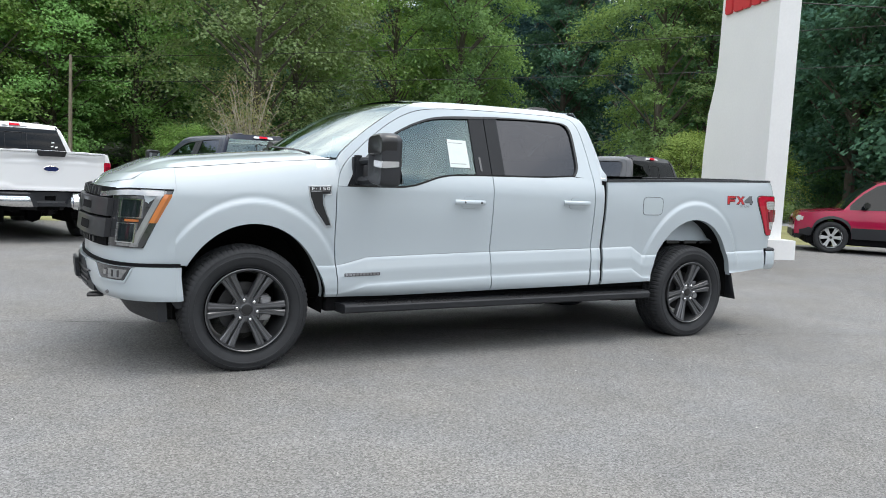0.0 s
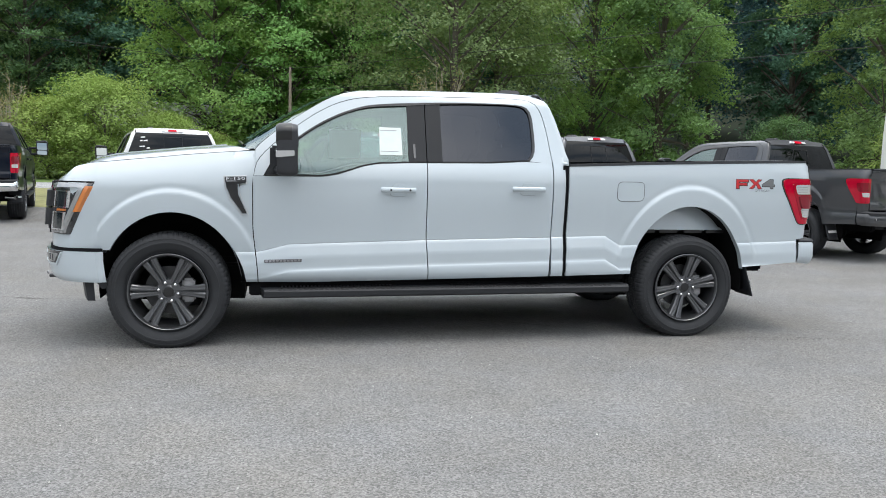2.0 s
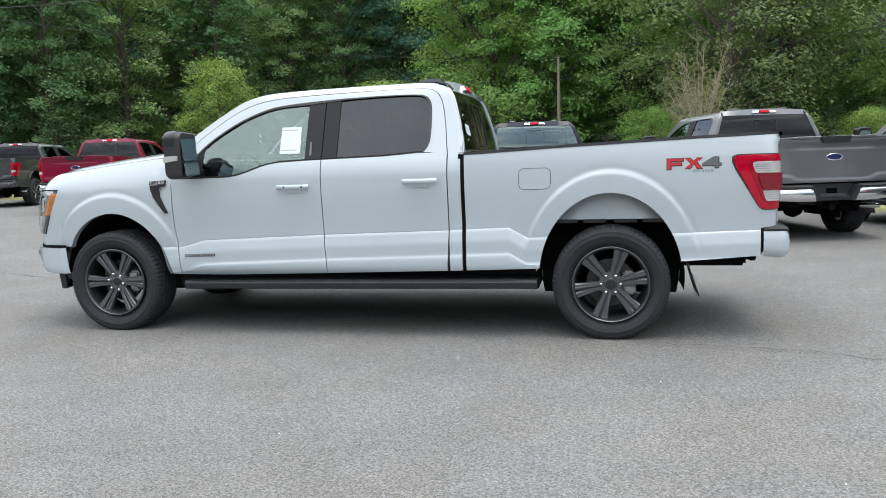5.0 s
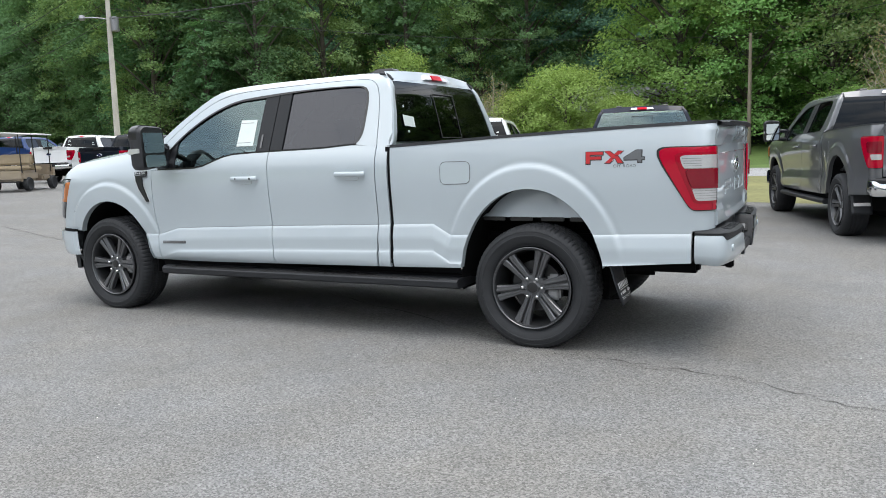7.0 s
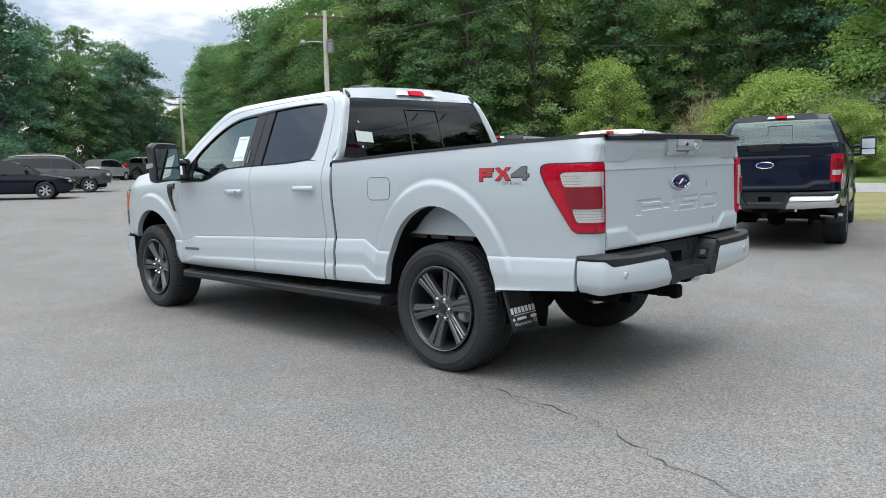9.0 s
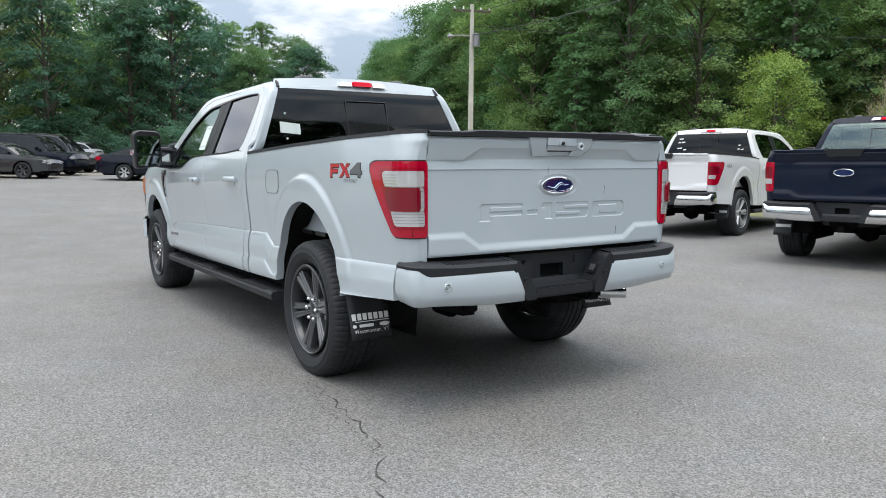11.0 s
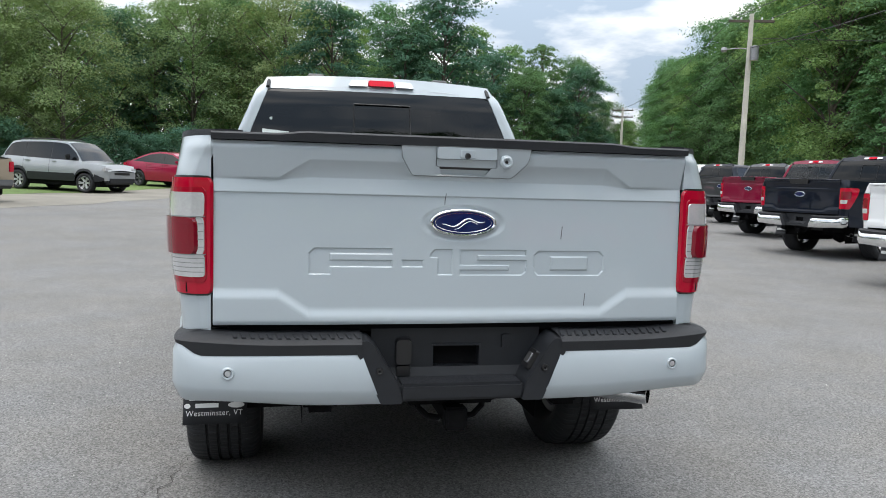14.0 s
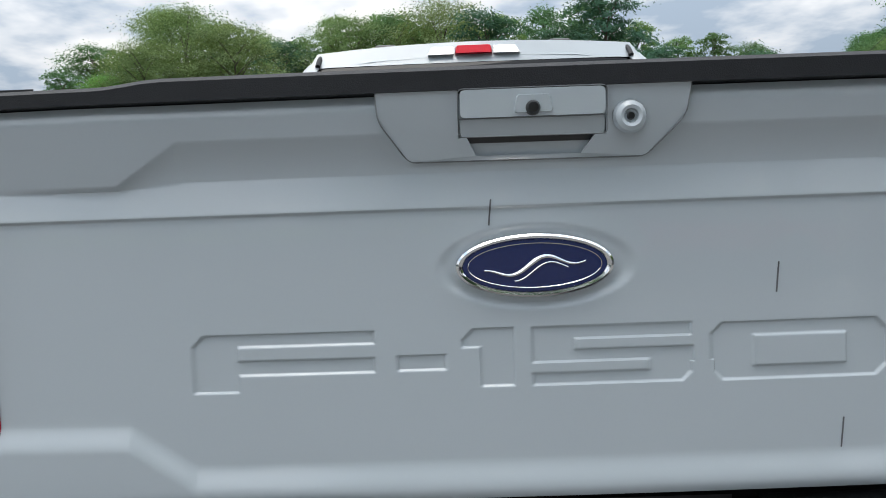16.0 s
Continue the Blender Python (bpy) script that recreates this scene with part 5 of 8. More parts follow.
    # tail lamps wrap round the corners
    for s in (0, 1):
        fl = (lambda q: q) if s == 0 else flipped

        def lens(z0, z1, f0, f1, push, n=14, rows=8):
            """f: 0 at the front edge on the side, 1 at the body's corner, 2 beside the tailgate."""
            depth = push
            radius = min(0.024, (z1 - z0) * 0.2)
            mid_f = (f0 + f1) / 2
            ks = sorted(set([0, 0.008, 0.025, 0.055, 0.945, 0.975, 0.992, 1] + span(0, 1, 7))) if rows > 1 else [0, 1]
            rows = len(ks) - 1

            def at(f, k):
                z = z0 + (z1 - z0) * k
                push = depth
                # rounded corners
                e = min(k, 1 - k) * (z1 - z0)
                cut = radius - math.sqrt(max(0.0, radius ** 2 - (radius - e) ** 2)) if rows > 1 and e < radius else 0.0
                if f < mid_f:
                    f = mid_f - (mid_f - f) * (1 - cut / 0.17 / max(0.2, mid_f - f0))
                else:
                    f = mid_f + (f - mid_f) * (1 - cut / (0.09 if f1 > 1.2 else 0.17) / max(0.2, f1 - mid_f))
                x0 = interp(z, [(0.92, 5.005), (0.95, 4.985), (1.21, 4.835), (1.24, 4.822), (1.30, 4.818)])
                if f <= 1:
                    x = x0 + (5.118 - x0) * (1 - (1 - f) ** 1.5 if f > 0 else 1.5 * f)
                    w = side_w(x, z)
                    t = step(5.02, 5.118, x)
                    return (x + push * t, -(w + push * (1 - 0.4 * t)), z)
                w = side_w(5.118, z)
                return (5.119 + push, -(w + push * 0.6 + (0.823 - w - push * 0.6) * (f - 1)), z)
            g = grid(at, sorted(set(span(f0, f1, n) + ([1.0] if f0 < 1 < f1 else []))), ks)
            # turned back at the rim
            push = depth
            m, q = rows + 1, len(g[0]) // (rows + 1)
            ring = [i * m for i in range(q)] + [(q - 1) * m + j for j in range(1, m)] + [i * m + rows for i in range(q - 2, -1, -1)] + [j for j in range(rows - 1, 0, -1)]
            b0 = len(g[0])
            vs = g[0] + [(g[0][i][0] - push * 0.7, g[0][i][1] + push * 0.9, g[0][i][2]) for i in ring]
            return vs, g[1] + [(ring[i], ring[(i + 1) % len(ring)], b0 + (i + 1) % len(ring), b0 + i) for i in range(len(ring))]

        part("lamp_gasket", fl(lens(0.9185, 1.3035, -0.035, 2.06, 0.004, 26)), TRIM, T)
        lamp = part("tail_lamp", fl(lens(0.925, 1.297, 0.0, 2.0, 0.010, 26)), RED_LENS, T, "red tail lamp with clear bands")
        if hero:
            part("inner_frame", fl(lens(0.962, 1.266, 0.20, 1.76, 0.0122, 26)), RED_MID, lamp)
        for za, zb, fa, fb in ((1.171, 1.250, 0.28, 1.67), (0.980, 1.053, 0.30, 1.67), (1.050, 1.174, 1.24, 1.67)) if hero else ((1.020, 1.085, 0.62, 1.70),):
            part("clear_band", fl(lens(za, zb, fa, fb, 0.0140, 16, 6)), CLEAR_LENS, lamp)
            for k in range(1, 5 if hero and za < 1.1 else 1):
                zl = za + (zb - za) * k / 5
                part("lens_line", fl(lens(zl, zl + 0.0025, fa + 0.03, fb - 0.03, 0.0152, 16, 1)), LAMP_TRIM, lamp)
        if hero:
            for zl in (1.0505, 1.1715):
                part("lamp_line", fl(lens(zl, zl + 0.0035, 0.30, 1.66, 0.0168, 24, 1)), LAMP_TRIM, lamp)
            for k in range(4):
                part("lamp_line", fl(lens(1.186 + k * 0.0145, 1.1885 + k * 0.0145, 0.31, 0.62, 0.0152, 10, 1)), LENS_GREY, lamp)
        part("brake_lens", fl(lens(1.054, 1.170, 0.31, 1.26, 0.023, 22, 6) if hero else lens(1.10, 1.235, 0.42, 1.70, 0.014, 16, 6)), RED_DARK, lamp)
        for z0, z1 in ((1.2985, 1.435), (0.80, 0.9235)):
            part("corner_post", fl(grid(lambda y, z: (5.119 + rear_edge(5.118, z) + 0.003 * (y > 0.5) - 0.03 * (y > 1.5), -(side_w(5.118, z) + (0.822 - side_w(5.118, z)) * min(y, 1)), z), [0, 1, 2], span(z0, z1, 14))), paint, T)
        part("lamp_backing", fl(grid(lambda y, z: (5.115, -(0.90 - 0.08 * y), z), [0, 1], [0.93, 1.29])), DARK, lamp)
    # rear bumper
    cm = CHROME if chrome else paint

    PLAN = along([(0.0, 5.242, 0), (0.40, 5.236, 0), (0.72, 5.222, 0), (0.87, 5.206, 0), (0.935, 5.175, 0), (0.945, 5.10, 0), (0.945, 5.02, 0)], 80)

    def bumper_at(f, inward, z):
        """A point of the bumper's outline; f runs from the middle (0) to its end on the side (1)."""
        g = min(f, 1) * 80
        i = min(int(g), 79)
        p = PLAN[i].lerp(PLAN[i + 1], g - i)
        d = PLAN[i + 1] - PLAN[i]
        nrm = Vector((d.y, -d.x, 0)).normalized()
        if nrm.y > 0 or (abs(nrm.y) < 1e-6 and nrm.x > 0):
            nrm = -nrm
        q = p + nrm * inward
        return (q.y, -q.x, z)

    f_of = lambda y: min(range(81), key=lambda i: abs(PLAN[i].x - y)) / 80

    def wing_at(t, k):
        low_z = 0.567 + 0.020 * step(0.20, 0.70, t) + 0.010 * step(0.85, 1.0, t)
        zz = [0.0, 0.06, 0.26, 0.34, 0.88, 1.0][k]
        f0 = f_of(0.268) + (f_of(0.343) - f_of(0.268)) * zz
        f = f0 + (1 - f0) * t
        top_z = 0.739 + 0.034 * step(0.775, 0.85, f)
        return bumper_at(f, [0.034, 0.020, 0.004, 0.0, 0.003, 0.014][k], low_z + (top_z - low_z) * zz)

    wing = grid(wing_at, span(0, 1, 44), range(6))
    bumper = part("rear_bumper", box(4.95, -0.84, 0.60, 5.045, 0.84, 0.70, 0.015), PLASTIC, T, "rear bumper with black step pads")
    for s in (0, 1):
        fl = (lambda q: q) if s == 0 else flipped
        part("bumper_face", fl(wing), cm, bumper)

        def pad(t, k):
            f0 = f_of(0.335)
            f = f0 + (1 - f0) * t
            up = 0.014 * step(0.55, 0.9, f)
            edge_z = 0.739 + 0.034 * step(0.775, 0.85, f)
            x, y, z = bumper_at(f, [0.19, 0.17, 0.075, 0.022, 0.006, 0.010, 0.03][k], [0.780, 0.800, 0.795, 0.786, 0.772, edge_z, edge_z - 0.01][k] + up * (k < 5))
            if k < 3:
                lim = 5.045
                x, y = max(x, lim if y > -0.83 else x), max(y, -0.915)
                if k < 2:
                    x = max(x, 4.985)
            return (x, y, z)
        part("step_pad", fl(grid(pad, span(0, 1, 34), range(7))), PAD, bumper)
        for i in range(15 if hero else 0):
            f = f_of(0.375) + (f_of(0.765) - f_of(0.375)) * i / 14
            x0, yy, _ = bumper_at(f, 0.074, 0)
            x1 = bumper_at(f, 0.024, 0)[0]
            zz = 0.796 + 0.014 * step(0.55, 0.9, f)
            rib = box(x0, yy, zz - 0.006, x1, yy + 0.014, zz + 0.003, 0.002)
            part("pad_rib", fl(([(x, y + 0.20 * (x - x0), z - 0.17 * (x - x0)) for x, y, z in rib[0]], rib[1])), PLASTIC, bumper)
        if not chrome:
            sx = bumper_at(f_of(0.762), 0.0, 0.69)[0]
            sensor = part("parking_sensor", fl(lathe([(0.0125, -0.004), (0.0135, 0.005), (0.0175, 0.006), (0.0205, 0.003), (0.021, -0.01)], 28, "x", (sx, -0.762, 0.684))), paint, bumper)
            part("sensor_eye", fl(lathe([(0, 0.005), (0.0085, 0.0045), (0.0100, 0.002), (0.0103, -0.006)], 20, "x", (sx, -0.762, 0.684))), ALLOY, sensor)
            part("sensor_gap", fl(lathe([(0.009, -0.001), (0.013, -0.001)], 20, "x", (sx, -0.762, 0.684))), BADGE_GREY, sensor)
        slope = prism(rounded([(-0.362, 0.738), (-0.362, 0.786), (-0.322, 0.790), (-0.296, 0.768), (-0.214, 0.632), (-0.200, 0.566), (-0.276, 0.564), (-0.352, 0.725)], 0.010, 3), 0, 0.121, lambda a, b, h: (5.11 + h - 0.25 * max(0.0, b - 0.745), a, b), 0.008)
        part("step_cheek", fl(slope), PLASTIC, bumper)
    # one moulded wall with an opening for the plate, and the ledge below it
    wy, wz = (-0.30, -0.082, 0.082, 0.30), (0.58, 0.664, 0.738, 0.80)
    wall = grid(lambda y, z: (5.105 + 0.03 * (z < 0.6), y, z), wy, wz)
    hole = [(5.105, y, z) for y, z in ((wy[1], wz[1]), (wy[2], wz[1]), (wy[2], wz[2]), (wy[1], wz[2]))]
    reveal = (hole + [(5.062, y, z) for _, y, z in hole], [(i, (i + 1) % 4, 4 + (i + 1) % 4, 4 + i) for i in range(4)])
    part("step_well", join((wall[0], [f for n, f in enumerate(wall[1]) if n != 4]), reveal), PLASTIC, bumper, smooth=False)
    part("step_ledge", box(5.106, -0.215, 0.575, 5.222, 0.215, 0.634, 0.010), PLASTIC, bumper)
    part("plate_recess", box(5.050, -0.10, 0.65, 5.060, 0.10, 0.75, 0.001), DARK, bumper)
    part("plate_edge", box(5.104, -0.088, 0.738, 5.114, 0.088, 0.744, 0.002), PLASTIC, bumper)
    if hero:
        part("socket_cover", join(prism(rounded([(-0.218, 0.672), (-0.158, 0.672), (-0.158, 0.770), (-0.218, 0.770)], 0.02), 0, 0.028, lambda a, b, h: (5.10 + h, a, b), 0.006), prism(rounded([(-0.214, 0.634), (-0.160, 0.634), (-0.160, 0.674), (-0.214, 0.674)], 0.008), 0, 0.02, lambda a, b, h: (5.10 + h, a, b), 0.004)), TRIM, bumper, "black trailer socket cover")
        part("blank_cover", prism(rounded([(0.160, 0.728), (0.195, 0.728), (0.195, 0.778), (0.160, 0.778)], 0.008), 0, 0.012, lambda a, b, h: (5.10 + h, a, b), 0.003), PLASTIC, bumper)
        for s in (-1, 1):
            part("round_socket", lathe([(0.004, 0.006), (0.008, 0.008), (0.011, 0.007), (0.013, 0.0)], 18, "x", (5.228, s * 0.283, 0.683)), TRIM, bumper)
        # trailer plug set in the slanting cheek of the well
        up = lambda u, v, h: (5.165 + u, 0.254 + 0.52 * v - 0.85 * h, 0.700 + 0.85 * v + 0.52 * h)
        plug = part("trailer_plug", prism(rounded([(-0.034, -0.036), (0.034, -0.036), (0.034, 0.036), (-0.034, 0.036)], 0.008), -0.01, 0.010, up, 0.003), TRIM, bumper)
        part("plug_cover", prism(rounded([(-0.018, -0.020), (0.018, -0.020), (0.018, 0.020), (-0.018, 0.020)], 0.005), 0.009, 0.014, up, 0.002), STEEL, plug)
    part("gate_gap", box(5.02, -0.83, 0.79, 5.10, 0.83, 0.824, 0.004), DARK, T)
    part("hitch_receiver", join(box(4.80, -0.033, 0.449, 5.13, 0.033, 0.515, 0.006), box(5.08, -0.041, 0.441, 5.135, 0.041, 0.523, 0.008), box(4.95, -0.16, 0.51, 5.05, 0.16, 0.57, 0.01),
         *[tube([(5.02, c * 0.125, 0.545), (5.03, c * 0.118, 0.500), (5.035, c * 0.085, 0.468), (5.04, c * 0.040, 0.460)], 0.011, 8) for c in (-1, 1)]), DARK, T, "black hitch receiver")
    part("hitch_opening", box(5.130, -0.027, 0.455, 5.1365, 0.027, 0.509), LINER, T)
    part("exhaust_tip", join(lathe([(0.034, 0.0), (0.040, 0.0), (0.040, 0.24), (0.034, 0.24)], 24, "x", (0, 0, 0), True)), CHROME, T).matrix_basis = pose(4.665, 0.70, 0.452, 0, 0, 49)
    # running boards, flaps, mirrors
    board = []
    sec = [(-0.70, 0.40), (-0.80, 0.425), (-0.97, 0.432), (-1.010, 0.428), (-1.022, 0.412), (-1.018, 0.375), (-0.99, 0.362), (-0.72, 0.368)]
    boards = pair("running_board", (lambda g: (g[0] , g[1] + [tuple(range(8)), tuple(range(len(g[0]) - 8, len(g[0])))]))(join(grid(lambda x, k: (x + (0.05 * step(-0.9, -1.02, sec[k % 8][0]) if x < 0.78 else 0), sec[k % 8][0], sec[k % 8][1] + 0.006 * (x - 2.0)), [0.61, 0.68, 0.78, 1.3, 2.0, 2.7, 3.3, 3.44, 3.47], [0, 1, 2, 3, 4, 5, 6, 7, 8]))), PAD if hero else PLASTIC, "black ribbed running board")
    if hero:
        for s, bd in enumerate(boards):
            fl = (lambda q: q) if s == 0 else flipped
            for x0, x1, nn in ((0.78, 1.58, 30), (2.05, 2.75, 26)):
                ribs = [box(x, -0.995, 0.428 + 0.006 * (x - 2.0), x + 0.014, -0.86, 0.437 + 0.006 * (x - 2.0)) for x in span(x0, x1, nn)]
                part("tread_strip", fl(join(*ribs)), TRIM, bd)
            dashes = [box(x, -1.016, 0.4245 + 0.006 * (x - 2.0), x + 0.022, -1.000, 0.4330 + 0.006 * (x - 2.0)) for x in span(0.76, 3.30, 68)]
            part("tread_inlay", fl(join(*dashes)), DARK_STEEL, bd)
            for x in (0.95, 2.02, 3.1):
                part("board_bracket", fl(tube([(x, -0.70, 0.48), (x, -0.78, 0.42), (x, -0.90, 0.40)], 0.022, 8)), TRIM if x > 1 else STEEL, bd)
    for s in (0, 1):
        fl = (lambda q: q) if s == 0 else flipped
        flap = part("mud_flap", fl((lambda q: q)(grid(lambda k, z: (4.475 + (0.74 - z) * 0.30 + 0.006 * math.sin(z * 9 + k), -0.975 + 0.245 * k, z), span(0, 1, 6), span(0.325, 0.80, 10)))), PLASTIC, T, "black mud flap with white printing")
        flap.modifiers.new("thickness", "SOLIDIFY").thickness = 0.006
        lines = [(0.445, 0.035, 0.02, 0.98), (0.419, 0.004, 0.02, 0.98), (0.397, 0.016, 0.16, 0.56)]
        if hero:
            for zz, hh, a, b in lines:
                n = 7 if hh > 0.03 else 1
                for i in range(n):
                    y0, y1 = a + (b - a) * (i + 0.08) / n, a + (b - a) * (i + (0.82 if n > 1 else 0.98)) / n
                    part("print_bar", fl(grid(lambda k, z: (4.4865 + (0.74 - z) * 0.30 + 0.006 * math.sin(z * 9 + k), -0.975 + 0.245 * k, z), span(y0, y1, 2), [zz - hh / 2, zz + hh / 2])), WHITE_PRINT, flap)
            on_flap = lambda k, z: (4.4868 + (0.74 - z) * 0.30 + 0.006 * math.sin(z * 9 + k), -0.975 + 0.245 * k, z)
            for ky, rx, rz in ((0.07, 0.05, 0.009), (0.83, 0.13, 0.011)):
                part("print_oval", fl(([on_flap(ky + a, 0.397 + b) for a, b in oval(rx, rz, 20)], [tuple(range(20))])), WHITE_PRINT, flap)
            lv, lf = letters_of("Westminster, VT", 0.0285)
            wide = max(a for a, b in lv)
            part("print_letter", fl(([on_flap(0.05 + 0.88 * (a / wide if s == 0 else 1 - a / wide), 0.360 + b) for a, b in lv], lf)), WHITE_PRINT, flap)
        else:
            part("print_bar", fl(grid(lambda k, z: (4.4875 + (0.74 - z) * 0.30 + 0.006 * math.sin(z * 9 + k), -0.975 + 0.245 * k, z), span(0.1, 0.9, 4), [0.43, 0.47])), WHITE_PRINT, flap)
        # mirror: arm pair, cap, housing, glass, signal
        mk = part("door_mirror", fl(join(tube([(0.735, -0.93, 1.40), (0.775, -1.03, 1.415), (0.80, -1.12, 1.415)], 0.028, 8), tube([(0.735, -0.93, 1.28), (0.775, -1.03, 1.275), (0.80, -1.12, 1.285)], 0.032, 8), box(0.70, -0.99, 1.24, 0.775, -0.93, 1.45, 0.015))), PLASTIC, T, "black folding towing mirror")
        prof = [(0.772, 0.52), (0.752, 0.74), (0.752, 0.90), (0.772, 0.98), (0.815, 1.0), (0.855, 1.0), (0.882, 0.97), (0.890, 0.93)]
        housing = []
        for x, sc in prof:
            pts = rounded([(-1.09, 1.265), (-1.335, 1.235), (-1.345, 1.56), (-1.30, 1.595), (-1.10, 1.585)], 0.05, 5)
            cxm, czm = -1.215, 1.415
            housing.append([(x, cxm + (a - cxm) * sc, czm + (b - czm) * sc) for a, b in pts])
        n = len(housing[0])
        vs = [p for r in housing for p in r]
        fs = [(i * n + j, i * n + (j + 1) % n, (i + 1) * n + (j + 1) % n, (i + 1) * n + j) for i in range(len(housing) - 1) for j in range(n)] + [tuple(range(n))]
        part("mirror_shell", fl((vs, fs)), MIRROR_SHELL, mk, angle=40)
        cap_rows = []
        for x, sc in prof[:6]:
            pts = rounded([(-1.343, 1.455), (-1.347, 1.562), (-1.301, 1.599), (-1.097, 1.589), (-1.093, 1.455)], 0.045, 5)
            cap_rows.append([(x - 0.005, -1.215 + (a + 1.215) * (sc + 0.006), 1.415 + (b - 1.415) * (sc + 0.004) if b > 1.47 else b) for a, b in pts])
        q = len(cap_rows[0])
        part("mirror_cap", fl(([p for r in cap_rows for p in r], [(i * q + j, i * q + (j + 1) % q, (i + 1) * q + (j + 1) % q, (i + 1) * q + j) for i in range(5) for j in range(q)] + [tuple(range(q))])), TRIM, mk, "glossy black mirror cap", angle=40)
        last = housing[-1]
        part("mirror_rim", fl(([(p[0] + 0.001, p[1], p[2]) for p in last], [tuple(range(n))])), TRIM, mk)
        for za, zb in ((1.375, 1.565), (1.265, 1.362)):
            part("mirror_glass", fl(prism(rounded([(-1.318, za), (-1.115, za + 0.004), (-1.118, zb), (-1.315, zb)], 0.025, 4), 0.0, 0.003, lambda a, b, h: (0.899 + h - 0.09 * (b - 1.415), a, b))), MIRROR, mk)
        part("mirror_signal", fl(prism(rounded([(-1.340, 1.366), (-1.215, 1.378), (-1.215, 1.418), (-1.340, 1.410)], 0.006), 0, 0.040, lambda a, b, h: (0.786 - h, a, b))), CLEAR_LENS, mk)
        part("mirror_repeater", fl(prism(rounded([(0.752, 1.366), (0.868, 1.378), (0.868, 1.414), (0.752, 1.410)], 0.006), 0, 0.012, lambda a, b, h: (a, -1.336 - h, b))), CLEAR_LENS, mk)

    # badges and small marks on the sides
    for s in (0, 1):
        fl = (lambda q: q) if s == 0 else flipped
        on = lambda a, b, h: (a, -(side_w(a, b) + h), b)
        if s == 0 or hero:
            part("fuel_door", fl(prism(rounded([(3.350, 1.093), (3.575, 1.097), (3.578, 1.245), (3.352, 1.245)], 0.045, 6), 0.0, 0.0022, on)), paint, T) if s == 0 else None
            if s == 0 and hero:
                o = rounded([(3.350, 1.093), (3.575, 1.097), (3.578, 1.245), (3.352, 1.245)], 0.045, 6)
                part("fuel_door_gap", tube([on(a, b, 0.0016) for a, b in o + o[:1]], 0.0026, 4), BADGE_GREY, T)
        if hero:
            vent = part("side_vent", fl(join(prism([(0.392, 1.215), (0.535, 1.222), (0.535, 1.185), (0.478, 1.178), (0.482, 1.10), (0.540, 0.965), (0.512, 0.965), (0.432, 1.075), (0.402, 1.15)], 0.0, 0.012, on, 0.004))), TRIM, T, "black fender vent with badge")
            rim_ = [(0.386, 1.226), (0.541, 1.233), (0.541, 1.176), (0.492, 1.170), (0.496, 1.10), (0.552, 0.957), (0.507, 0.957), (0.424, 1.072), (0.394, 1.15)]
            part("vent_rim", fl(tube([on(a, b, 0.006) for a, b in rim_ + rim_[:1]], 0.0028, 6)), ALLOY, vent)
            part("vent_plate", fl(prism([(0.391, 1.187), (0.537, 1.192), (0.537, 1.228), (0.391, 1.222)], 0.0, 0.014, on, 0.002)), TRIM, vent)
            lv, lf = letters_of("F-150", 0.036)
            wide = max(a for a, b in lv)
            part("plate_letter", fl(([on(0.399 + 0.130 * (a / wide if s == 0 else 1 - a / wide), 1.2005 + b * 0.82 + 0.004 * a / wide, 0.0162) for a, b in lv], lf)), ALLOY, vent)
            part("plate_bar", fl(prism([(0.400, 1.1905), (0.470, 1.193), (0.470, 1.1975), (0.400, 1.195)], 0.012, 0.0152, on)), LAMP_TRIM, vent)
            sc = part("door_script", fl(prism([(0.660, 0.612), (0.925, 0.618), (0.925, 0.640), (0.660, 0.634)], 0.0, 0.004, on)), BADGE_GREY, T, "narrow bright-edged script badge")
            for i in range(10):
                x0, z0 = 0.668 + i * 0.0255, 0.617 + i * 0.0006
                part("script_bar", fl(prism([(x0, z0), (x0 + 0.018, z0), (x0 + 0.018, z0 + 0.014), (x0, z0 + 0.014)], 0.003, 0.006, on)), STEEL, sc)
        if decal:
            k0 = 4.375
            def glyph(x0, polys, material):
                for p in polys:
                    edge = outset([(x0 + a * 0.112 + 0.0015, 1.2105 + b * 0.072 + (x0 - k0) * 0.02) for a, b in p], 0.0046)
                    part("decal_outline", fl(prism(edge, 0.0, 0.0008, on)), TRIM, T)
                    part("decal_letter", fl(prism([(x0 + a * 0.112, 1.212 + b * 0.072 + (x0 - k0) * 0.02) for a, b in p], 0.0, 0.0015, on)), material, T)
            F_ = [[(0, 0), (0.22, 0), (0.22, 0.36), (0.85, 0.36), (0.85, 0.60), (0.22, 0.60), (0.22, 0.76), (0.95, 0.76), (0.95, 1), (0, 1)]]
            X_ = [[(0, 0), (0.28, 0), (1.0, 1), (0.72, 1)], [(0, 1), (0.28, 1), (0.62, 0.55), (0.46, 0.36)], [(0.55, 0.47), (0.70, 0.62), (1.0, 0), (0.72, 0)]]
            V_ = [[(0.72, 0), (0.92, 0), (0.92, 0.22), (1.05, 0.22), (1.05, 0.42), (0.92, 0.42), (0.92, 1), (0.62, 1), (0.0, 0.42), (0.0, 0.22), (0.72, 0.22)]]
            glyph(k0, F_, DECAL_RED)
            glyph(k0 + 0.118, X_[:1], DECAL_RED)
            glyph(k0 + 0.118, X_[1:], DECAL_RED)
            glyph(k0 + 0.236, V_, DECAL_GREY)
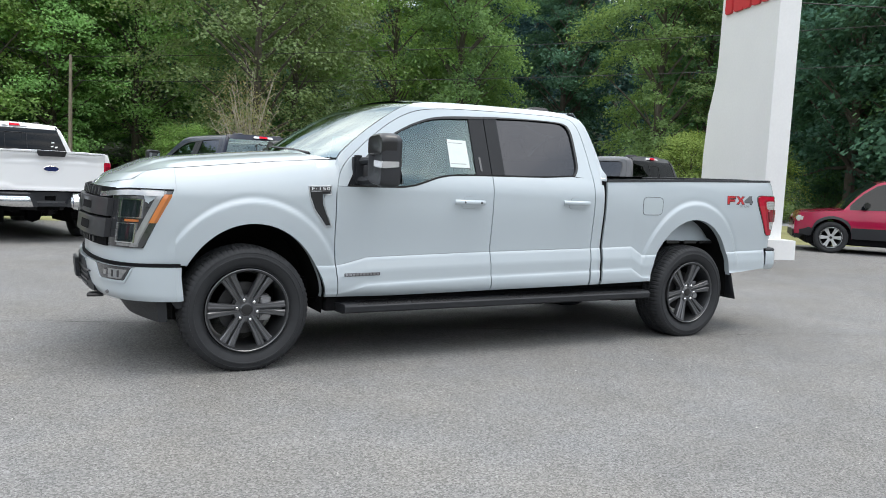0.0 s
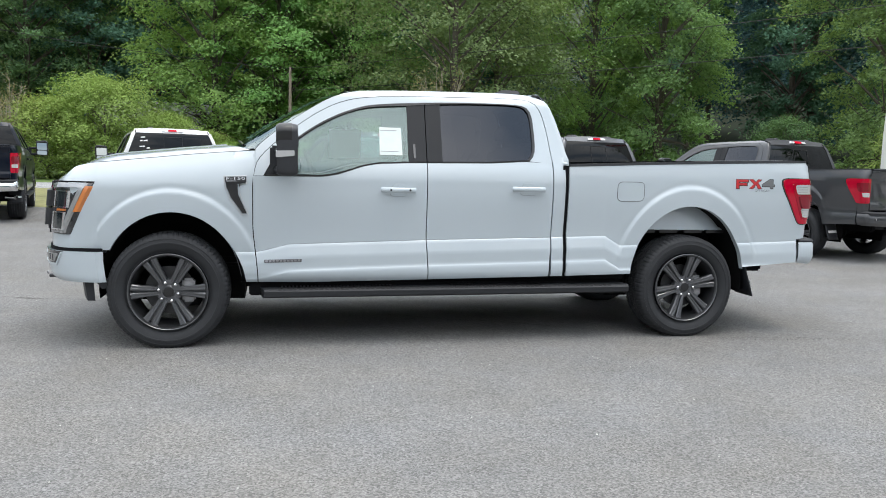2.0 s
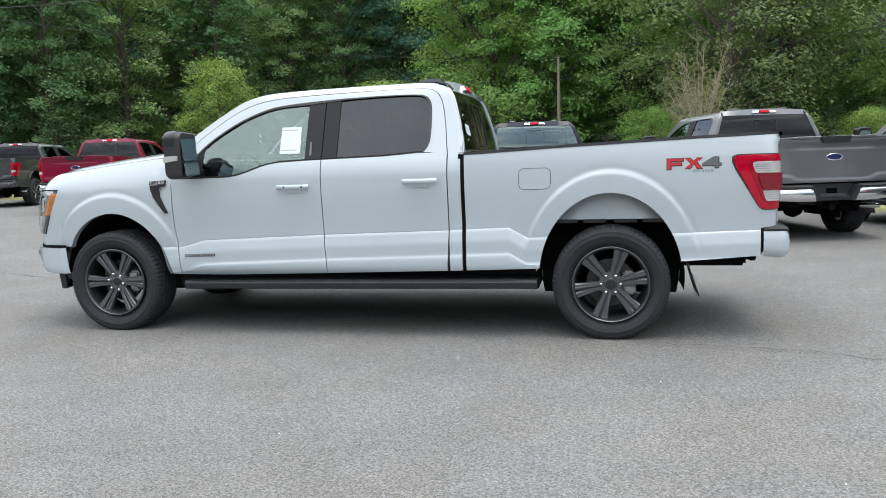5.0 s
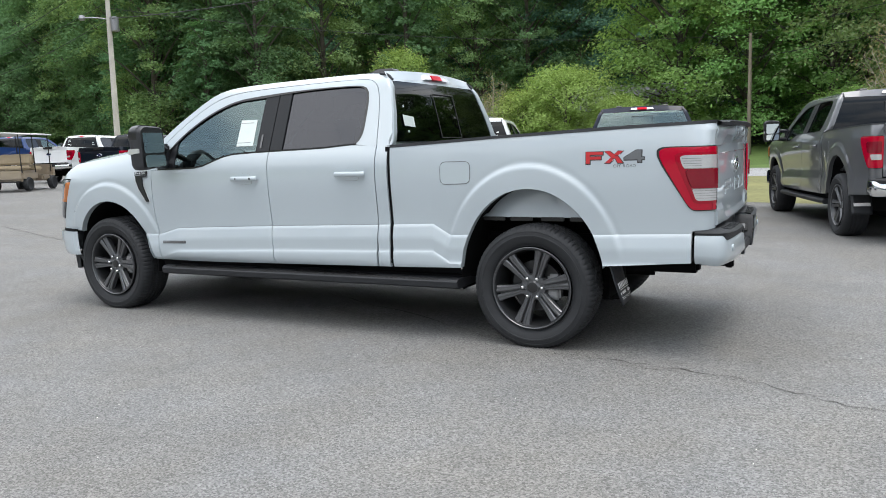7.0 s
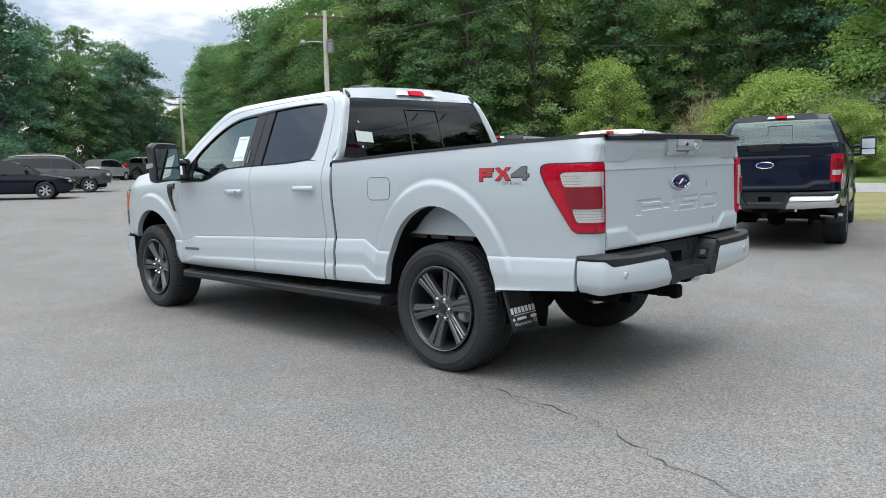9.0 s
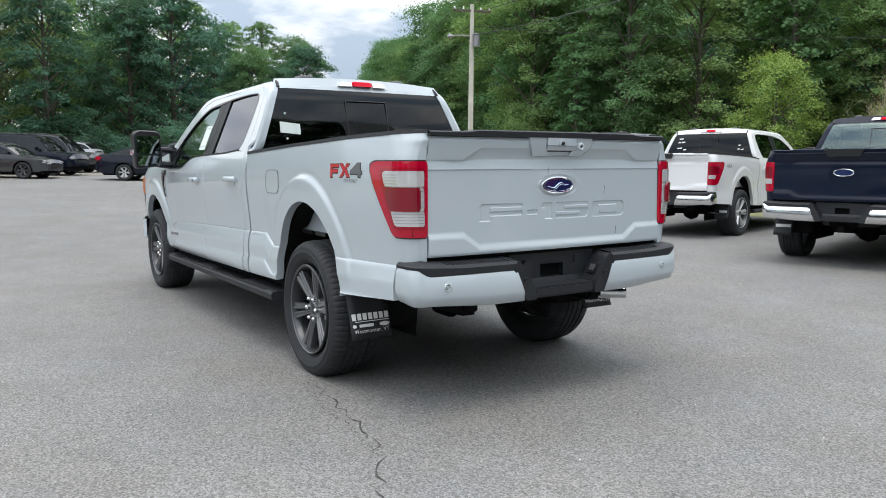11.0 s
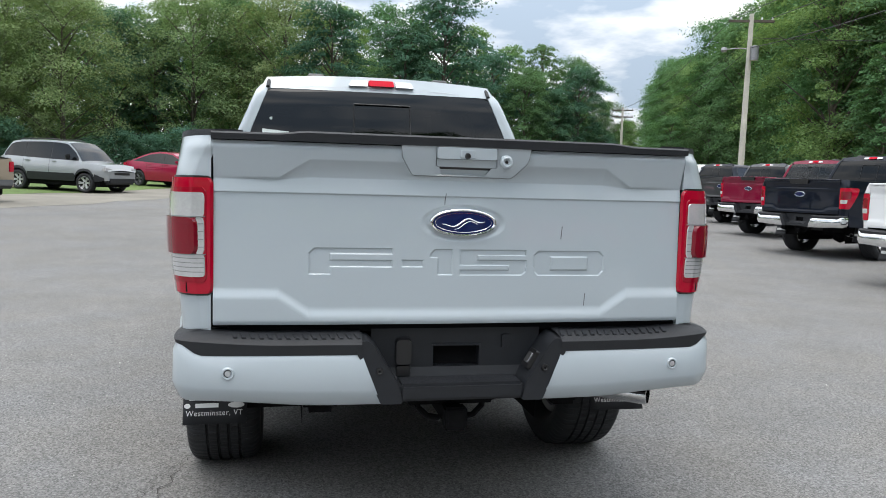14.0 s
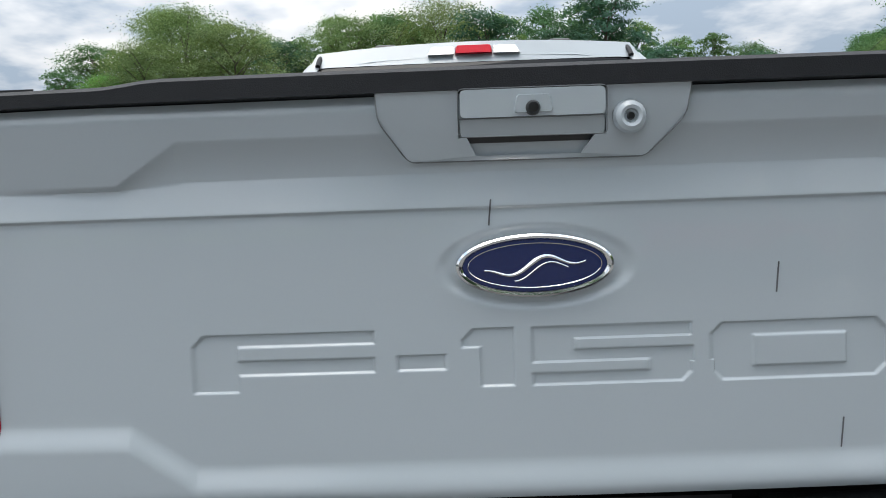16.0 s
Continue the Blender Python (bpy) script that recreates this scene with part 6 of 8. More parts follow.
            if s == 0:
                # the small line of writing under the large one
                lv, lf = letters_of("OFF ROAD", 0.026)
                part("decal_letter", ([on(4.545 + a, 1.187 + b, 0.0015) for a, b in lv], lf), BADGE_GREY, T)
        if side_text:
            lv, lf = letters_of(side_text, 0.105)
            part("decal_letter", ([(4.47 + a if s == 0 else 4.72 - a, (side_w(4.47 + a if s == 0 else 4.72 - a, 1.2 + b) + 0.004) * (-1 if s == 0 else 1), 1.20 + b) for a, b in lv], lf), TRIM, T)
    # wheels
    n = 72 if hero else 24
    for x, s in ((0.0, -1), (0.0, 1), (WHEELBASE, -1), (WHEELBASE, 1)):
        wheel(T, (x, s * 0.955, 0.4035), s, rim_mat, n, "wheel", hero, roll=-12 if hero and x > 1 else 0.0)
    # inside
    for y in (-0.42, 0.42):
        part("front_seat", seat_shape(1.25, y, 0.54), SEAT, T)
    part("rear_bench", join(seat_shape(2.12, 0.0, 1.35, 0.55, False), moved(box(-0.04, -0.12, 0, 0.04, 0.12, 0.17, 0.03), pose(2.80, -0.42, 1.55)), moved(box(-0.04, -0.12, 0, 0.04, 0.12, 0.17, 0.03), pose(2.80, 0.42, 1.55))), SEAT, T)
    part("dashboard", join(box(0.42, -0.80, 1.05, 0.86, 0.80, 1.30, 0.06), box(0.30, -0.82, 1.20, 0.70, 0.82, 1.36, 0.04)), SEAT, T)
    part("steering_wheel", moved(join(lathe([(0.175 + 0.014 * math.cos(a), 0.014 * math.sin(a)) for a in span(0, 2 * math.pi, 8)], 30, "x"), box(-0.01, -0.17, -0.03, 0.02, 0.17, 0.03, 0.008), box(-0.03, -0.06, -0.06, 0.02, 0.06, 0.06, 0.015)), pose(1.02, -0.40, 1.27, 0, -22, 0)), SEAT, T)
    if hero:
        st = part("window_sticker", prism([(1.490, 1.405), (1.660, 1.405), (1.655, 1.610), (1.492, 1.612)], 0.0, 0.001, lambda a, b, h: (a, -(side_w(a, b) - 0.012 + h), b)), PAPER, T, "white paper price sheet behind the window")
        part("sticker_print", join(*[prism([(1.50, z), (1.50 + w, z), (1.50 + w, z + 0.006), (1.50, z + 0.004)], 0, 0.0015, lambda a, b, h: (a, -(side_w(a, b) - 0.0108 + h), b)) for z, w in ((1.585, 0.12), (1.43, 0.13))]), PRINT_GREY, st)
        part("window_sticker", prism([(1.215, 1.385), (1.515, 1.385), (1.515, 1.655), (1.215, 1.650)], 0.0, 0.001, lambda a, b, h: (a, side_w(a, b) - 0.02 - h, b)), PAPER, T, "white paper sheet in the far window")
        for zz in (1.470, 1.655):
            part("window_dot", lathe([(0.0, 0.003), (0.008, 0.003), (0.009, 0.0)], 12, "x", (back_x(zz) + 0.026, -0.672, zz)), PAPER, T)
        part("window_tag", prism([(-0.722, 1.512), (-0.565, 1.500), (-0.565, 1.578), (-0.722, 1.592)], 0, 0.0015, lambda a, b, h: (back_x(b) + 0.030 + h, a, b)), PAPER, T, "small white tag inside the rear window")
    if side_text:
        marks = [prism([(y0, z0), (y0 + w, z0 + 0.006), (y0 + w, z0 + 0.030), (y0, z0 + 0.022)], 0, 0.002, lambda a, b, h: (back_x(b) + 0.034 + h, a, b)) for y0, z0, w in ((-0.60, 1.74, 0.08), (-0.62, 1.67, 0.05), (-0.55, 1.675, 0.07), (-0.63, 1.56, 0.10), (-0.50, 1.53, 0.06), (0.58, 1.60, 0.05), (0.57, 1.53, 0.04), (0.63, 1.52, 0.05))]
        for mk_ in marks:
            part("window_writing", mk_, WHITE_PRINT, rear_window)
    if not long_bed:
        s = 0.305
        seen = set()
        for o in T.children_recursive:
            if o.type != "MESH":
                continue
            if o.parent and o.parent.type == "EMPTY" and o.parent is not T:
                if o.parent.name not in seen:
                    seen.add(o.parent.name)
                    if o.parent.location.x > 2:
                        o.parent.location.x -= s
                continue
            for v in o.data.vertices:
                v.co.x -= s * step(2.96, 3.46, v.co.x) if o.name.split(".")[0] != "exhaust_tip" else 0.0
            if o.name.split(".")[0] == "exhaust_tip":
                o.location.x -= s
    return T


# ---- the ground ----
ROW = Vector((0.961, -0.276))   # along the row of parked trucks
OUT = Vector((0.276, 0.961))    # from the lot towards the road and the hill


def gz(x, y):
    """Height of the ground: the lot rises gently ahead of the truck, a wooded hill stands beyond the road."""
    n = x * OUT.x + y * OUT.y
    u = x * ROW.x + y * ROW.y
    a = max(0.0, -x - 2.0)
    a = a if a < 40 else 40 + (a - 40) * 0.3
    z = max(0.0, 0.028 * a - 0.011 * max(-25.0, min(30.0, y)) * step(2, 16, a)) * (1 - step(90, 240, abs(u)))
    if n > 37:
        hill = 0.09 * min(25.0, n - 37) + 0.30 * max(0.0, n - 62)
        z += min(60.0, hill) * step(-260, -90, u)
    return z


def lot(u, n):
    return (u * ROW.x + n * OUT.x, u * ROW.y + n * OUT.y)


def sheet(name, us, ns, material, lift, label, wobble=None):
    def at(u, n):
        if wobble:
            u, n = wobble(u, n)
        x, y = lot(u, n)
        return (x, y, gz(x, y) + (lift(u, n) if callable(lift) else lift))
    me = data_of(name, *grid(at, us, ns), smooth=True, angle=180, weld=False)
    me.materials.append(material)
    return tagged(new(name, me), label, kind="structure")


far = [-1500, -700, -400, -300, -250, -200] + span(-160, 120, 56) + [160, 200, 300, 500, 900, 1500]
ground = sheet("ground", far, [-1500, -700, -300, -150, -100, -60, -40, -20, 0, 8, 11, 12.1, 16, 24, 30, 36, 40, 44, 48, 56, 64, 76, 90, 110, 130, 150, 170, 190, 230, 300, 500, 900, 1500], GRASS, lambda u, n: -0.6 if n < 12 and -70 <= n and abs(u) < 68 else -0.03, "mown green and yellow grass running up to the woods")
sheet("forest_floor", far[5:-4], [46, 48, 56, 64, 76, 90, 110, 130, 150, 170, 190, 230, 300], FOREST_FLOOR, 0.01, "very dark green ground under the trees on the hill")
pavement = sheet("pavement", span(-75, 70, 145), span(-70, -14, 28) + span(-12, 12.2, 24), ASPHALT, 0.0, "worn grey asphalt of the sales lot",
                 lambda u, n: (u, n + (0.12 * math.sin(u * 0.7) + 0.06 * math.sin(u * 2.3) if n > 12 else 0)))


def verge(name, edge, depth, material, lift, label):
    """A strip beyond the far edge of the lot: points of the edge, and how far it reaches."""
    pts = along([(x, y, 0) for x, y in edge], 60)
    def at(i, k):
        p = pts[i]
        d = pts[min(i + 1, 60)] - pts[max(i - 1, 0)]
        s = Vector((-0.67, -0.74, 0))
        q = p + s * depth * k + Vector((0.15 * math.sin(i * 1.7), 0.15 * math.sin(i * 2.9), 0)) * (k < 0.01)
        return (q.x, q.y, gz(q.x, q.y) + lift)
    me = data_of(name, *grid(at, range(61), span(0, 1, 8 if depth < 20 else 30)), smooth=True, angle=180, weld=False)
    me.materials.append(material)
    return tagged(new(name, me), label, kind="structure")


EDGE = [(-2.0, -30.0), (-8.0, -12.0), (-12.6, -7.0), (-18.0, -4.2), (-25.0, -2.0), (-29.0, 2.0), (-34.0, 7.0), (-44, 14), (-62, 24)]
verge("gravel_strip", EDGE, 9.0, GRAVEL, 0.006, "pale gravel strip beside the lot")
verge("grass_strip", [(x - 5.0, y - 1.5) for x, y in EDGE], 60.0, GRASS, 0.014, "rough grass in front of the wood")
sheet("dry_grass", span(-75, 130, 100), [11.9, 14, 17, 20, 22.3], DRY_GRASS, 0.004, "thin yellowish grass between the lot and the road")
road = sheet("road", span(-260, 160, 140), [22.4, 25.7, 29.0], ROAD, 0.0, "pale two-lane road beyond the grass")

# cracks in the asphalt
def crack(points, width, seed):
    rnd = random.Random(seed)
    pts = along([(x, y, 0) for x, y in points], 70)
    vs = []
    for i, p in enumerate(pts):
        d = pts[min(i + 1, 70)] - pts[max(i - 1, 0)]
        s = Vector((-d.y, d.x, 0)).normalized()
        c = p + s * rnd.uniform(-0.035, 0.035)
        w = width * (0.08 + rnd.uniform(0.0, 1.1) ** 1.6) * min(1, i / 4 + 0.2, (70 - i) / 4 + 0.2)
        for q in (-w, w):
            e = c + s * q
            vs.append((e.x, e.y, gz(e.x, e.y) + 0.004))
    return vs, [(2 * i, 2 * i + 1, 2 * i + 3, 2 * i + 2) for i in range(70)]


for i, (pts, w) in enumerate((([(4.02, -1.02), (4.75, -1.13), (5.3, -1.18), (5.85, -1.48), (6.33, -1.62), (7.2, -1.95), (8.6, -2.3)], 0.0045),
                              ([(4.05, -1.0), (4.45, -1.17), (4.75, -1.2), (5.4, -1.22)], 0.0035),
                              ([(-12.0, 4.3), (-9.0, 3.4), (-5.0, 2.2), (-2.6, 1.45), (-1.4, 1.15), (-0.6, 0.88), (0.4, 0.55), (1.6, 0.2), (4.0, -1.0)], 0.008),
                              ([(-19.5, 7.2), (-16, 6.3), (-13.8, 5.6), (-12.0, 4.5)], 0.010))):
    me = data_of("crack", *crack(pts, w, i), smooth=False)
    me.materials.append(CRACK)
    tagged(new("crack", me), "thin dark crack in the asphalt", "crack", kind="structure")

# loose grit on the asphalt
grit_rnd = random.Random(11)
gv, gf = [], []
for i in range(1500):
    x, y = grit_rnd.uniform(-7, 12), grit_rnd.choice((grit_rnd.uniform(-7, -1.2), grit_rnd.uniform(-7, -1.2), grit_rnd.uniform(-2.5, 5)))
    if -1 < x < 5.2 and abs(y) < 1.1:
        continue
    r = 0.002 + 0.0045 * grit_rnd.random() ** 3
    z = gz(x, y)
    k = len(gv)
    for a in range(4):
        t = a * 1.57 + grit_rnd.uniform(-0.4, 0.4)
        gv.append((x + r * math.cos(t), y + r * math.sin(t), z + r * 0.25))
    gv += [(x + r * 0.2, y, z + r * 1.1), (x, y, z - 0.001)]
    gf += [(k + a, k + (a + 1) % 4, k + 4) for a in range(4)] + [(k + (a + 1) % 4, k + a, k + 5) for a in range(4)]
me = data_of("grit", gv, gf, smooth=False, weld=False)
me.materials.append(mat("grit_stone", (0.42, 0.41, 0.38), 0.9, 0, 0, 0.3, 20, 90, island=True))
tagged(new("grit", me), "loose pale grit scattered over the asphalt", "grit", kind="stuff")

# ---- the truck on show ----
pickup(Matrix.Identity(4), PAINT, "pale grey crew-cab pickup with dark wheels on the lot", hero=True, decal=True)


# ---- the row of parked trucks ----
def truck_pose(axle, yaw, long_bed):
    """A truck by the middle of its rear axle; yaw: how far its nose points left of straight out."""
    wb = WHEELBASE - (0 if long_bed else 0.305)
    a = radians(yaw)
    front = Vector(axle) + Vector((-math.sin(a), math.cos(a))) * wb
    zr, zf = gz(*axle), gz(front.x, front.y)
    return pose(front.x, front.y, zf, 0, 0, yaw - 90) @ pose(0, 0, 0, 0, math.degrees(math.atan2(zf - zr, wb)), 0)


def parked(axle, yaw, paint, label, **k):
    k["long_bed"] = k.get("long_bed", False)
    return pickup(truck_pose(axle, yaw, k["long_bed"]), paint, label, group="trucks parked in a row", **k)


red_truck = parked((-9.4, 11.62), 14, PAINT_RED, "deep red heavy pickup with chrome bumper parked in the row", chrome=True, rim_mat=ALLOY, long_bed=True, rear_glass=GLASS_MID)
black_truck = parked((-5.28, 9.98), 14, PAINT_BLACK, "blue-black pickup with chrome bumper beside a white one", chrome=True, rim_mat=ALLOY)
white_truck = parked((-1.18, 8.80), 15, PAINT_WHITE, "white pickup with chrome bumper parked in the row", side_text="4X4", chrome=True, rim_mat=ALLOY)
parked((2.85, 7.4), 15, PAINT_NAVY, "dark navy pickup with chrome bumper parked in the row", chrome=True, rim_mat=ALLOY, rear_glass=GLASS_CLEAR)
parked((6.70, 6.05), 16, PAINT_GREY, "dark grey pickup with chrome bumper parked in the row", chrome=True, rim_mat=RIM_DARK)
grey_truck = parked((9.95, 4.75), 15, PAINT_DARK, "dark grey pickup with black bumper beside the sign pillar", rim_mat=RIM_DARK)
parked((-29.6, 17.0), 14, PAINT_BLUE, "bright blue pickup far down the row", chrome=True, rim_mat=ALLOY)
for source, spot, label in ((grey_truck, (-14.2, 13.8), "dark grey pickup past the red one"), (white_truck, (-22.6, 15.6), "white pickup behind the golf cart"),
                            (black_truck, (-33.0, 18.0), "black pickup far down the row"), (white_truck, (-36.6, 19.2), "white pickup far down the row"),
                            (white_truck, (-40.4, 20.2), "white pickup at the far end of the row"), (black_truck, (-18.4, 14.6), "black pickup beyond the grey one"),
                            (grey_truck, (-57.0, 23.5), "dark pickup at the far end of the lot"), (red_truck, (-60.5, 25.6), "red pickup at the far end of the lot")):
    tagged(copy_thing(source, truck_pose(spot, 14, source is red_truck)), label)


# ---- trees ----
def leaf_mesh(name, centres, normals, sizes, material, rnd):
    """Many small bent leaves, each turned its own way."""
    n = len(centres)
    c, nn, s = np.array(centres), np.array(normals), np.array(sizes)[:, None]
    nn = nn / np.maximum(1e-6, np.linalg.norm(nn, axis=1))[:, None]
    r = rnd.normal(size=(n, 3))
    t = np.cross(nn, r)
    t /= np.maximum(1e-6, np.linalg.norm(t, axis=1))[:, None]
    b = np.cross(nn, t)
    v = np.stack([c + t * s * 0.75, c - t * s * 0.4 + b * s * 0.6, c - t * s * 0.4 - b * s * 0.6], axis=1).reshape(-1, 3)
    idx = np.arange(n * 3).reshape(n, 3)
    me = bpy.data.meshes.new(name)
    me.from_pydata(v.tolist(), [], idx.tolist())
    me.materials.append(material)
    return me


def broadleaf(seed, height, width, clumps, leaves, size, material, low=0.25, lean=0.0, slim=1.0, flat=0.66, bark_show=1.0):
    """Trunk and crown meshes of one tree: limbs that carry flat boughs of leaves, with dark gaps between them."""
    rnd = np.random.RandomState(seed)
    trunk_top = Vector((lean, 0, height * 0.78))
    limbs = [tube(along([(0, 0, -0.3), (lean * 0.3, rnd.uniform(-.1, .1), height * 0.35), tuple(trunk_top)], 8), height * 0.020 * bark_show, 8, height * 0.005)]
    cs, ns, ss = [], [], []
    for i in range(clumps):
        f = (i + rnd.uniform(0, 1)) / clumps
        f = f ** 0.9
        z = height * (low + (0.97 - low) * f)
        prof = math.sin(math.pi * (0.14 + 0.79 * f)) ** 0.55 * rnd.uniform(0.70, 1.12)
        r = width / 2 * prof * math.sqrt(rnd.uniform(0.30, 1))
        a = i * 2.39996 + rnd.uniform(-0.5, 0.5)
        cr = width * (0.070 + 0.115 * rnd.uniform(0, 1) ** 1.5) * slim
        m = max(8, int(leaves / clumps * (cr / (width * 0.105 * slim)) ** 1.8))
        d = rnd.normal(size=(m, 3))
        d /= np.linalg.norm(d, axis=1)[:, None]
        d[:, 2] = np.where(d[:, 2] < -0.25, -d[:, 2], d[:, 2])
        rad = rnd.uniform(0.1, 1.0, size=(m, 1)) ** 0.5 * rnd.choice([0.85, 1.0, 1.12, 1.4], size=(m, 1))
        q = d * rad * cr * np.array([1.45, 1.05, flat])
        q[:, 2] -= 0.16 * q[:, 0] + rnd.normal(size=m) * cr * 0.05
        ca, sa_ = math.cos(a), math.sin(a)
        p = np.array([ca * r + lean * f, sa_ * r, z])
        cs.append(np.stack([p[0] + q[:, 0] * ca - q[:, 1] * sa_, p[1] + q[:, 0] * sa_ + q[:, 1] * ca, p[2] + q[:, 2]], 1))
        nrm = np.array([ca * 0.35, sa_ * 0.35, 0.8]) + d * 0.35 + rnd.normal(size=(m, 3)) * 0.38
        ns.append(nrm)
        ss.append(size * rnd.uniform(0.55, 1.35, size=m))
        if i % (2 if clumps < 100 else 4) == 0:
            base = Vector((lean * 0.5 * f, 0, max(height * 0.15, z - r * 0.6 - height * 0.05)))
            limbs.append(tube([tuple(base), tuple(base.lerp(Vector(p), 0.5) + Vector((0, 0, 0.15))), tuple(p)], height * 0.006, 5, height * 0.0015))
    t = data_of("trunk", *join(*limbs))
    t.materials.append(BARK)
    crown = leaf_mesh("crown", np.concatenate(cs), np.concatenate(ns), np.concatenate(ss), material, rnd)
    return t, crown


def conifer(seed, height, width, tiers, leaves, size, material):
    rnd = np.random.RandomState(seed)
    t = data_of("trunk", *tube([(0, 0, -0.3), (0, 0, height)], height * 0.014, 8, 0.02))
    t.materials.append(BARK)
    cs, ns, ss = [], [], []
    for i in range(tiers):
        f = i / tiers
        z = height * (0.14 + 0.86 * f)
        reach = width / 2 * (1 - f) ** 0.85 + 0.15
        boughs = max(5, int(9 * (1 - f * 0.5)))
        a0 = rnd.uniform(0, 6.28)
        for k in range(boughs):
            a = a0 + 2 * math.pi * k / boughs + rnd.uniform(-.25, .25)
            L = reach * rnd.uniform(0.7, 1.15)
            m = max(6, int(leaves / tiers / boughs))
            s = np.sqrt(rnd.uniform(0.02, 1, size=m))
            side = rnd.normal(size=m) * 0.16 * L
            x = math.cos(a) * s * L - math.sin(a) * side
            y = math.sin(a) * s * L + math.cos(a) * side
            zz = z - 0.28 * L * s ** 1.6 + rnd.normal(size=m) * 0.07 * L
            cs.append(np.stack([x, y, zz], 1))
            ns.append(np.stack([np.full(m, math.cos(a) * 0.4), np.full(m, math.sin(a) * 0.4), np.ones(m)], 1) + rnd.normal(size=(m, 3)) * 0.4)
            ss.append(size * rnd.uniform(0.6, 1.3, size=m))
    return t, leaf_mesh("crown", np.concatenate(cs), np.concatenate(ns), np.concatenate(ss), material, rnd)


def bare_tree():
    """Many thin upright stems, grey and half bare, with a few dry leaves."""
    rnd = np.random.RandomState(31)
    stems, cs, ns, ss = [], [], [], []
    for i in range(44):
        a, reach, h = rnd.uniform(0, 6.28), rnd.uniform(0.2, 2.0), rnd.uniform(3.4, 6.6)
        h -= reach * 0.7
        tip = Vector((math.cos(a) * reach, math.sin(a) * reach, h))
        mid = Vector((math.cos(a) * reach * 0.35, math.sin(a) * reach * 0.35, h * 0.55))
        stems.append(tube(along([(math.cos(a) * 0.15, math.sin(a) * 0.15, -0.2), tuple(mid), tuple(tip)], 6), 0.030, 5, 0.007))
        for k in range(6):
            f = rnd.uniform(0.45, 1.0)
            b = mid.lerp(tip, (f - 0.4) / 0.6)
            e = b + Vector((rnd.normal() * 0.35, rnd.normal() * 0.35, rnd.uniform(0.2, 0.7)))
            stems.append(tube([tuple(b), tuple(e)], 0.010, 4, 0.004))
            n = rnd.randint(2, 16)
            cs.append(np.array(e) + rnd.normal(size=(n, 3)) * 0.22)
            ns.append(rnd.normal(size=(n, 3)) + np.array([0, 0, 0.6]))
            ss.append(rnd.uniform(0.04, 0.08, size=n))
    t = data_of("trunk", *join(*stems))
    t.materials.append(DRY_STEM)
    return t, leaf_mesh("crown", np.concatenate(cs), np.concatenate(ns), np.concatenate(ss), LEAF_DRY, rnd)


def tree_kind(name, label, category, meshes):
    """The first of a kind, kept far under no one's feet until it is set in its place by plant()."""
    return (name, label, category, meshes)


def plant(kind, x, y, scale=1.0, turn=0.0, group="", stretch=1.0):
    name, label, category, (t, c) = kind
    ob = new(name)
    ob.empty_display_size = 0.3
    ob.matrix_world = Matrix.LocRotScale((x, y, gz(x, y) - 0.03), Euler((0, 0, turn)), (scale, scale, scale * stretch))
    tagged(ob, label, category, group)
    for nm, me in (("trunk", t), ("crown", c)):
        if me:
            p = new(nm, me)
            p.parent = ob
    return ob


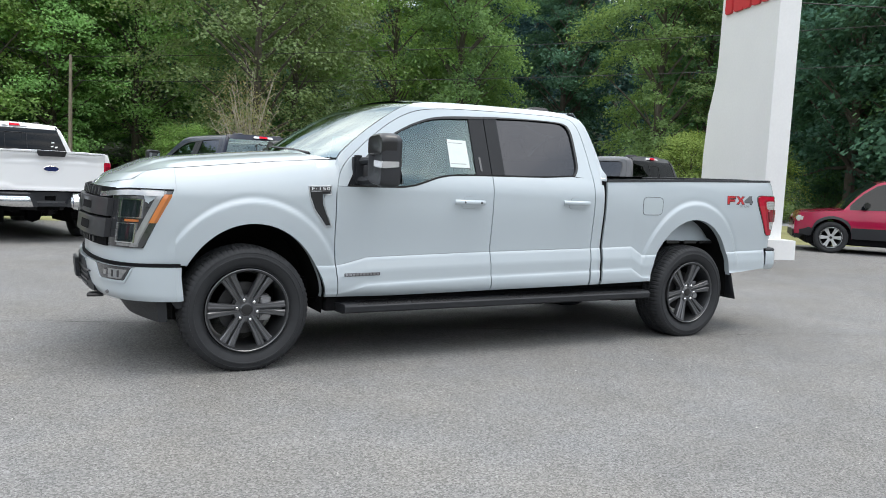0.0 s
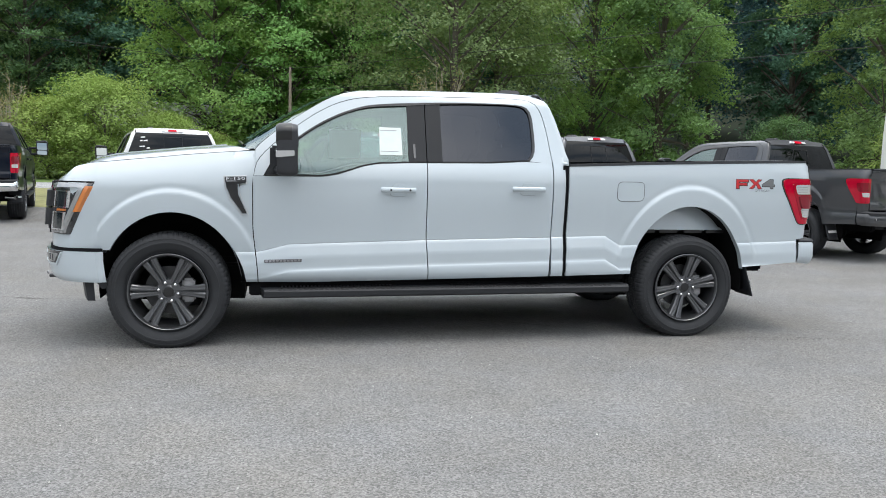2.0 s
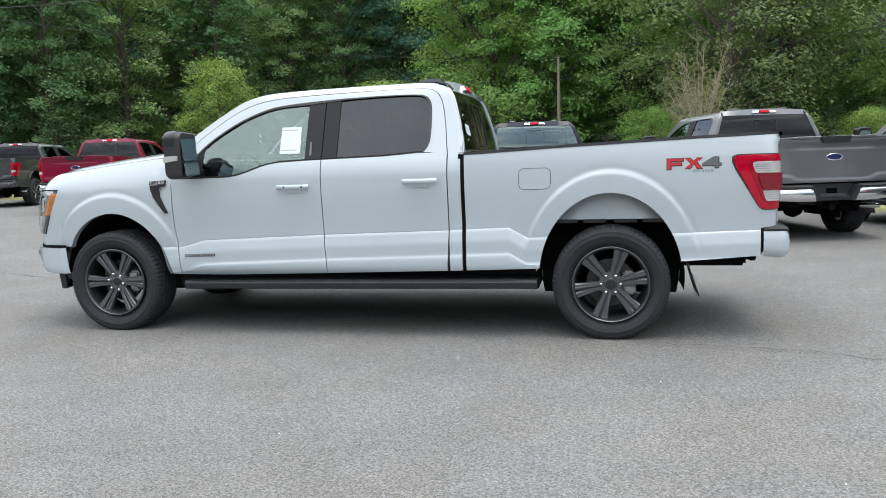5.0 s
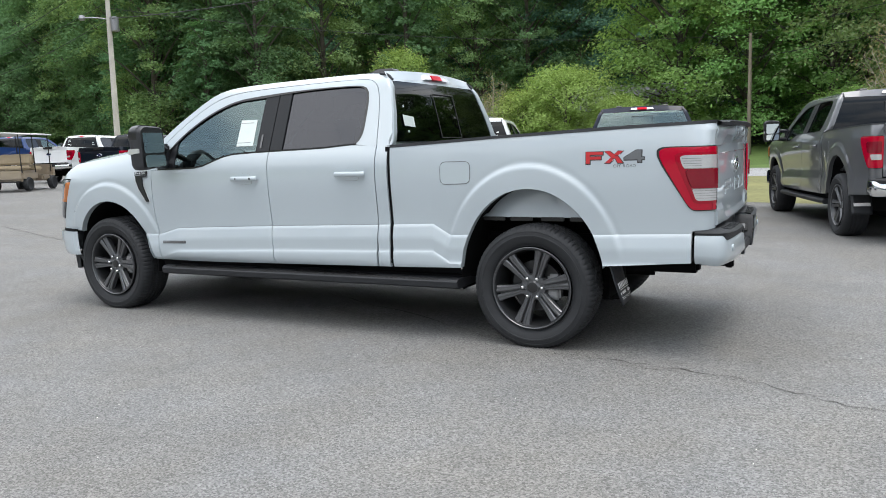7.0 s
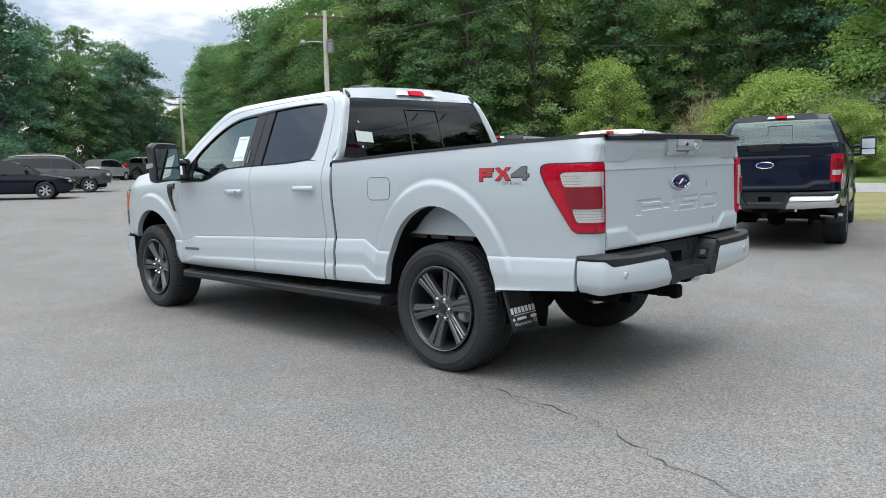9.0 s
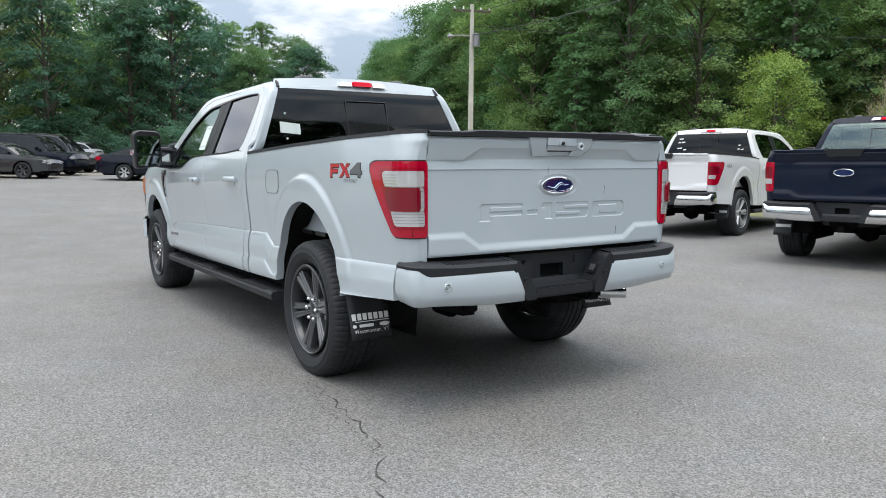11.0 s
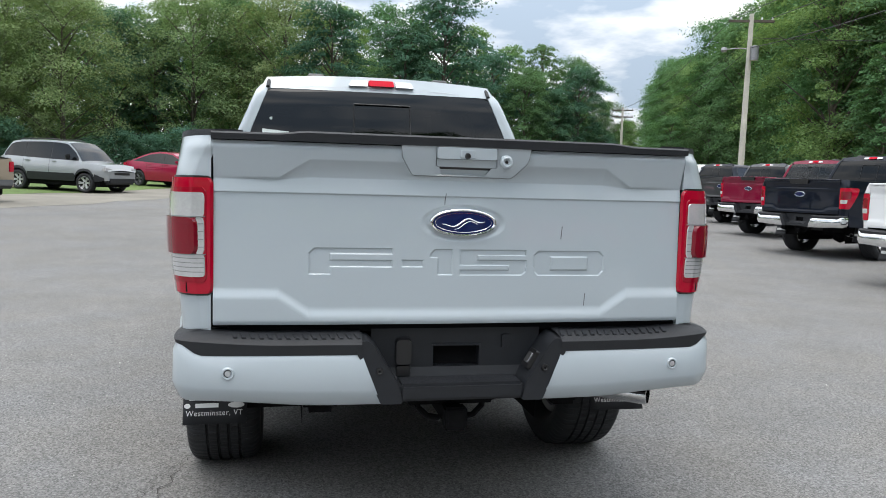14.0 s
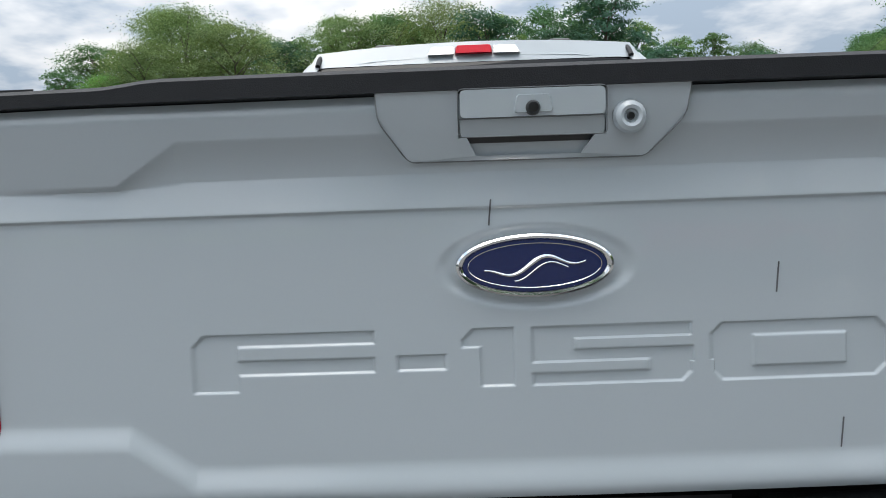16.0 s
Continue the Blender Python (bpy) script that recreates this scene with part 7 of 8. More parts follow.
KINDS = {
    "mid": [tree_kind("tree", "tall broadleaf tree with a dense mid-green crown", "tree", broadleaf(s, 15, 9.5 - s * 0.5, 95, 34000, 0.130, LEAF_MID, 0.05)) for s in (1, 2, 3)],
    "light": [tree_kind("tree", "broadleaf tree with a light green crown", "tree", broadleaf(s, 15, 8.0, 90, 34000, 0.125, LEAF_LIGHT, 0.05)) for s in (4, 5)],
    "dark": [tree_kind("tree", "tall dark green broadleaf tree on the hillside", "tree", broadleaf(s, 15, 8, 80, 18000, 0.175, LEAF_DARK, 0.05)) for s in (6, 7)],
    "slim": [tree_kind("tree", "tall slender tree with an open feathery crown", "tree", broadleaf(s, 15, 5.5, 110, 11000, 0.155, LEAF_MID if s == 16 else LEAF_LIGHT, 0.22, slim=0.85, bark_show=0.75)) for s in (16, 17)],
    "pine": [tree_kind("conifer", "tall dark conifer with drooping boughs", "conifer", conifer(s, 19, 8.0, 24, 13000, 0.22, LEAF_HAZE)) for s in (8, 9)],
    "far": [tree_kind("tree", "tall dark tree with hazy blue-green leaves deep in the wood", "tree", broadleaf(s, 15, 9, 60, 5000, 0.40, LEAF_HAZE, 0.05)) for s in (18, 19)],
    "wide": [tree_kind("tree", "spreading broadleaf tree with yellowish green boughs and a pale trunk", "tree", broadleaf(21, 15, 11.5, 110, 38000, 0.118, LEAF_OLIVE, 0.10))],
    "bright": [tree_kind("tree", "broadleaf tree with fresh bright green leaves", "tree", broadleaf(s, 13, 8.5, 95, 38000, 0.115, LEAF_BRIGHT, 0.02)) for s in (22, 23)],
    "shrub": [tree_kind("shrub", "rounded light green shrub by the road", "shrub", broadleaf(s, 4.6, 5.4, 100, 16000, 0.080, LEAF_SHRUB, 0.02, flat=0.75)) for s in (10, 11)],
    "under": [tree_kind("bush", "dense green bush at the wood's edge", "bush", broadleaf(s, 4.2, 6.5, 70, 9000, 0.115, LEAF_MID, 0.0, flat=0.7)) for s in (14, 15)],
    # shade under the tall trees is put into this bush's darker leaves
    "shade": [tree_kind("bush", "undergrowth bush with its shade put into dark green leaves", "bush", broadleaf(24, 4.2, 6.5, 60, 7000, 0.125, LEAF_DARK, 0.0, flat=0.7))],
    "young": [tree_kind("young_tree", "young tree with an upright light green crown", "tree", broadleaf(12, 7.2, 4.9, 110, 15000, 0.085, LEAF_SHRUB, 0.04, flat=0.8))],
    "bare": [tree_kind("sparse_tree", "half-bare tree with dry yellowish leaves", "tree", bare_tree())],
}
rt = random.Random(5)


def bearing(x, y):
    """Direction from a viewpoint behind the truck's tail, in degrees from straight ahead."""
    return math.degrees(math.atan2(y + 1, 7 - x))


def grove(u0, u1, n0, n1, count, kinds, smin, smax, group, room=4.0):
    done = []
    tries = 0
    while len(done) < count and tries < count * 30:
        tries += 1
        u, n = rt.uniform(u0, u1), rt.uniform(n0, n1)
        if any((u - a) ** 2 + (n - b) ** 2 < room * room for a, b in done):
            continue
        x, y = lot(u, n)
        if math.hypot(x + 8.0, y - 55.0) < 7.5 or n > 30 and -20 < bearing(x, y) < 33:
            continue
        done.append((u, n))
        k = rt.choice(KINDS[rt.choice(kinds)])
        plant(k, x, y, rt.uniform(smin, smax), rt.uniform(0, 6.28), group, rt.uniform(0.95, 1.2))


# single trees at the edge of the wood
EDGE_GROUP = "trees at the foot of the hill"
for kind, pick, x, y, sc, tall in (
        ("bright", 0, 0.4, 47.5, 1.15, 1.1), ("bright", 1, -3.8, 47.5, 1.2, 1.1), ("bright", 0, 5.2, 48.0, 1.05, 1.2), ("bright", 1, -10.5, 68.0, 1.35, 1.15),
        ("light", 1, 2.5, 56.0, 1.25, 1.1), ("wide", 0, 10.6, 38.6, 1.12, 1.15), ("mid", 0, 7.0, 52.0, 1.2, 1.1), ("wide", 0, 15.6, 47.0, 0.95, 1.25),
        ("light", 1, 23.4, 37.6, 1.0, 1.25), ("bright", 1, 20.6, 41.5, 1.0, 1.2), ("light", 0, 29.2, 25.6, 0.85, 1.2), ("slim", 0, 31.8, 24.6, 1.0, 1.1),
        ("dark", 0, 36.5, 19.0, 1.0, 1.3), ("mid", 0, 42.0, 14.5, 1.0, 1.2), ("dark", 1, 43.0, 24.0, 1.1, 1.2), ("mid", 2, 50.0, 8.0, 1.1, 1.2), ("mid", 1, 36.0, 10.0, 1.25, 1.15), ("dark", 0, 39.5, 3.0, 1.3, 1.15), ("dark", 1, 34.5, 13.6, 1.1, 1.2), ("mid", 0, 41.0, -3.0, 1.2, 1.1),
        ("slim", 0, -26.5, 51.0, 1.15, 1.1), ("slim", 1, -29.5, 53.0, 1.2, 1.1), ("light", 0, -23.0, 57.0, 1.0, 1.1), ("mid", 2, -36.5, 44.0, 1.1, 1.1),
        ("light", 1, -33.5, 49.0, 1.15, 1.1), ("mid", 0, -18.5, 58.0, 1.1, 1.1), ("dark", 0, -14.5, 60.0, 1.0, 1.1), ("slim", 0, -38.8, 40.5, 0.75, 1.0),
        ("mid", 1, -42.0, 45.0, 1.15, 1.1), ("light", 0, -46.0, 42.0, 1.2, 1.1), ("mid", 2, -49.5, 45.5, 1.25, 1.1), ("light", 1, -52.0, 50.0, 1.2, 1.1)):
    plant(KINDS[kind][pick], x, y, sc, x * 1.7 + y, EDGE_GROUP, tall)
# the hill behind them
grove(-110, -50, 47, 58, 14, ["mid", "light", "dark", "mid"], 1.2, 1.5, EDGE_GROUP, 4.5)
grove(-62, -14, 56, 64, 12, ["mid", "dark", "slim", "dark"], 0.9, 1.25, "trees on the hillside", 4.5)
grove(-130, 85, 60, 74, 44, ["dark", "pine", "slim", "pine", "dark"], 0.9, 1.3, "trees on the hillside")
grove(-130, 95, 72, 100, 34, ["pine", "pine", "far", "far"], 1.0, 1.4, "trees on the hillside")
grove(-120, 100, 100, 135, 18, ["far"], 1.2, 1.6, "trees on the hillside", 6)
grove(-115, -40, 44, 52, 12, ["under"], 0.7, 1.2, "bushes along the hill's foot", 3)
grove(-36, 75, 47, 54, 16, ["under"], 0.6, 1.1, "bushes along the hill's foot", 3)
grove(30, 70, 34, 46, 8, ["dark", "pine", "mid"], 0.9, 1.2, EDGE_GROUP, 5)
grove(24, 62, 29.5, 33, 9, ["under"], 0.6, 0.95, "bushes along the hill's foot", 3)

# treetop elevation in degrees by bearing, as seen from behind the truck's tail
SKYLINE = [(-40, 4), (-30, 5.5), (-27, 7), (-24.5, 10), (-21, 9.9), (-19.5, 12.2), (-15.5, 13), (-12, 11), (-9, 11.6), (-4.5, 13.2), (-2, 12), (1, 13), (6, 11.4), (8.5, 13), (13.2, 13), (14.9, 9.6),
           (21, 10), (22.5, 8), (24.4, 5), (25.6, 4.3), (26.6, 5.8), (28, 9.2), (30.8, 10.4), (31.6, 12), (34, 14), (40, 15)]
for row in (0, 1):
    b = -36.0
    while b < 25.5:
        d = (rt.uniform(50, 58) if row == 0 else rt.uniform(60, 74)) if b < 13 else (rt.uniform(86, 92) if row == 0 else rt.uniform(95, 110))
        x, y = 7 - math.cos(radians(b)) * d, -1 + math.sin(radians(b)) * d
        # height is set so the treetop meets that angle from the viewpoint
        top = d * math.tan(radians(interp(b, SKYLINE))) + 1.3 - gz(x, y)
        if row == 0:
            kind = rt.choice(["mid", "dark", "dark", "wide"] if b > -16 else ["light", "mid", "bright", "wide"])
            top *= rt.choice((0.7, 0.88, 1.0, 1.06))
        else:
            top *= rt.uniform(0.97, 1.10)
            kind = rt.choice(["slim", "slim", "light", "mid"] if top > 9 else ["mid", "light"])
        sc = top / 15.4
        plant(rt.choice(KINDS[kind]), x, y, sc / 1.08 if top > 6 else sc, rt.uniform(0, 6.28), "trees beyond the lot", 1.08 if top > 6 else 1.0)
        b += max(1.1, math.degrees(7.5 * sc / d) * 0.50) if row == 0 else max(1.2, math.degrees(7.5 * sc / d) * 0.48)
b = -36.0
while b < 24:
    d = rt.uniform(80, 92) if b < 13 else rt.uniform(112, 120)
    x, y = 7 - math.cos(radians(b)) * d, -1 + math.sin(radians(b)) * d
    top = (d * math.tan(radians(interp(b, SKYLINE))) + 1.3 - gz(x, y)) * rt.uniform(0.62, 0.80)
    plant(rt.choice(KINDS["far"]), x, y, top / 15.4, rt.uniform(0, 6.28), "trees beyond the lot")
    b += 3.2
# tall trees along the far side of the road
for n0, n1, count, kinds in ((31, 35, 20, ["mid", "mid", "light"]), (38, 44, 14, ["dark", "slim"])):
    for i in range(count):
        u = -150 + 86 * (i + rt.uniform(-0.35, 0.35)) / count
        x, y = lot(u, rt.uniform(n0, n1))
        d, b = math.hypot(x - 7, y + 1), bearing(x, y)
        # below 34 degrees the heights follow the same sight angles
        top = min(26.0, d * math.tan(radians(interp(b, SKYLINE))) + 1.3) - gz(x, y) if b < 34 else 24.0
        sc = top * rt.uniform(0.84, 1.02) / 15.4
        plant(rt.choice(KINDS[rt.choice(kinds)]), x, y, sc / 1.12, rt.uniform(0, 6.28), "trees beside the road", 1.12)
for i in range(30):
    b = 26 - 62 * (i + rt.uniform(-0.3, 0.3)) / 30
    d = rt.uniform(45, 52) if b < 13 else rt.uniform(76, 84)
    x, y = 7 - math.cos(radians(b)) * d, -1 + math.sin(radians(b)) * d
    plant(KINDS["shade"][0], x, y, rt.uniform(0.40, 0.72), rt.uniform(0, 6.28), "bushes beyond the lot")
for x, y, top in ((-91.0, 45.5, 10.2), (-87.0, 50.0, 10.8), (-95.5, 41.5, 9.6), (-99.0, 37.5, 9.0), (-84.0, 54.0, 12.0)):
    plant(rt.choice(KINDS["mid"]), x, y, (top - gz(x, y)) / 15.0, x, "trees beyond the lot")
# unseen trees round the rest of the lot, added for paint and glass to reflect
grove(58, 84, -70, 24, 16, ["far"], 0.8, 1.1, "trees behind the lot", 7)
grove(-40, 58, -78, -62, 16, ["far"], 0.8, 1.1, "trees behind the lot", 7)
plant(KINDS["young"][0], -21.8, 42.0, 1.08, 0.3)
plant(KINDS["bare"][0], -14.4, 40.5, 0.92, 2.1)
plant(KINDS["bare"][0], 8.2, 28.6 + 2.5, 1.05, 0.5)
for x, y, s in ((-9.1, 39.8, 1.2), (-5.6, 39.0, 0.78), (-12.6, 41.5, 1.0), (-10.6, 43.5, 1.28), (-3.6, 40.5, 0.62), (-6.6, 42.5, 0.80), (12.5, 33.5, 0.62), (6.2, 34.5, 0.72), (16.0, 33.0, 0.6), (-1.9, 36.0, 0.50), (8.6, 33.0, 0.6), (27.6, 21.5, 0.85), (30.2, 19.6, 0.8)):
    plant(rt.choice(KINDS["shrub"]), x, y, s, rt.uniform(0, 6), "shrubs beyond the road")


# ---- other vehicles ----
def car(m, paint, label, category, L, H, W, wb, kind, cladding=False, rim_mat=None, group="", wheel_r=0.33):
    """A car built round its side outline; x runs back from the front bumper, the wheels stand at z 0."""
    T = empty("car", m, label, category, group)
    fa, ra = (L - wb) * 0.46, (L - wb) * 0.46 + wb
    if kind == "sedan":
        belt = [(0.0, 0.58), (0.05, 0.68), (0.12, 0.74), (0.16 * L, 0.86), (0.27 * L, 0.93), (0.5 * L, 0.95), (0.85 * L, 1.02), (0.97 * L, 1.02), (L, 0.90)]
        roof = [(0.235 * L, 0.93), (0.33 * L, 0.93 + 0.58 * (H - 0.93)), (0.42 * L, H - 0.045), (0.50 * L, H - 0.005), (0.57 * L, H), (0.68 * L, H - 0.06), (0.78 * L, H - 0.19), (0.90 * L, 1.03)]
    elif kind == "suv":
        belt = [(0.0, 0.72), (0.03, 0.84), (0.09, 0.92), (0.23 * L, 1.03), (0.5 * L, 1.06), (0.9 * L, 1.12), (0.98 * L, 1.10), (L, 0.98)]
        roof = [(0.215 * L, 1.04), (0.29 * L, 1.04 + 0.56 * (H - 1.04)), (0.37 * L, H - 0.05), (0.45 * L, H - 0.015), (0.58 * L, H), (0.80 * L, H - 0.03), (0.88 * L, H - 0.09), (0.965 * L, 1.14)]
    else:
        belt = [(0.0, 0.80), (0.08, 0.98), (0.22 * L, 1.10), (0.5 * L, 1.14), (0.62 * L, 1.16), (0.63 * L, 1.16), (L, 1.18)]
        roof = [(0.24 * L, 1.12), (0.35 * L, H - 0.04), (0.45 * L, H), (0.60 * L, H - 0.05), (0.635 * L, 1.16)]
    sill = 0.26 if kind == "sedan" else 0.36
    hw = W / 2
    ar = wheel_r + 0.055

    def bottom(x):
        z = sill + 0.06 * step(0.5, 0.0, min(x, L - x))
        for c in (fa, ra):
            t = 1 - ((x - c) / ar) ** 2
            if t > 0:
                z = max(z, wheel_r + ar * math.sqrt(t))
        return z

    def half(x, z):
        e = min(x, L - x)
        w = hw - (0.03 if kind == "truck" and x > L / 2 else 0.20) * max(0.0, 1 - e / 0.55) ** 2.2
        return w - 0.05 * abs((z - 0.62) / 0.4) ** 2

    xs = sorted(set([round(v, 3) for v in span(0.0, L, 46)] + [round(c + ar * math.cos(a), 3) for c in (fa, ra) for a in span(0, math.pi, 14)]))
    rows = 7
    side = grid(lambda x, k: (x, -half(x, bottom(x) + (interp(x, belt) - bottom(x)) * k / rows), bottom(x) + (interp(x, belt) - bottom(x)) * k / rows), xs, range(rows + 1))
    top = grid(lambda x, v: (x, v * half(x, interp(x, belt)), interp(x, belt) + 0.05 * (1 - v * v)), xs, span(-1, 1, 8))
    ends = [grid(lambda k, v: (x0, v * half(x0, bottom(x0) + (interp(x0, belt) - bottom(x0)) * k / rows), bottom(x0) + (interp(x0, belt) - bottom(x0)) * k / rows), range(rows + 1), span(-1, 1, 6)) for x0 in (0.0, L)]
    part("body", join(side, flipped(side), top, *ends), paint, T)
    part("underside", box(0.25, -hw + 0.12, 0.2, L - 0.25, hw - 0.12, 0.55, 0.03), DARK, T)
    # cabin: pillars and roof painted, glass between
    rx = span(roof[0][0], roof[-1][0], 26)
    cab_w = lambda x, z: half(x, interp(x, belt)) - 0.03 - 0.30 * (z - interp(x, belt))
    if kind == "truck":
        cab_w = lambda x, z: hw - 0.06 - 0.28 * (z - 1.12)
    rp = grid(lambda x, v: (x, v * cab_w(x, interp(x, roof)), interp(x, roof) + 0.03 * (1 - v * v)), [x for x in rx if interp(x, roof) > H - 0.16], span(-1, 1, 8))
    part("roof", rp, paint, T)
    lo_x, hi_x = roof[0][0], roof[-1][0]
    front_x, back_x = [x for x in rx if interp(x, roof) > H - 0.16][0], [x for x in rx if interp(x, roof) > H - 0.16][-1]
    part("windshield", grid(lambda x, v: (x, v * cab_w(x, interp(x, roof)) * 0.96, interp(x, roof) + 0.03 * (1 - v * v)), span(lo_x, front_x, 8), span(-1, 1, 8)), CAR_GLASS, T)
    part("rear_window", grid(lambda x, v: (x, v * cab_w(x, interp(x, roof)) * 0.94, interp(x, roof) + 0.03 * (1 - v * v)), span(back_x, hi_x - 0.02, 8), span(-1, 1, 8)), CAR_GLASS, T)
    glass_top = lambda x: max(interp(x, belt) + 0.01, interp(x, roof) - 0.07)
    cuts = [lo_x + 0.18, 0.50 * L if kind != "truck" else 0.47 * L, hi_x - (0.16 if kind == "sedan" else 0.12)]
    if kind == "suv":
        cuts.insert(2, 0.74 * L)
    for fl in ((lambda q: q), flipped):
        part("side_shell", fl(grid(lambda x, k: (x, -cab_w(x, interp(x, belt) + (interp(x, roof) - interp(x, belt)) * k / 4) , interp(x, belt) + (interp(x, roof) - interp(x, belt)) * k / 4), rx, range(5))), paint, T)
        part("window_surround", fl(grid(lambda x, k: (x, -cab_w(x, interp(x, belt) + 0.008 + (glass_top(x) + 0.012 - interp(x, belt) - 0.008) * k / 3) - 0.003, interp(x, belt) + 0.008 + (glass_top(x) + 0.012 - interp(x, belt) - 0.008) * k / 3), span(cuts[0] - 0.05, cuts[-1] + 0.03, 24), range(4))), TRIM, T)
        if kind == "suv":
            rail_x = span(0.44 * L, 0.86 * L, 10)
            part("roof_rail", fl(tube([(x, -cab_w(x, interp(x, roof)) + 0.10, interp(x, roof) + (0.055 if 0 < i < 10 else 0.01)) for i, x in enumerate(rail_x)], 0.016, 6)), TRIM, T)
        for a, b in zip(cuts, cuts[1:]):
            part("side_window", fl(grid(lambda x, k: (x, -cab_w(x, interp(x, belt) + 0.02 + (glass_top(x) - interp(x, belt) - 0.02) * k / 3) - 0.006, interp(x, belt) + 0.02 + (glass_top(x) - interp(x, belt) - 0.02) * k / 3), span(a + 0.012, b - 0.012, 12), range(4))), CAR_GLASS, T)
        part("headlamp", fl(box(0.02, -hw + 0.10, 0.62 if kind == "sedan" else 0.72, 0.30, -hw + 0.42, 0.72 if kind == "sedan" else 0.86, 0.03)), CLEAR_LENS, T)
        if kind == "truck":
            part("tail_lamp", fl(box(L - 0.14, -hw + 0.03, 0.82, L + 0.015, -hw + 0.20, 1.10, 0.015)), RED_LENS, T)
        else:
            part("tail_lamp", fl(box(L - 0.22, -hw + 0.06, 0.78, L - 0.01, -hw + 0.34, 0.95, 0.03)), RED_LENS, T)
        part("door_mirror", fl(box(0.30 * L, -hw - 0.14, 0.98 if kind == "sedan" else 1.08, 0.30 * L + 0.12, -hw + 0.02, 1.10 if kind == "sedan" else 1.24, 0.03)), TRIM if cladding else paint, T)
        if cladding:
            part("cladding", fl(grid(lambda x, k: (x, -half(x, bottom(x) + 0.20 * k) - 0.012, bottom(x) + (0.10 + 0.16 * step(0.06, 0.0, bottom(x) - sill)) * k), xs[1:-1], [0, 0.5, 1])), PLASTIC, T)
        for x in ([cuts[1]] if kind == "truck" else [cuts[1], cuts[2] if len(cuts) > 3 else cuts[1] + 0.9]):
            part("handle", fl(box(x - 0.26, -hw - 0.012, 0.90 if kind == "sedan" else 0.98, x - 0.08, -hw + 0.03, 0.93 if kind == "sedan" else 1.01, 0.006)), paint, T)
            part("door_gap", fl(grid(lambda k, z: (x + 0.008 * k, -half(x, z) - 0.003, z), [0, 1], span(sill + 0.1, interp(x, belt), 5))), DARK, T)
    part("front_grille", box(-0.012, -hw * 0.45, 0.60 if kind == "suv" else 0.42, 0.06, hw * 0.45, 0.72 if kind == "suv" else 0.54, 0.02), TRIM, T)
    if cladding:
        part("front_bumper", box(-0.03, -hw + 0.22, 0.30, 0.20, hw - 0.22, 0.55, 0.05), PLASTIC, T)
    part("bumper", box(L - 0.14, -hw + 0.10, 0.38, L + 0.03, hw - 0.10, 0.60, 0.03), TRIM if kind == "truck" or cladding else paint, T)
    if kind == "truck":
        gate = part("tailgate", box(L - 0.05, -hw + 0.225, 0.66, L + 0.012, hw - 0.225, 1.17, 0.012), paint, T)
        part("gate_handle", box(L, -0.13, 1.04, L + 0.02, 0.13, 1.11, 0.008), TRIM, gate)
        part("gate_spoiler", box(L - 0.08, -hw + 0.22, 1.172, L + 0.02, hw - 0.22, 1.20, 0.01), TRIM, gate)
        for s in (-1, 1):
            part("bumper_end", box(L - 0.10, s * (hw - 0.34) - 0.26, 0.46, L + 0.055, s * (hw - 0.34) + 0.26, 0.62, 0.02), PAINT_GREY, T)
        part("number_plate", box(L + 0.02, -0.15, 0.46, L + 0.045, 0.15, 0.61, 0.004), SIGN_WHITE, T)
    k = wheel_r / 0.4185
    for x, s in ((fa, -1), (fa, 1), (ra, -1), (ra, 1)):
        w = wheel(T, (x, s * (hw - 0.03), wheel_r * 0.965), s, rim_mat or ALLOY, 22, "wheel", False)
        w.scale = (k, 0.85, k)
    return T


def set_car(axle, heading, paint, label, category, L, H, W, wb, kind, rear=False, **k):
    """A car by the middle of its front axle (or rear axle) and the way its nose points."""
    h = Vector(heading).normalized()
    a = Vector(axle) + (h * wb if rear else Vector((0, 0)))
    nose = a + h * (L - wb) * 0.46
    b = a - h * wb
    za, zb = gz(a.x, a.y), gz(b.x, b.y)
    slope = math.degrees(math.atan2(za - zb, wb))
    m = pose(nose.x, nose.y, za + math.tan(radians(slope)) * (L - wb) * 0.46, 0, 0, math.degrees(math.atan2(-h.y, -h.x))) @ pose(0, 0, 0, 0, slope, 0)
    return car(m, paint, label, category, L, H, W, wb, kind, **k)


ROW2 = "cars parked along the far edge of the lot"
set_car((-25.2, -3.7), (0.62, 0.78), PAINT_RED2, "glossy red sedan parked on the lot's edge", "car", 4.69, 1.44, 1.85, 2.87, "sedan", rim_mat=RIM_DARK, group=ROW2)
set_car((-20.6, -6.7), (0.43, 0.90), PAINT_SILVER, "silver compact SUV with grey lower cladding", "car", 4.33, 1.70, 1.83, 2.63, "suv", cladding=True, group=ROW2)
set_car((-14.43, -9.1), (-0.42, -0.91), PAINT_TAN, "tan mid-size pickup with dark wheels on the gravel", "pickup truck", 5.39, 1.80, 1.91, 3.24, "truck", rear=True, rim_mat=RIM_DARK, wheel_r=0.39, group=ROW2)
set_car((-24.4, 6.15), (0.42, 0.90), PAINT_BLACK, "black sedan with bright wheels", "car", 4.88, 1.45, 1.84, 2.82, "sedan", group=ROW2)
set_car((-28.9, -2.9), (-0.62, -0.78), PAINT_STONE, "grey SUV parked tail outwards", "car", 4.60, 1.72, 1.90, 2.75, "suv", rear=True, rim_mat=RIM_DARK, group=ROW2)
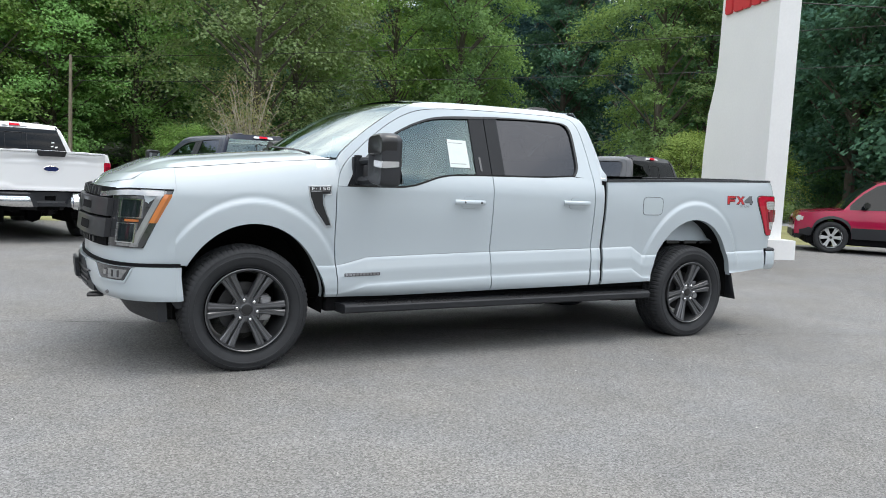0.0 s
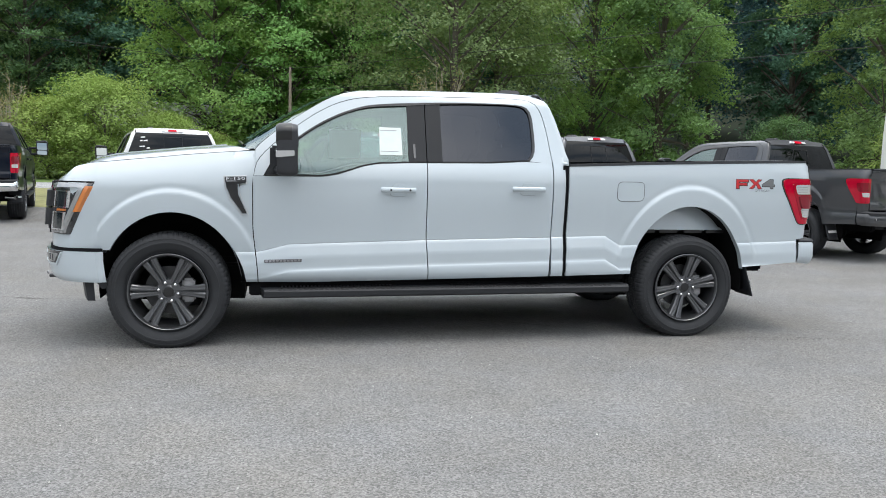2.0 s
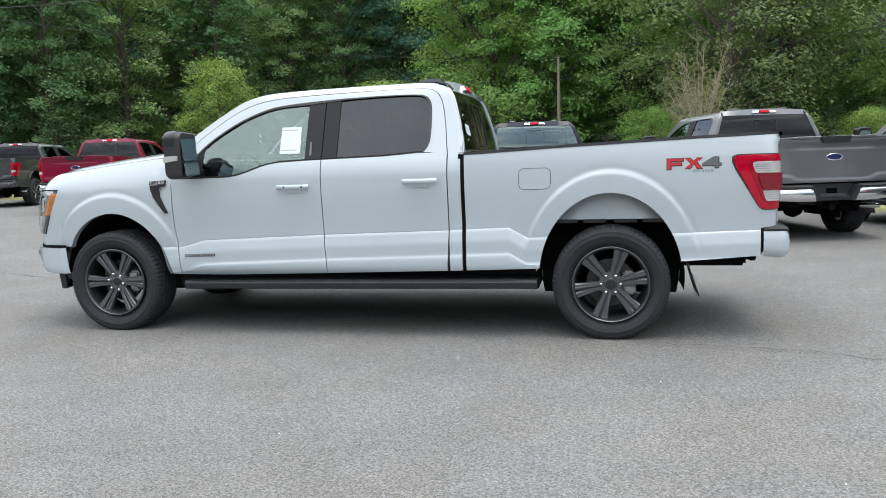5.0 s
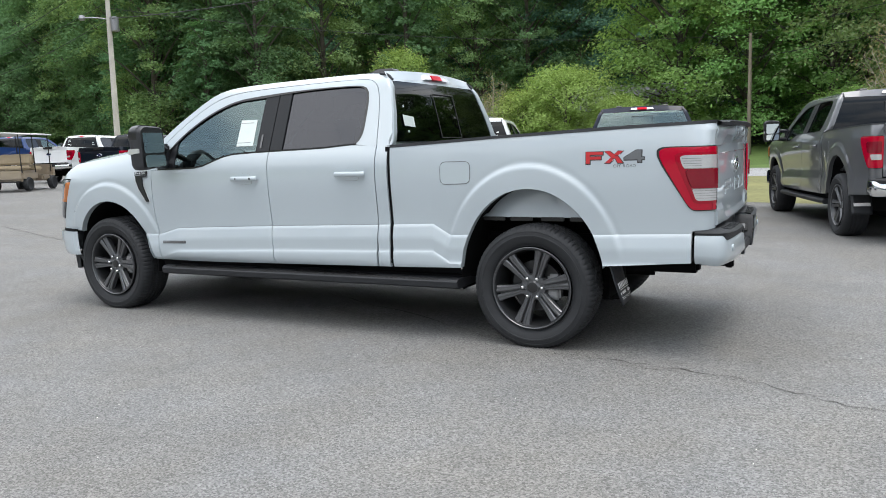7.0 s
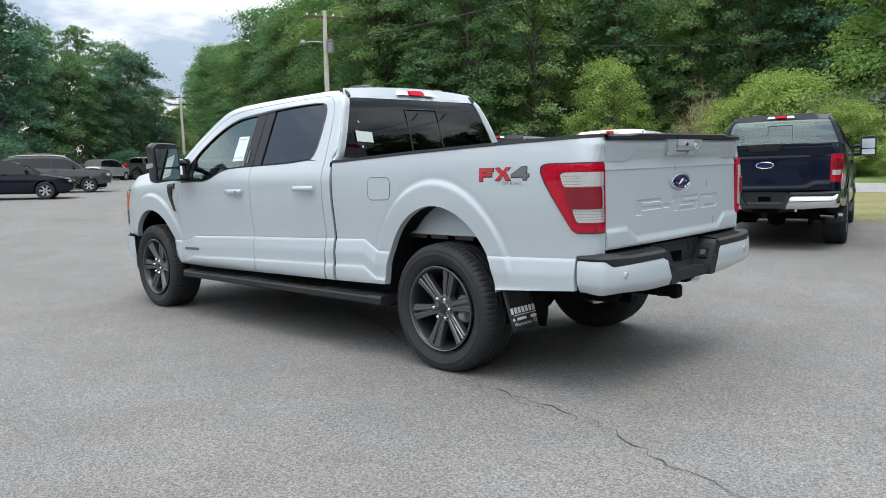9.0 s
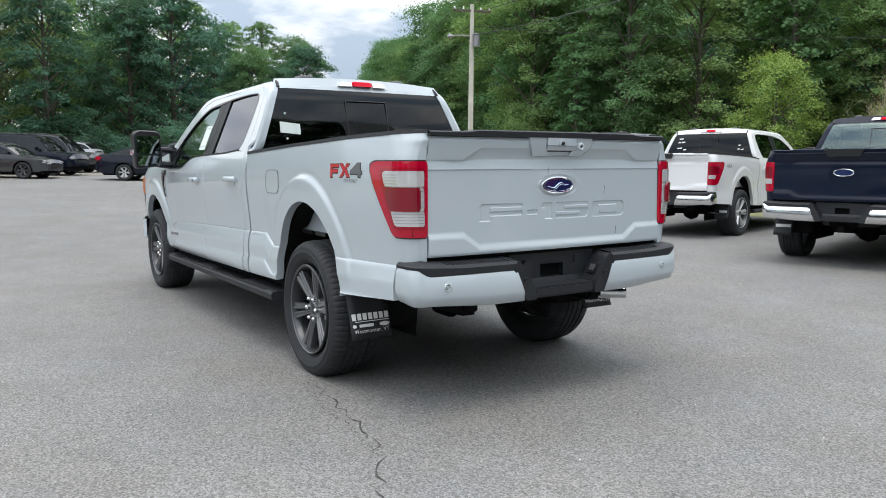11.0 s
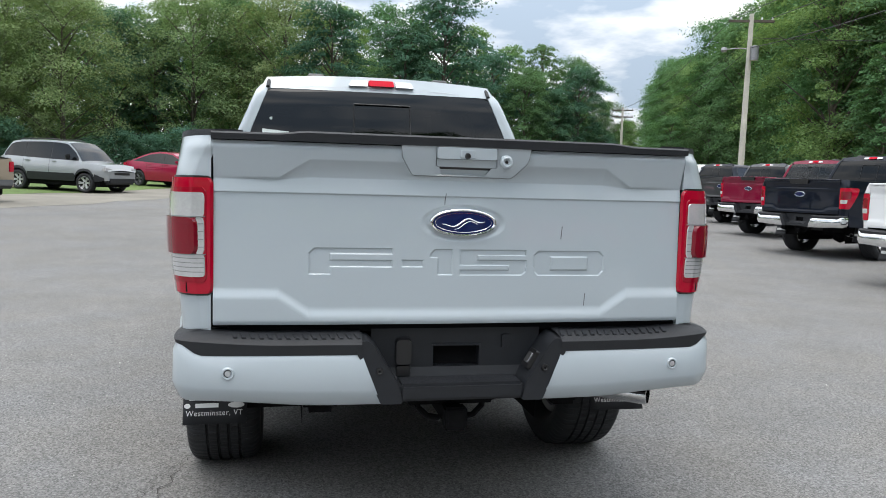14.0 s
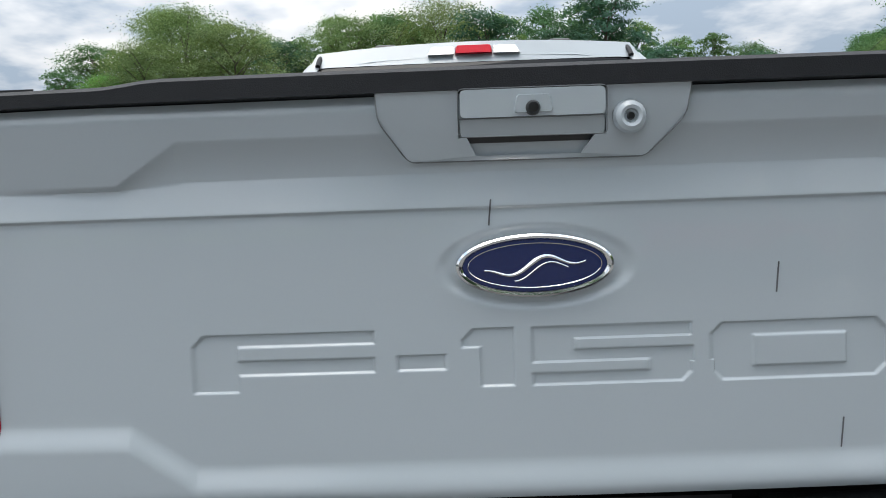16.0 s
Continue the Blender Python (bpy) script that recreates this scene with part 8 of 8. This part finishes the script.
set_car((-27.4, 0.2), (0.50, 0.86), PAINT_DARK, "dark grey sedan beside a grey SUV", "car", 4.75, 1.45, 1.84, 2.80, "sedan", rim_mat=RIM_DARK, group=ROW2)
set_car((-30.4, 1.6), (0.50, 0.86), PAINT_BLACK, "black SUV with chrome grille", "car", 4.80, 1.78, 1.95, 2.85, "suv", group=ROW2)
set_car((-34.0, 2.9), (0.50, 0.86), PAINT_DARK, "charcoal SUV in the row of cars", "car", 4.80, 1.82, 1.95, 2.85, "suv", group=ROW2)
set_car((-38.3, 3.6), (-0.50, -0.86), PAINT_SILVER, "silver hatchback parked tail outwards", "car", 4.2, 1.5, 1.78, 2.60, "suv", rear=True, group=ROW2)
set_car((-42.0, 5.0), (0.50, 0.86), PAINT_BLACK, "black sedan further along the row", "car", 4.7, 1.45, 1.82, 2.75, "sedan", group=ROW2)
set_car((-29.2, 9.6), (0.42, 0.90), PAINT_DARK, "dark estate car behind a black sedan", "car", 4.85, 1.60, 1.86, 2.85, "suv", group=ROW2)
set_car((-33.0, 10.8), (0.42, 0.90), PAINT_SILVER, "silver SUV behind dark cars", "car", 4.7, 1.72, 1.9, 2.75, "suv", group=ROW2)
set_car((-54.5, 19.9), (-0.6, 0.8), PAINT_SILVER, "silver SUV with a spare wheel on its tail", "car", 4.35, 1.70, 1.82, 2.60, "suv", rear=True, group=ROW2)
set_car((16.3, 6.2), (-0.66, 0.75), PAINT_RED2, "red SUV with bright alloy wheels by the road", "car", 4.75, 1.77, 2.0, 3.02, "suv", cladding=True, wheel_r=0.38)


def golf_cart(m):
    T = empty("golf_cart", m, "golf cart with a cream canopy and tan seats", "golf cart")
    part("body", join(box(0.15, -0.55, 0.30, 1.0, 0.55, 0.50, 0.06), box(0.0, -0.52, 0.35, 0.35, 0.52, 0.85, 0.10), box(1.35, -0.58, 0.32, 2.35, 0.58, 0.68, 0.08)), PAINT_TAN, T)
    part("canopy", grid(lambda x, y: (x, y, 1.88 + 0.05 * (1 - (y / 0.65) ** 2)), span(0.35, 2.45, 8), span(-0.65, 0.65, 8)), SIGN_WHITE, T).modifiers.new("thickness", "SOLIDIFY").thickness = 0.04
    for x, y in ((0.45, -0.55), (0.45, 0.55), (1.55, -0.58), (1.55, 0.58), (2.35, -0.55), (2.35, 0.55)):
        part("post", tube([(x, y, 0.6), (x + 0.05, y, 1.9)], 0.02, 6), TRIM, T)
    part("seat", box(1.0, -0.56, 0.66, 1.5, 0.56, 0.80, 0.05), SEAT_TAN, T)
    part("backrest", box(1.46, -0.56, 0.86, 1.60, 0.56, 1.22, 0.05), SEAT_TAN, T)
    part("rear_seat", join(box(1.75, -0.56, 0.70, 2.3, 0.56, 0.84, 0.05), box(1.62, -0.56, 0.86, 1.74, 0.56, 1.20, 0.05)), SEAT_TAN, T)
    part("grab_rail", tube(along([(2.0, -0.6, 0.8), (2.2, -0.62, 1.1), (2.5, -0.62, 1.05), (2.55, -0.6, 0.75)], 8), 0.02, 6), TRIM, T)
    part("rear_step", box(2.35, -0.5, 0.30, 2.8, 0.5, 0.34, 0.01), TRIM, T)
    for x in (0.42, 2.02):
        for y in (-0.55, 0.55):
            part("wheel", lathe([(0.0, 0.06), (0.12, 0.07), (0.20, 0.09), (0.23, 0.05), (0.23, -0.06), (0.18, -0.09), (0.0, -0.06)], 20, "y", (x, y, 0.23)), RUBBER, T)
    part("steering_wheel", moved(lathe([(0.17 + 0.015 * math.cos(a), 0.015 * math.sin(a)) for a in span(0, 6.283, 6)], 20, "x"), pose(0.62, -0.28, 1.0, 0, -40, 0)), TRIM, T)


golf_cart(pose(-19.6, 12.2, gz(-19.6, 12.2), 0, 0, -62))


# ---- sign pillar, poles, cables, house ----
def sign_pillar():
    T = new("sign_pillar")
    tagged(T, "tall white sign pillar with red shapes on its broad face", "sign")
    T.matrix_world = pose(12.06, 4.74, 0, 0, 0, 72.5)  # local x runs along the broad face, y towards its back
    out = [(0.0, 0.35), (0.0, 7.2), (2.12, 7.2), (2.16, 4.2), (2.22, 3.75), (2.42, 3.1), (2.50, 2.2), (2.50, 0.35)]
    part("shaft", prism(out, 0.0, -0.46, lambda a, b, h: (a, h, b)), SIGN_WHITE, T, smooth=False)
    part("corner_trim", box(-0.012, -0.47, 0.35, 0.07, 0.012, 7.2, 0.004), SIGN_WHITE, T)
    part("plinth", prism([(-0.30, 0.12), (2.62, 0.12), (2.62, -0.62), (-0.30, -0.62)], -0.02, 0.40, lambda a, b, h: (a, b, h), 0.01), SIGN_WHITE, T, smooth=False)
    for i, w in enumerate((0.26, 0.34, 0.28, 0.30, 0.24, 0.28)):
        x = 1.96 - i * 0.34
        part("red_shape", prism(rounded([(x - w, 5.28), (x, 5.28), (x, 5.80), (x - w, 5.80)], 0.08, 4), 0.0, 0.05, lambda a, b, h: (a, h, b)), SIGN_RED, T)


sign_pillar()


def utility_pole(x, y, top, r, arms, label, light=False, lean=0.0, wood=None):
    T = empty("utility_pole", pose(x, y, gz(x, y) - 0.05), label, "utility pole")
    h = top - gz(x, y)
    part("shaft", tube([(0, 0, -0.3), (lean * 0.5, 0, h / 2), (lean, 0, h)], r, 14, r * 0.62), wood or POLE_WOOD, T)
    for z in arms:
        part("crossarm", moved(box(-1.1, -0.05, -0.06, 1.1, 0.05, 0.06, 0.01), pose(lean, 0, h - z, 0, 0, 74)), BARK, T)
        for q in (-1.0, -0.5, 0.5, 1.0):
            part("insulator", moved(lathe([(0.0, 0.0), (0.05, 0.02), (0.04, 0.12), (0.0, 0.15)], 8, "z"), pose(lean, 0, h - z, 0, 0, 74) @ pose(q, 0, 0.06)), CLEAR_LENS, T)
    if light:
        lamp = part("lamp_arm", tube(along([(lean, 0, h - 1.7), (lean - 0.5, -0.4, h - 1.6), (lean - 0.95, -0.75, h - 1.62)], 8), 0.03, 6), STEEL, T)
        part("lamp_head", moved(lathe([(0.0, 0.12), (0.12, 0.08), (0.16, -0.05), (0.12, -0.14), (0.0, -0.15)], 14, "z"), pose(lean - 1.0, -0.8, h - 1.6)), STEEL, lamp)
        part("transformer", lathe([(0.0, 0.0), (0.2, 0.02), (0.2, 0.7), (0.0, 0.75)], 14, "z", (lean + 0.26, 0.1, h - 2.3)), STEEL, T)


utility_pole(-27.3, 22.0, 10.0, 0.17, (0.35,), "tall grey utility pole with a crossarm and lamp", True, 0.2)
utility_pole(-68.2, 34.3, 9.6, 0.17, (0.3, 1.0), "utility pole far along the road")
utility_pole(1.08, 41.8, 7.15, 0.13, (), "plain weathered pole beyond the road", wood=DARK_WOOD)
utility_pole(-95.0, 30.0, 9.0, 0.15, (0.3,), "utility pole in the distance")
utility_pole(37.4, 3.4, 10.0, 0.17, (0.35,), "tall grey utility pole beside the road")


def cable(a, b, sag, r=0.014):
    a, b = Vector(a), Vector(b)
    pts = [tuple(a.lerp(b, t) - Vector((0, 0, sag * 4 * t * (1 - t)))) for t in span(0, 1, 30)]
    me = data_of("cable", *tube(pts, r, 5))
    me.materials.append(CABLE)
    tagged(new("cable", me), "thin dark overhead cable between poles", "cable", "overhead cables")


for dx, z, sag in ((-0.9, 9.75, 1.7), (0.9, 9.75, 1.5), (0.0, 8.3, 1.8)):
    cable((-27.1 + dx * 0.28, 22.0 + dx, z), (37.4 + dx * 0.28, 3.4 + dx, z), sag, 0.018)
    cable((-27.1 + dx * 0.28, 22.0 + dx, z), (-68.2 + dx * 0.28, 34.3 + dx, z - 0.5), sag * 0.6)
cable((1.08, 41.8, 7.0), (37.4, 3.4, 9.0), 0.5)
cable((1.08, 41.8, 5.7), (37.4, 3.4, 7.4), 0.5)
cable((1.08, 41.8, 7.0), (-27.1, 22.0, 8.8), 0.8)


def house():
    x, y = -8.0, 55.0
    T = empty("house", pose(x, y, gz(x, y) - 0.3, 0, 0, 20), "grey house with a gabled roof behind shrubs", "house")
    part("wall", prism([(-5, 0), (5, 0), (5, 2.6), (-5, 2.6)], -3.0, 3.0, lambda a, b, h: (a, h, b)), SIDING, T, smooth=False)
    part("gable", prism([(-3.0, 2.6), (3.0, 2.6), (0, 4.3)], 4.8, 4.99, lambda a, b, h: (h, a, b)), SIDING, T, smooth=False)
    for s in (-1, 1):
        part("roof", prism([(-5.4, 0), (5.4, 0), (5.4, 0.16), (-5.4, 0.16)], 0, 1, lambda a, b, h: (a, s * (3.4 - 3.4 * h), 2.4 + 2.0 * h + b)), SHINGLE, T, smooth=False)
        part("rake_trim", tube([(5.42, s * 3.4, 2.44), (5.42, 0, 4.46)], 0.09, 4), SIGN_WHITE, T)
    for a in (-3.5, 0.5, 3.5):
        w = part("window", box(a - 0.5, -3.04, 0.9, a + 0.5, -2.98, 2.2, 0.01), SIGN_WHITE, T)
        part("pane", box(a - 0.42, -3.06, 0.98, a + 0.42, -3.03, 2.12), LAMP_DARK, w)


house()
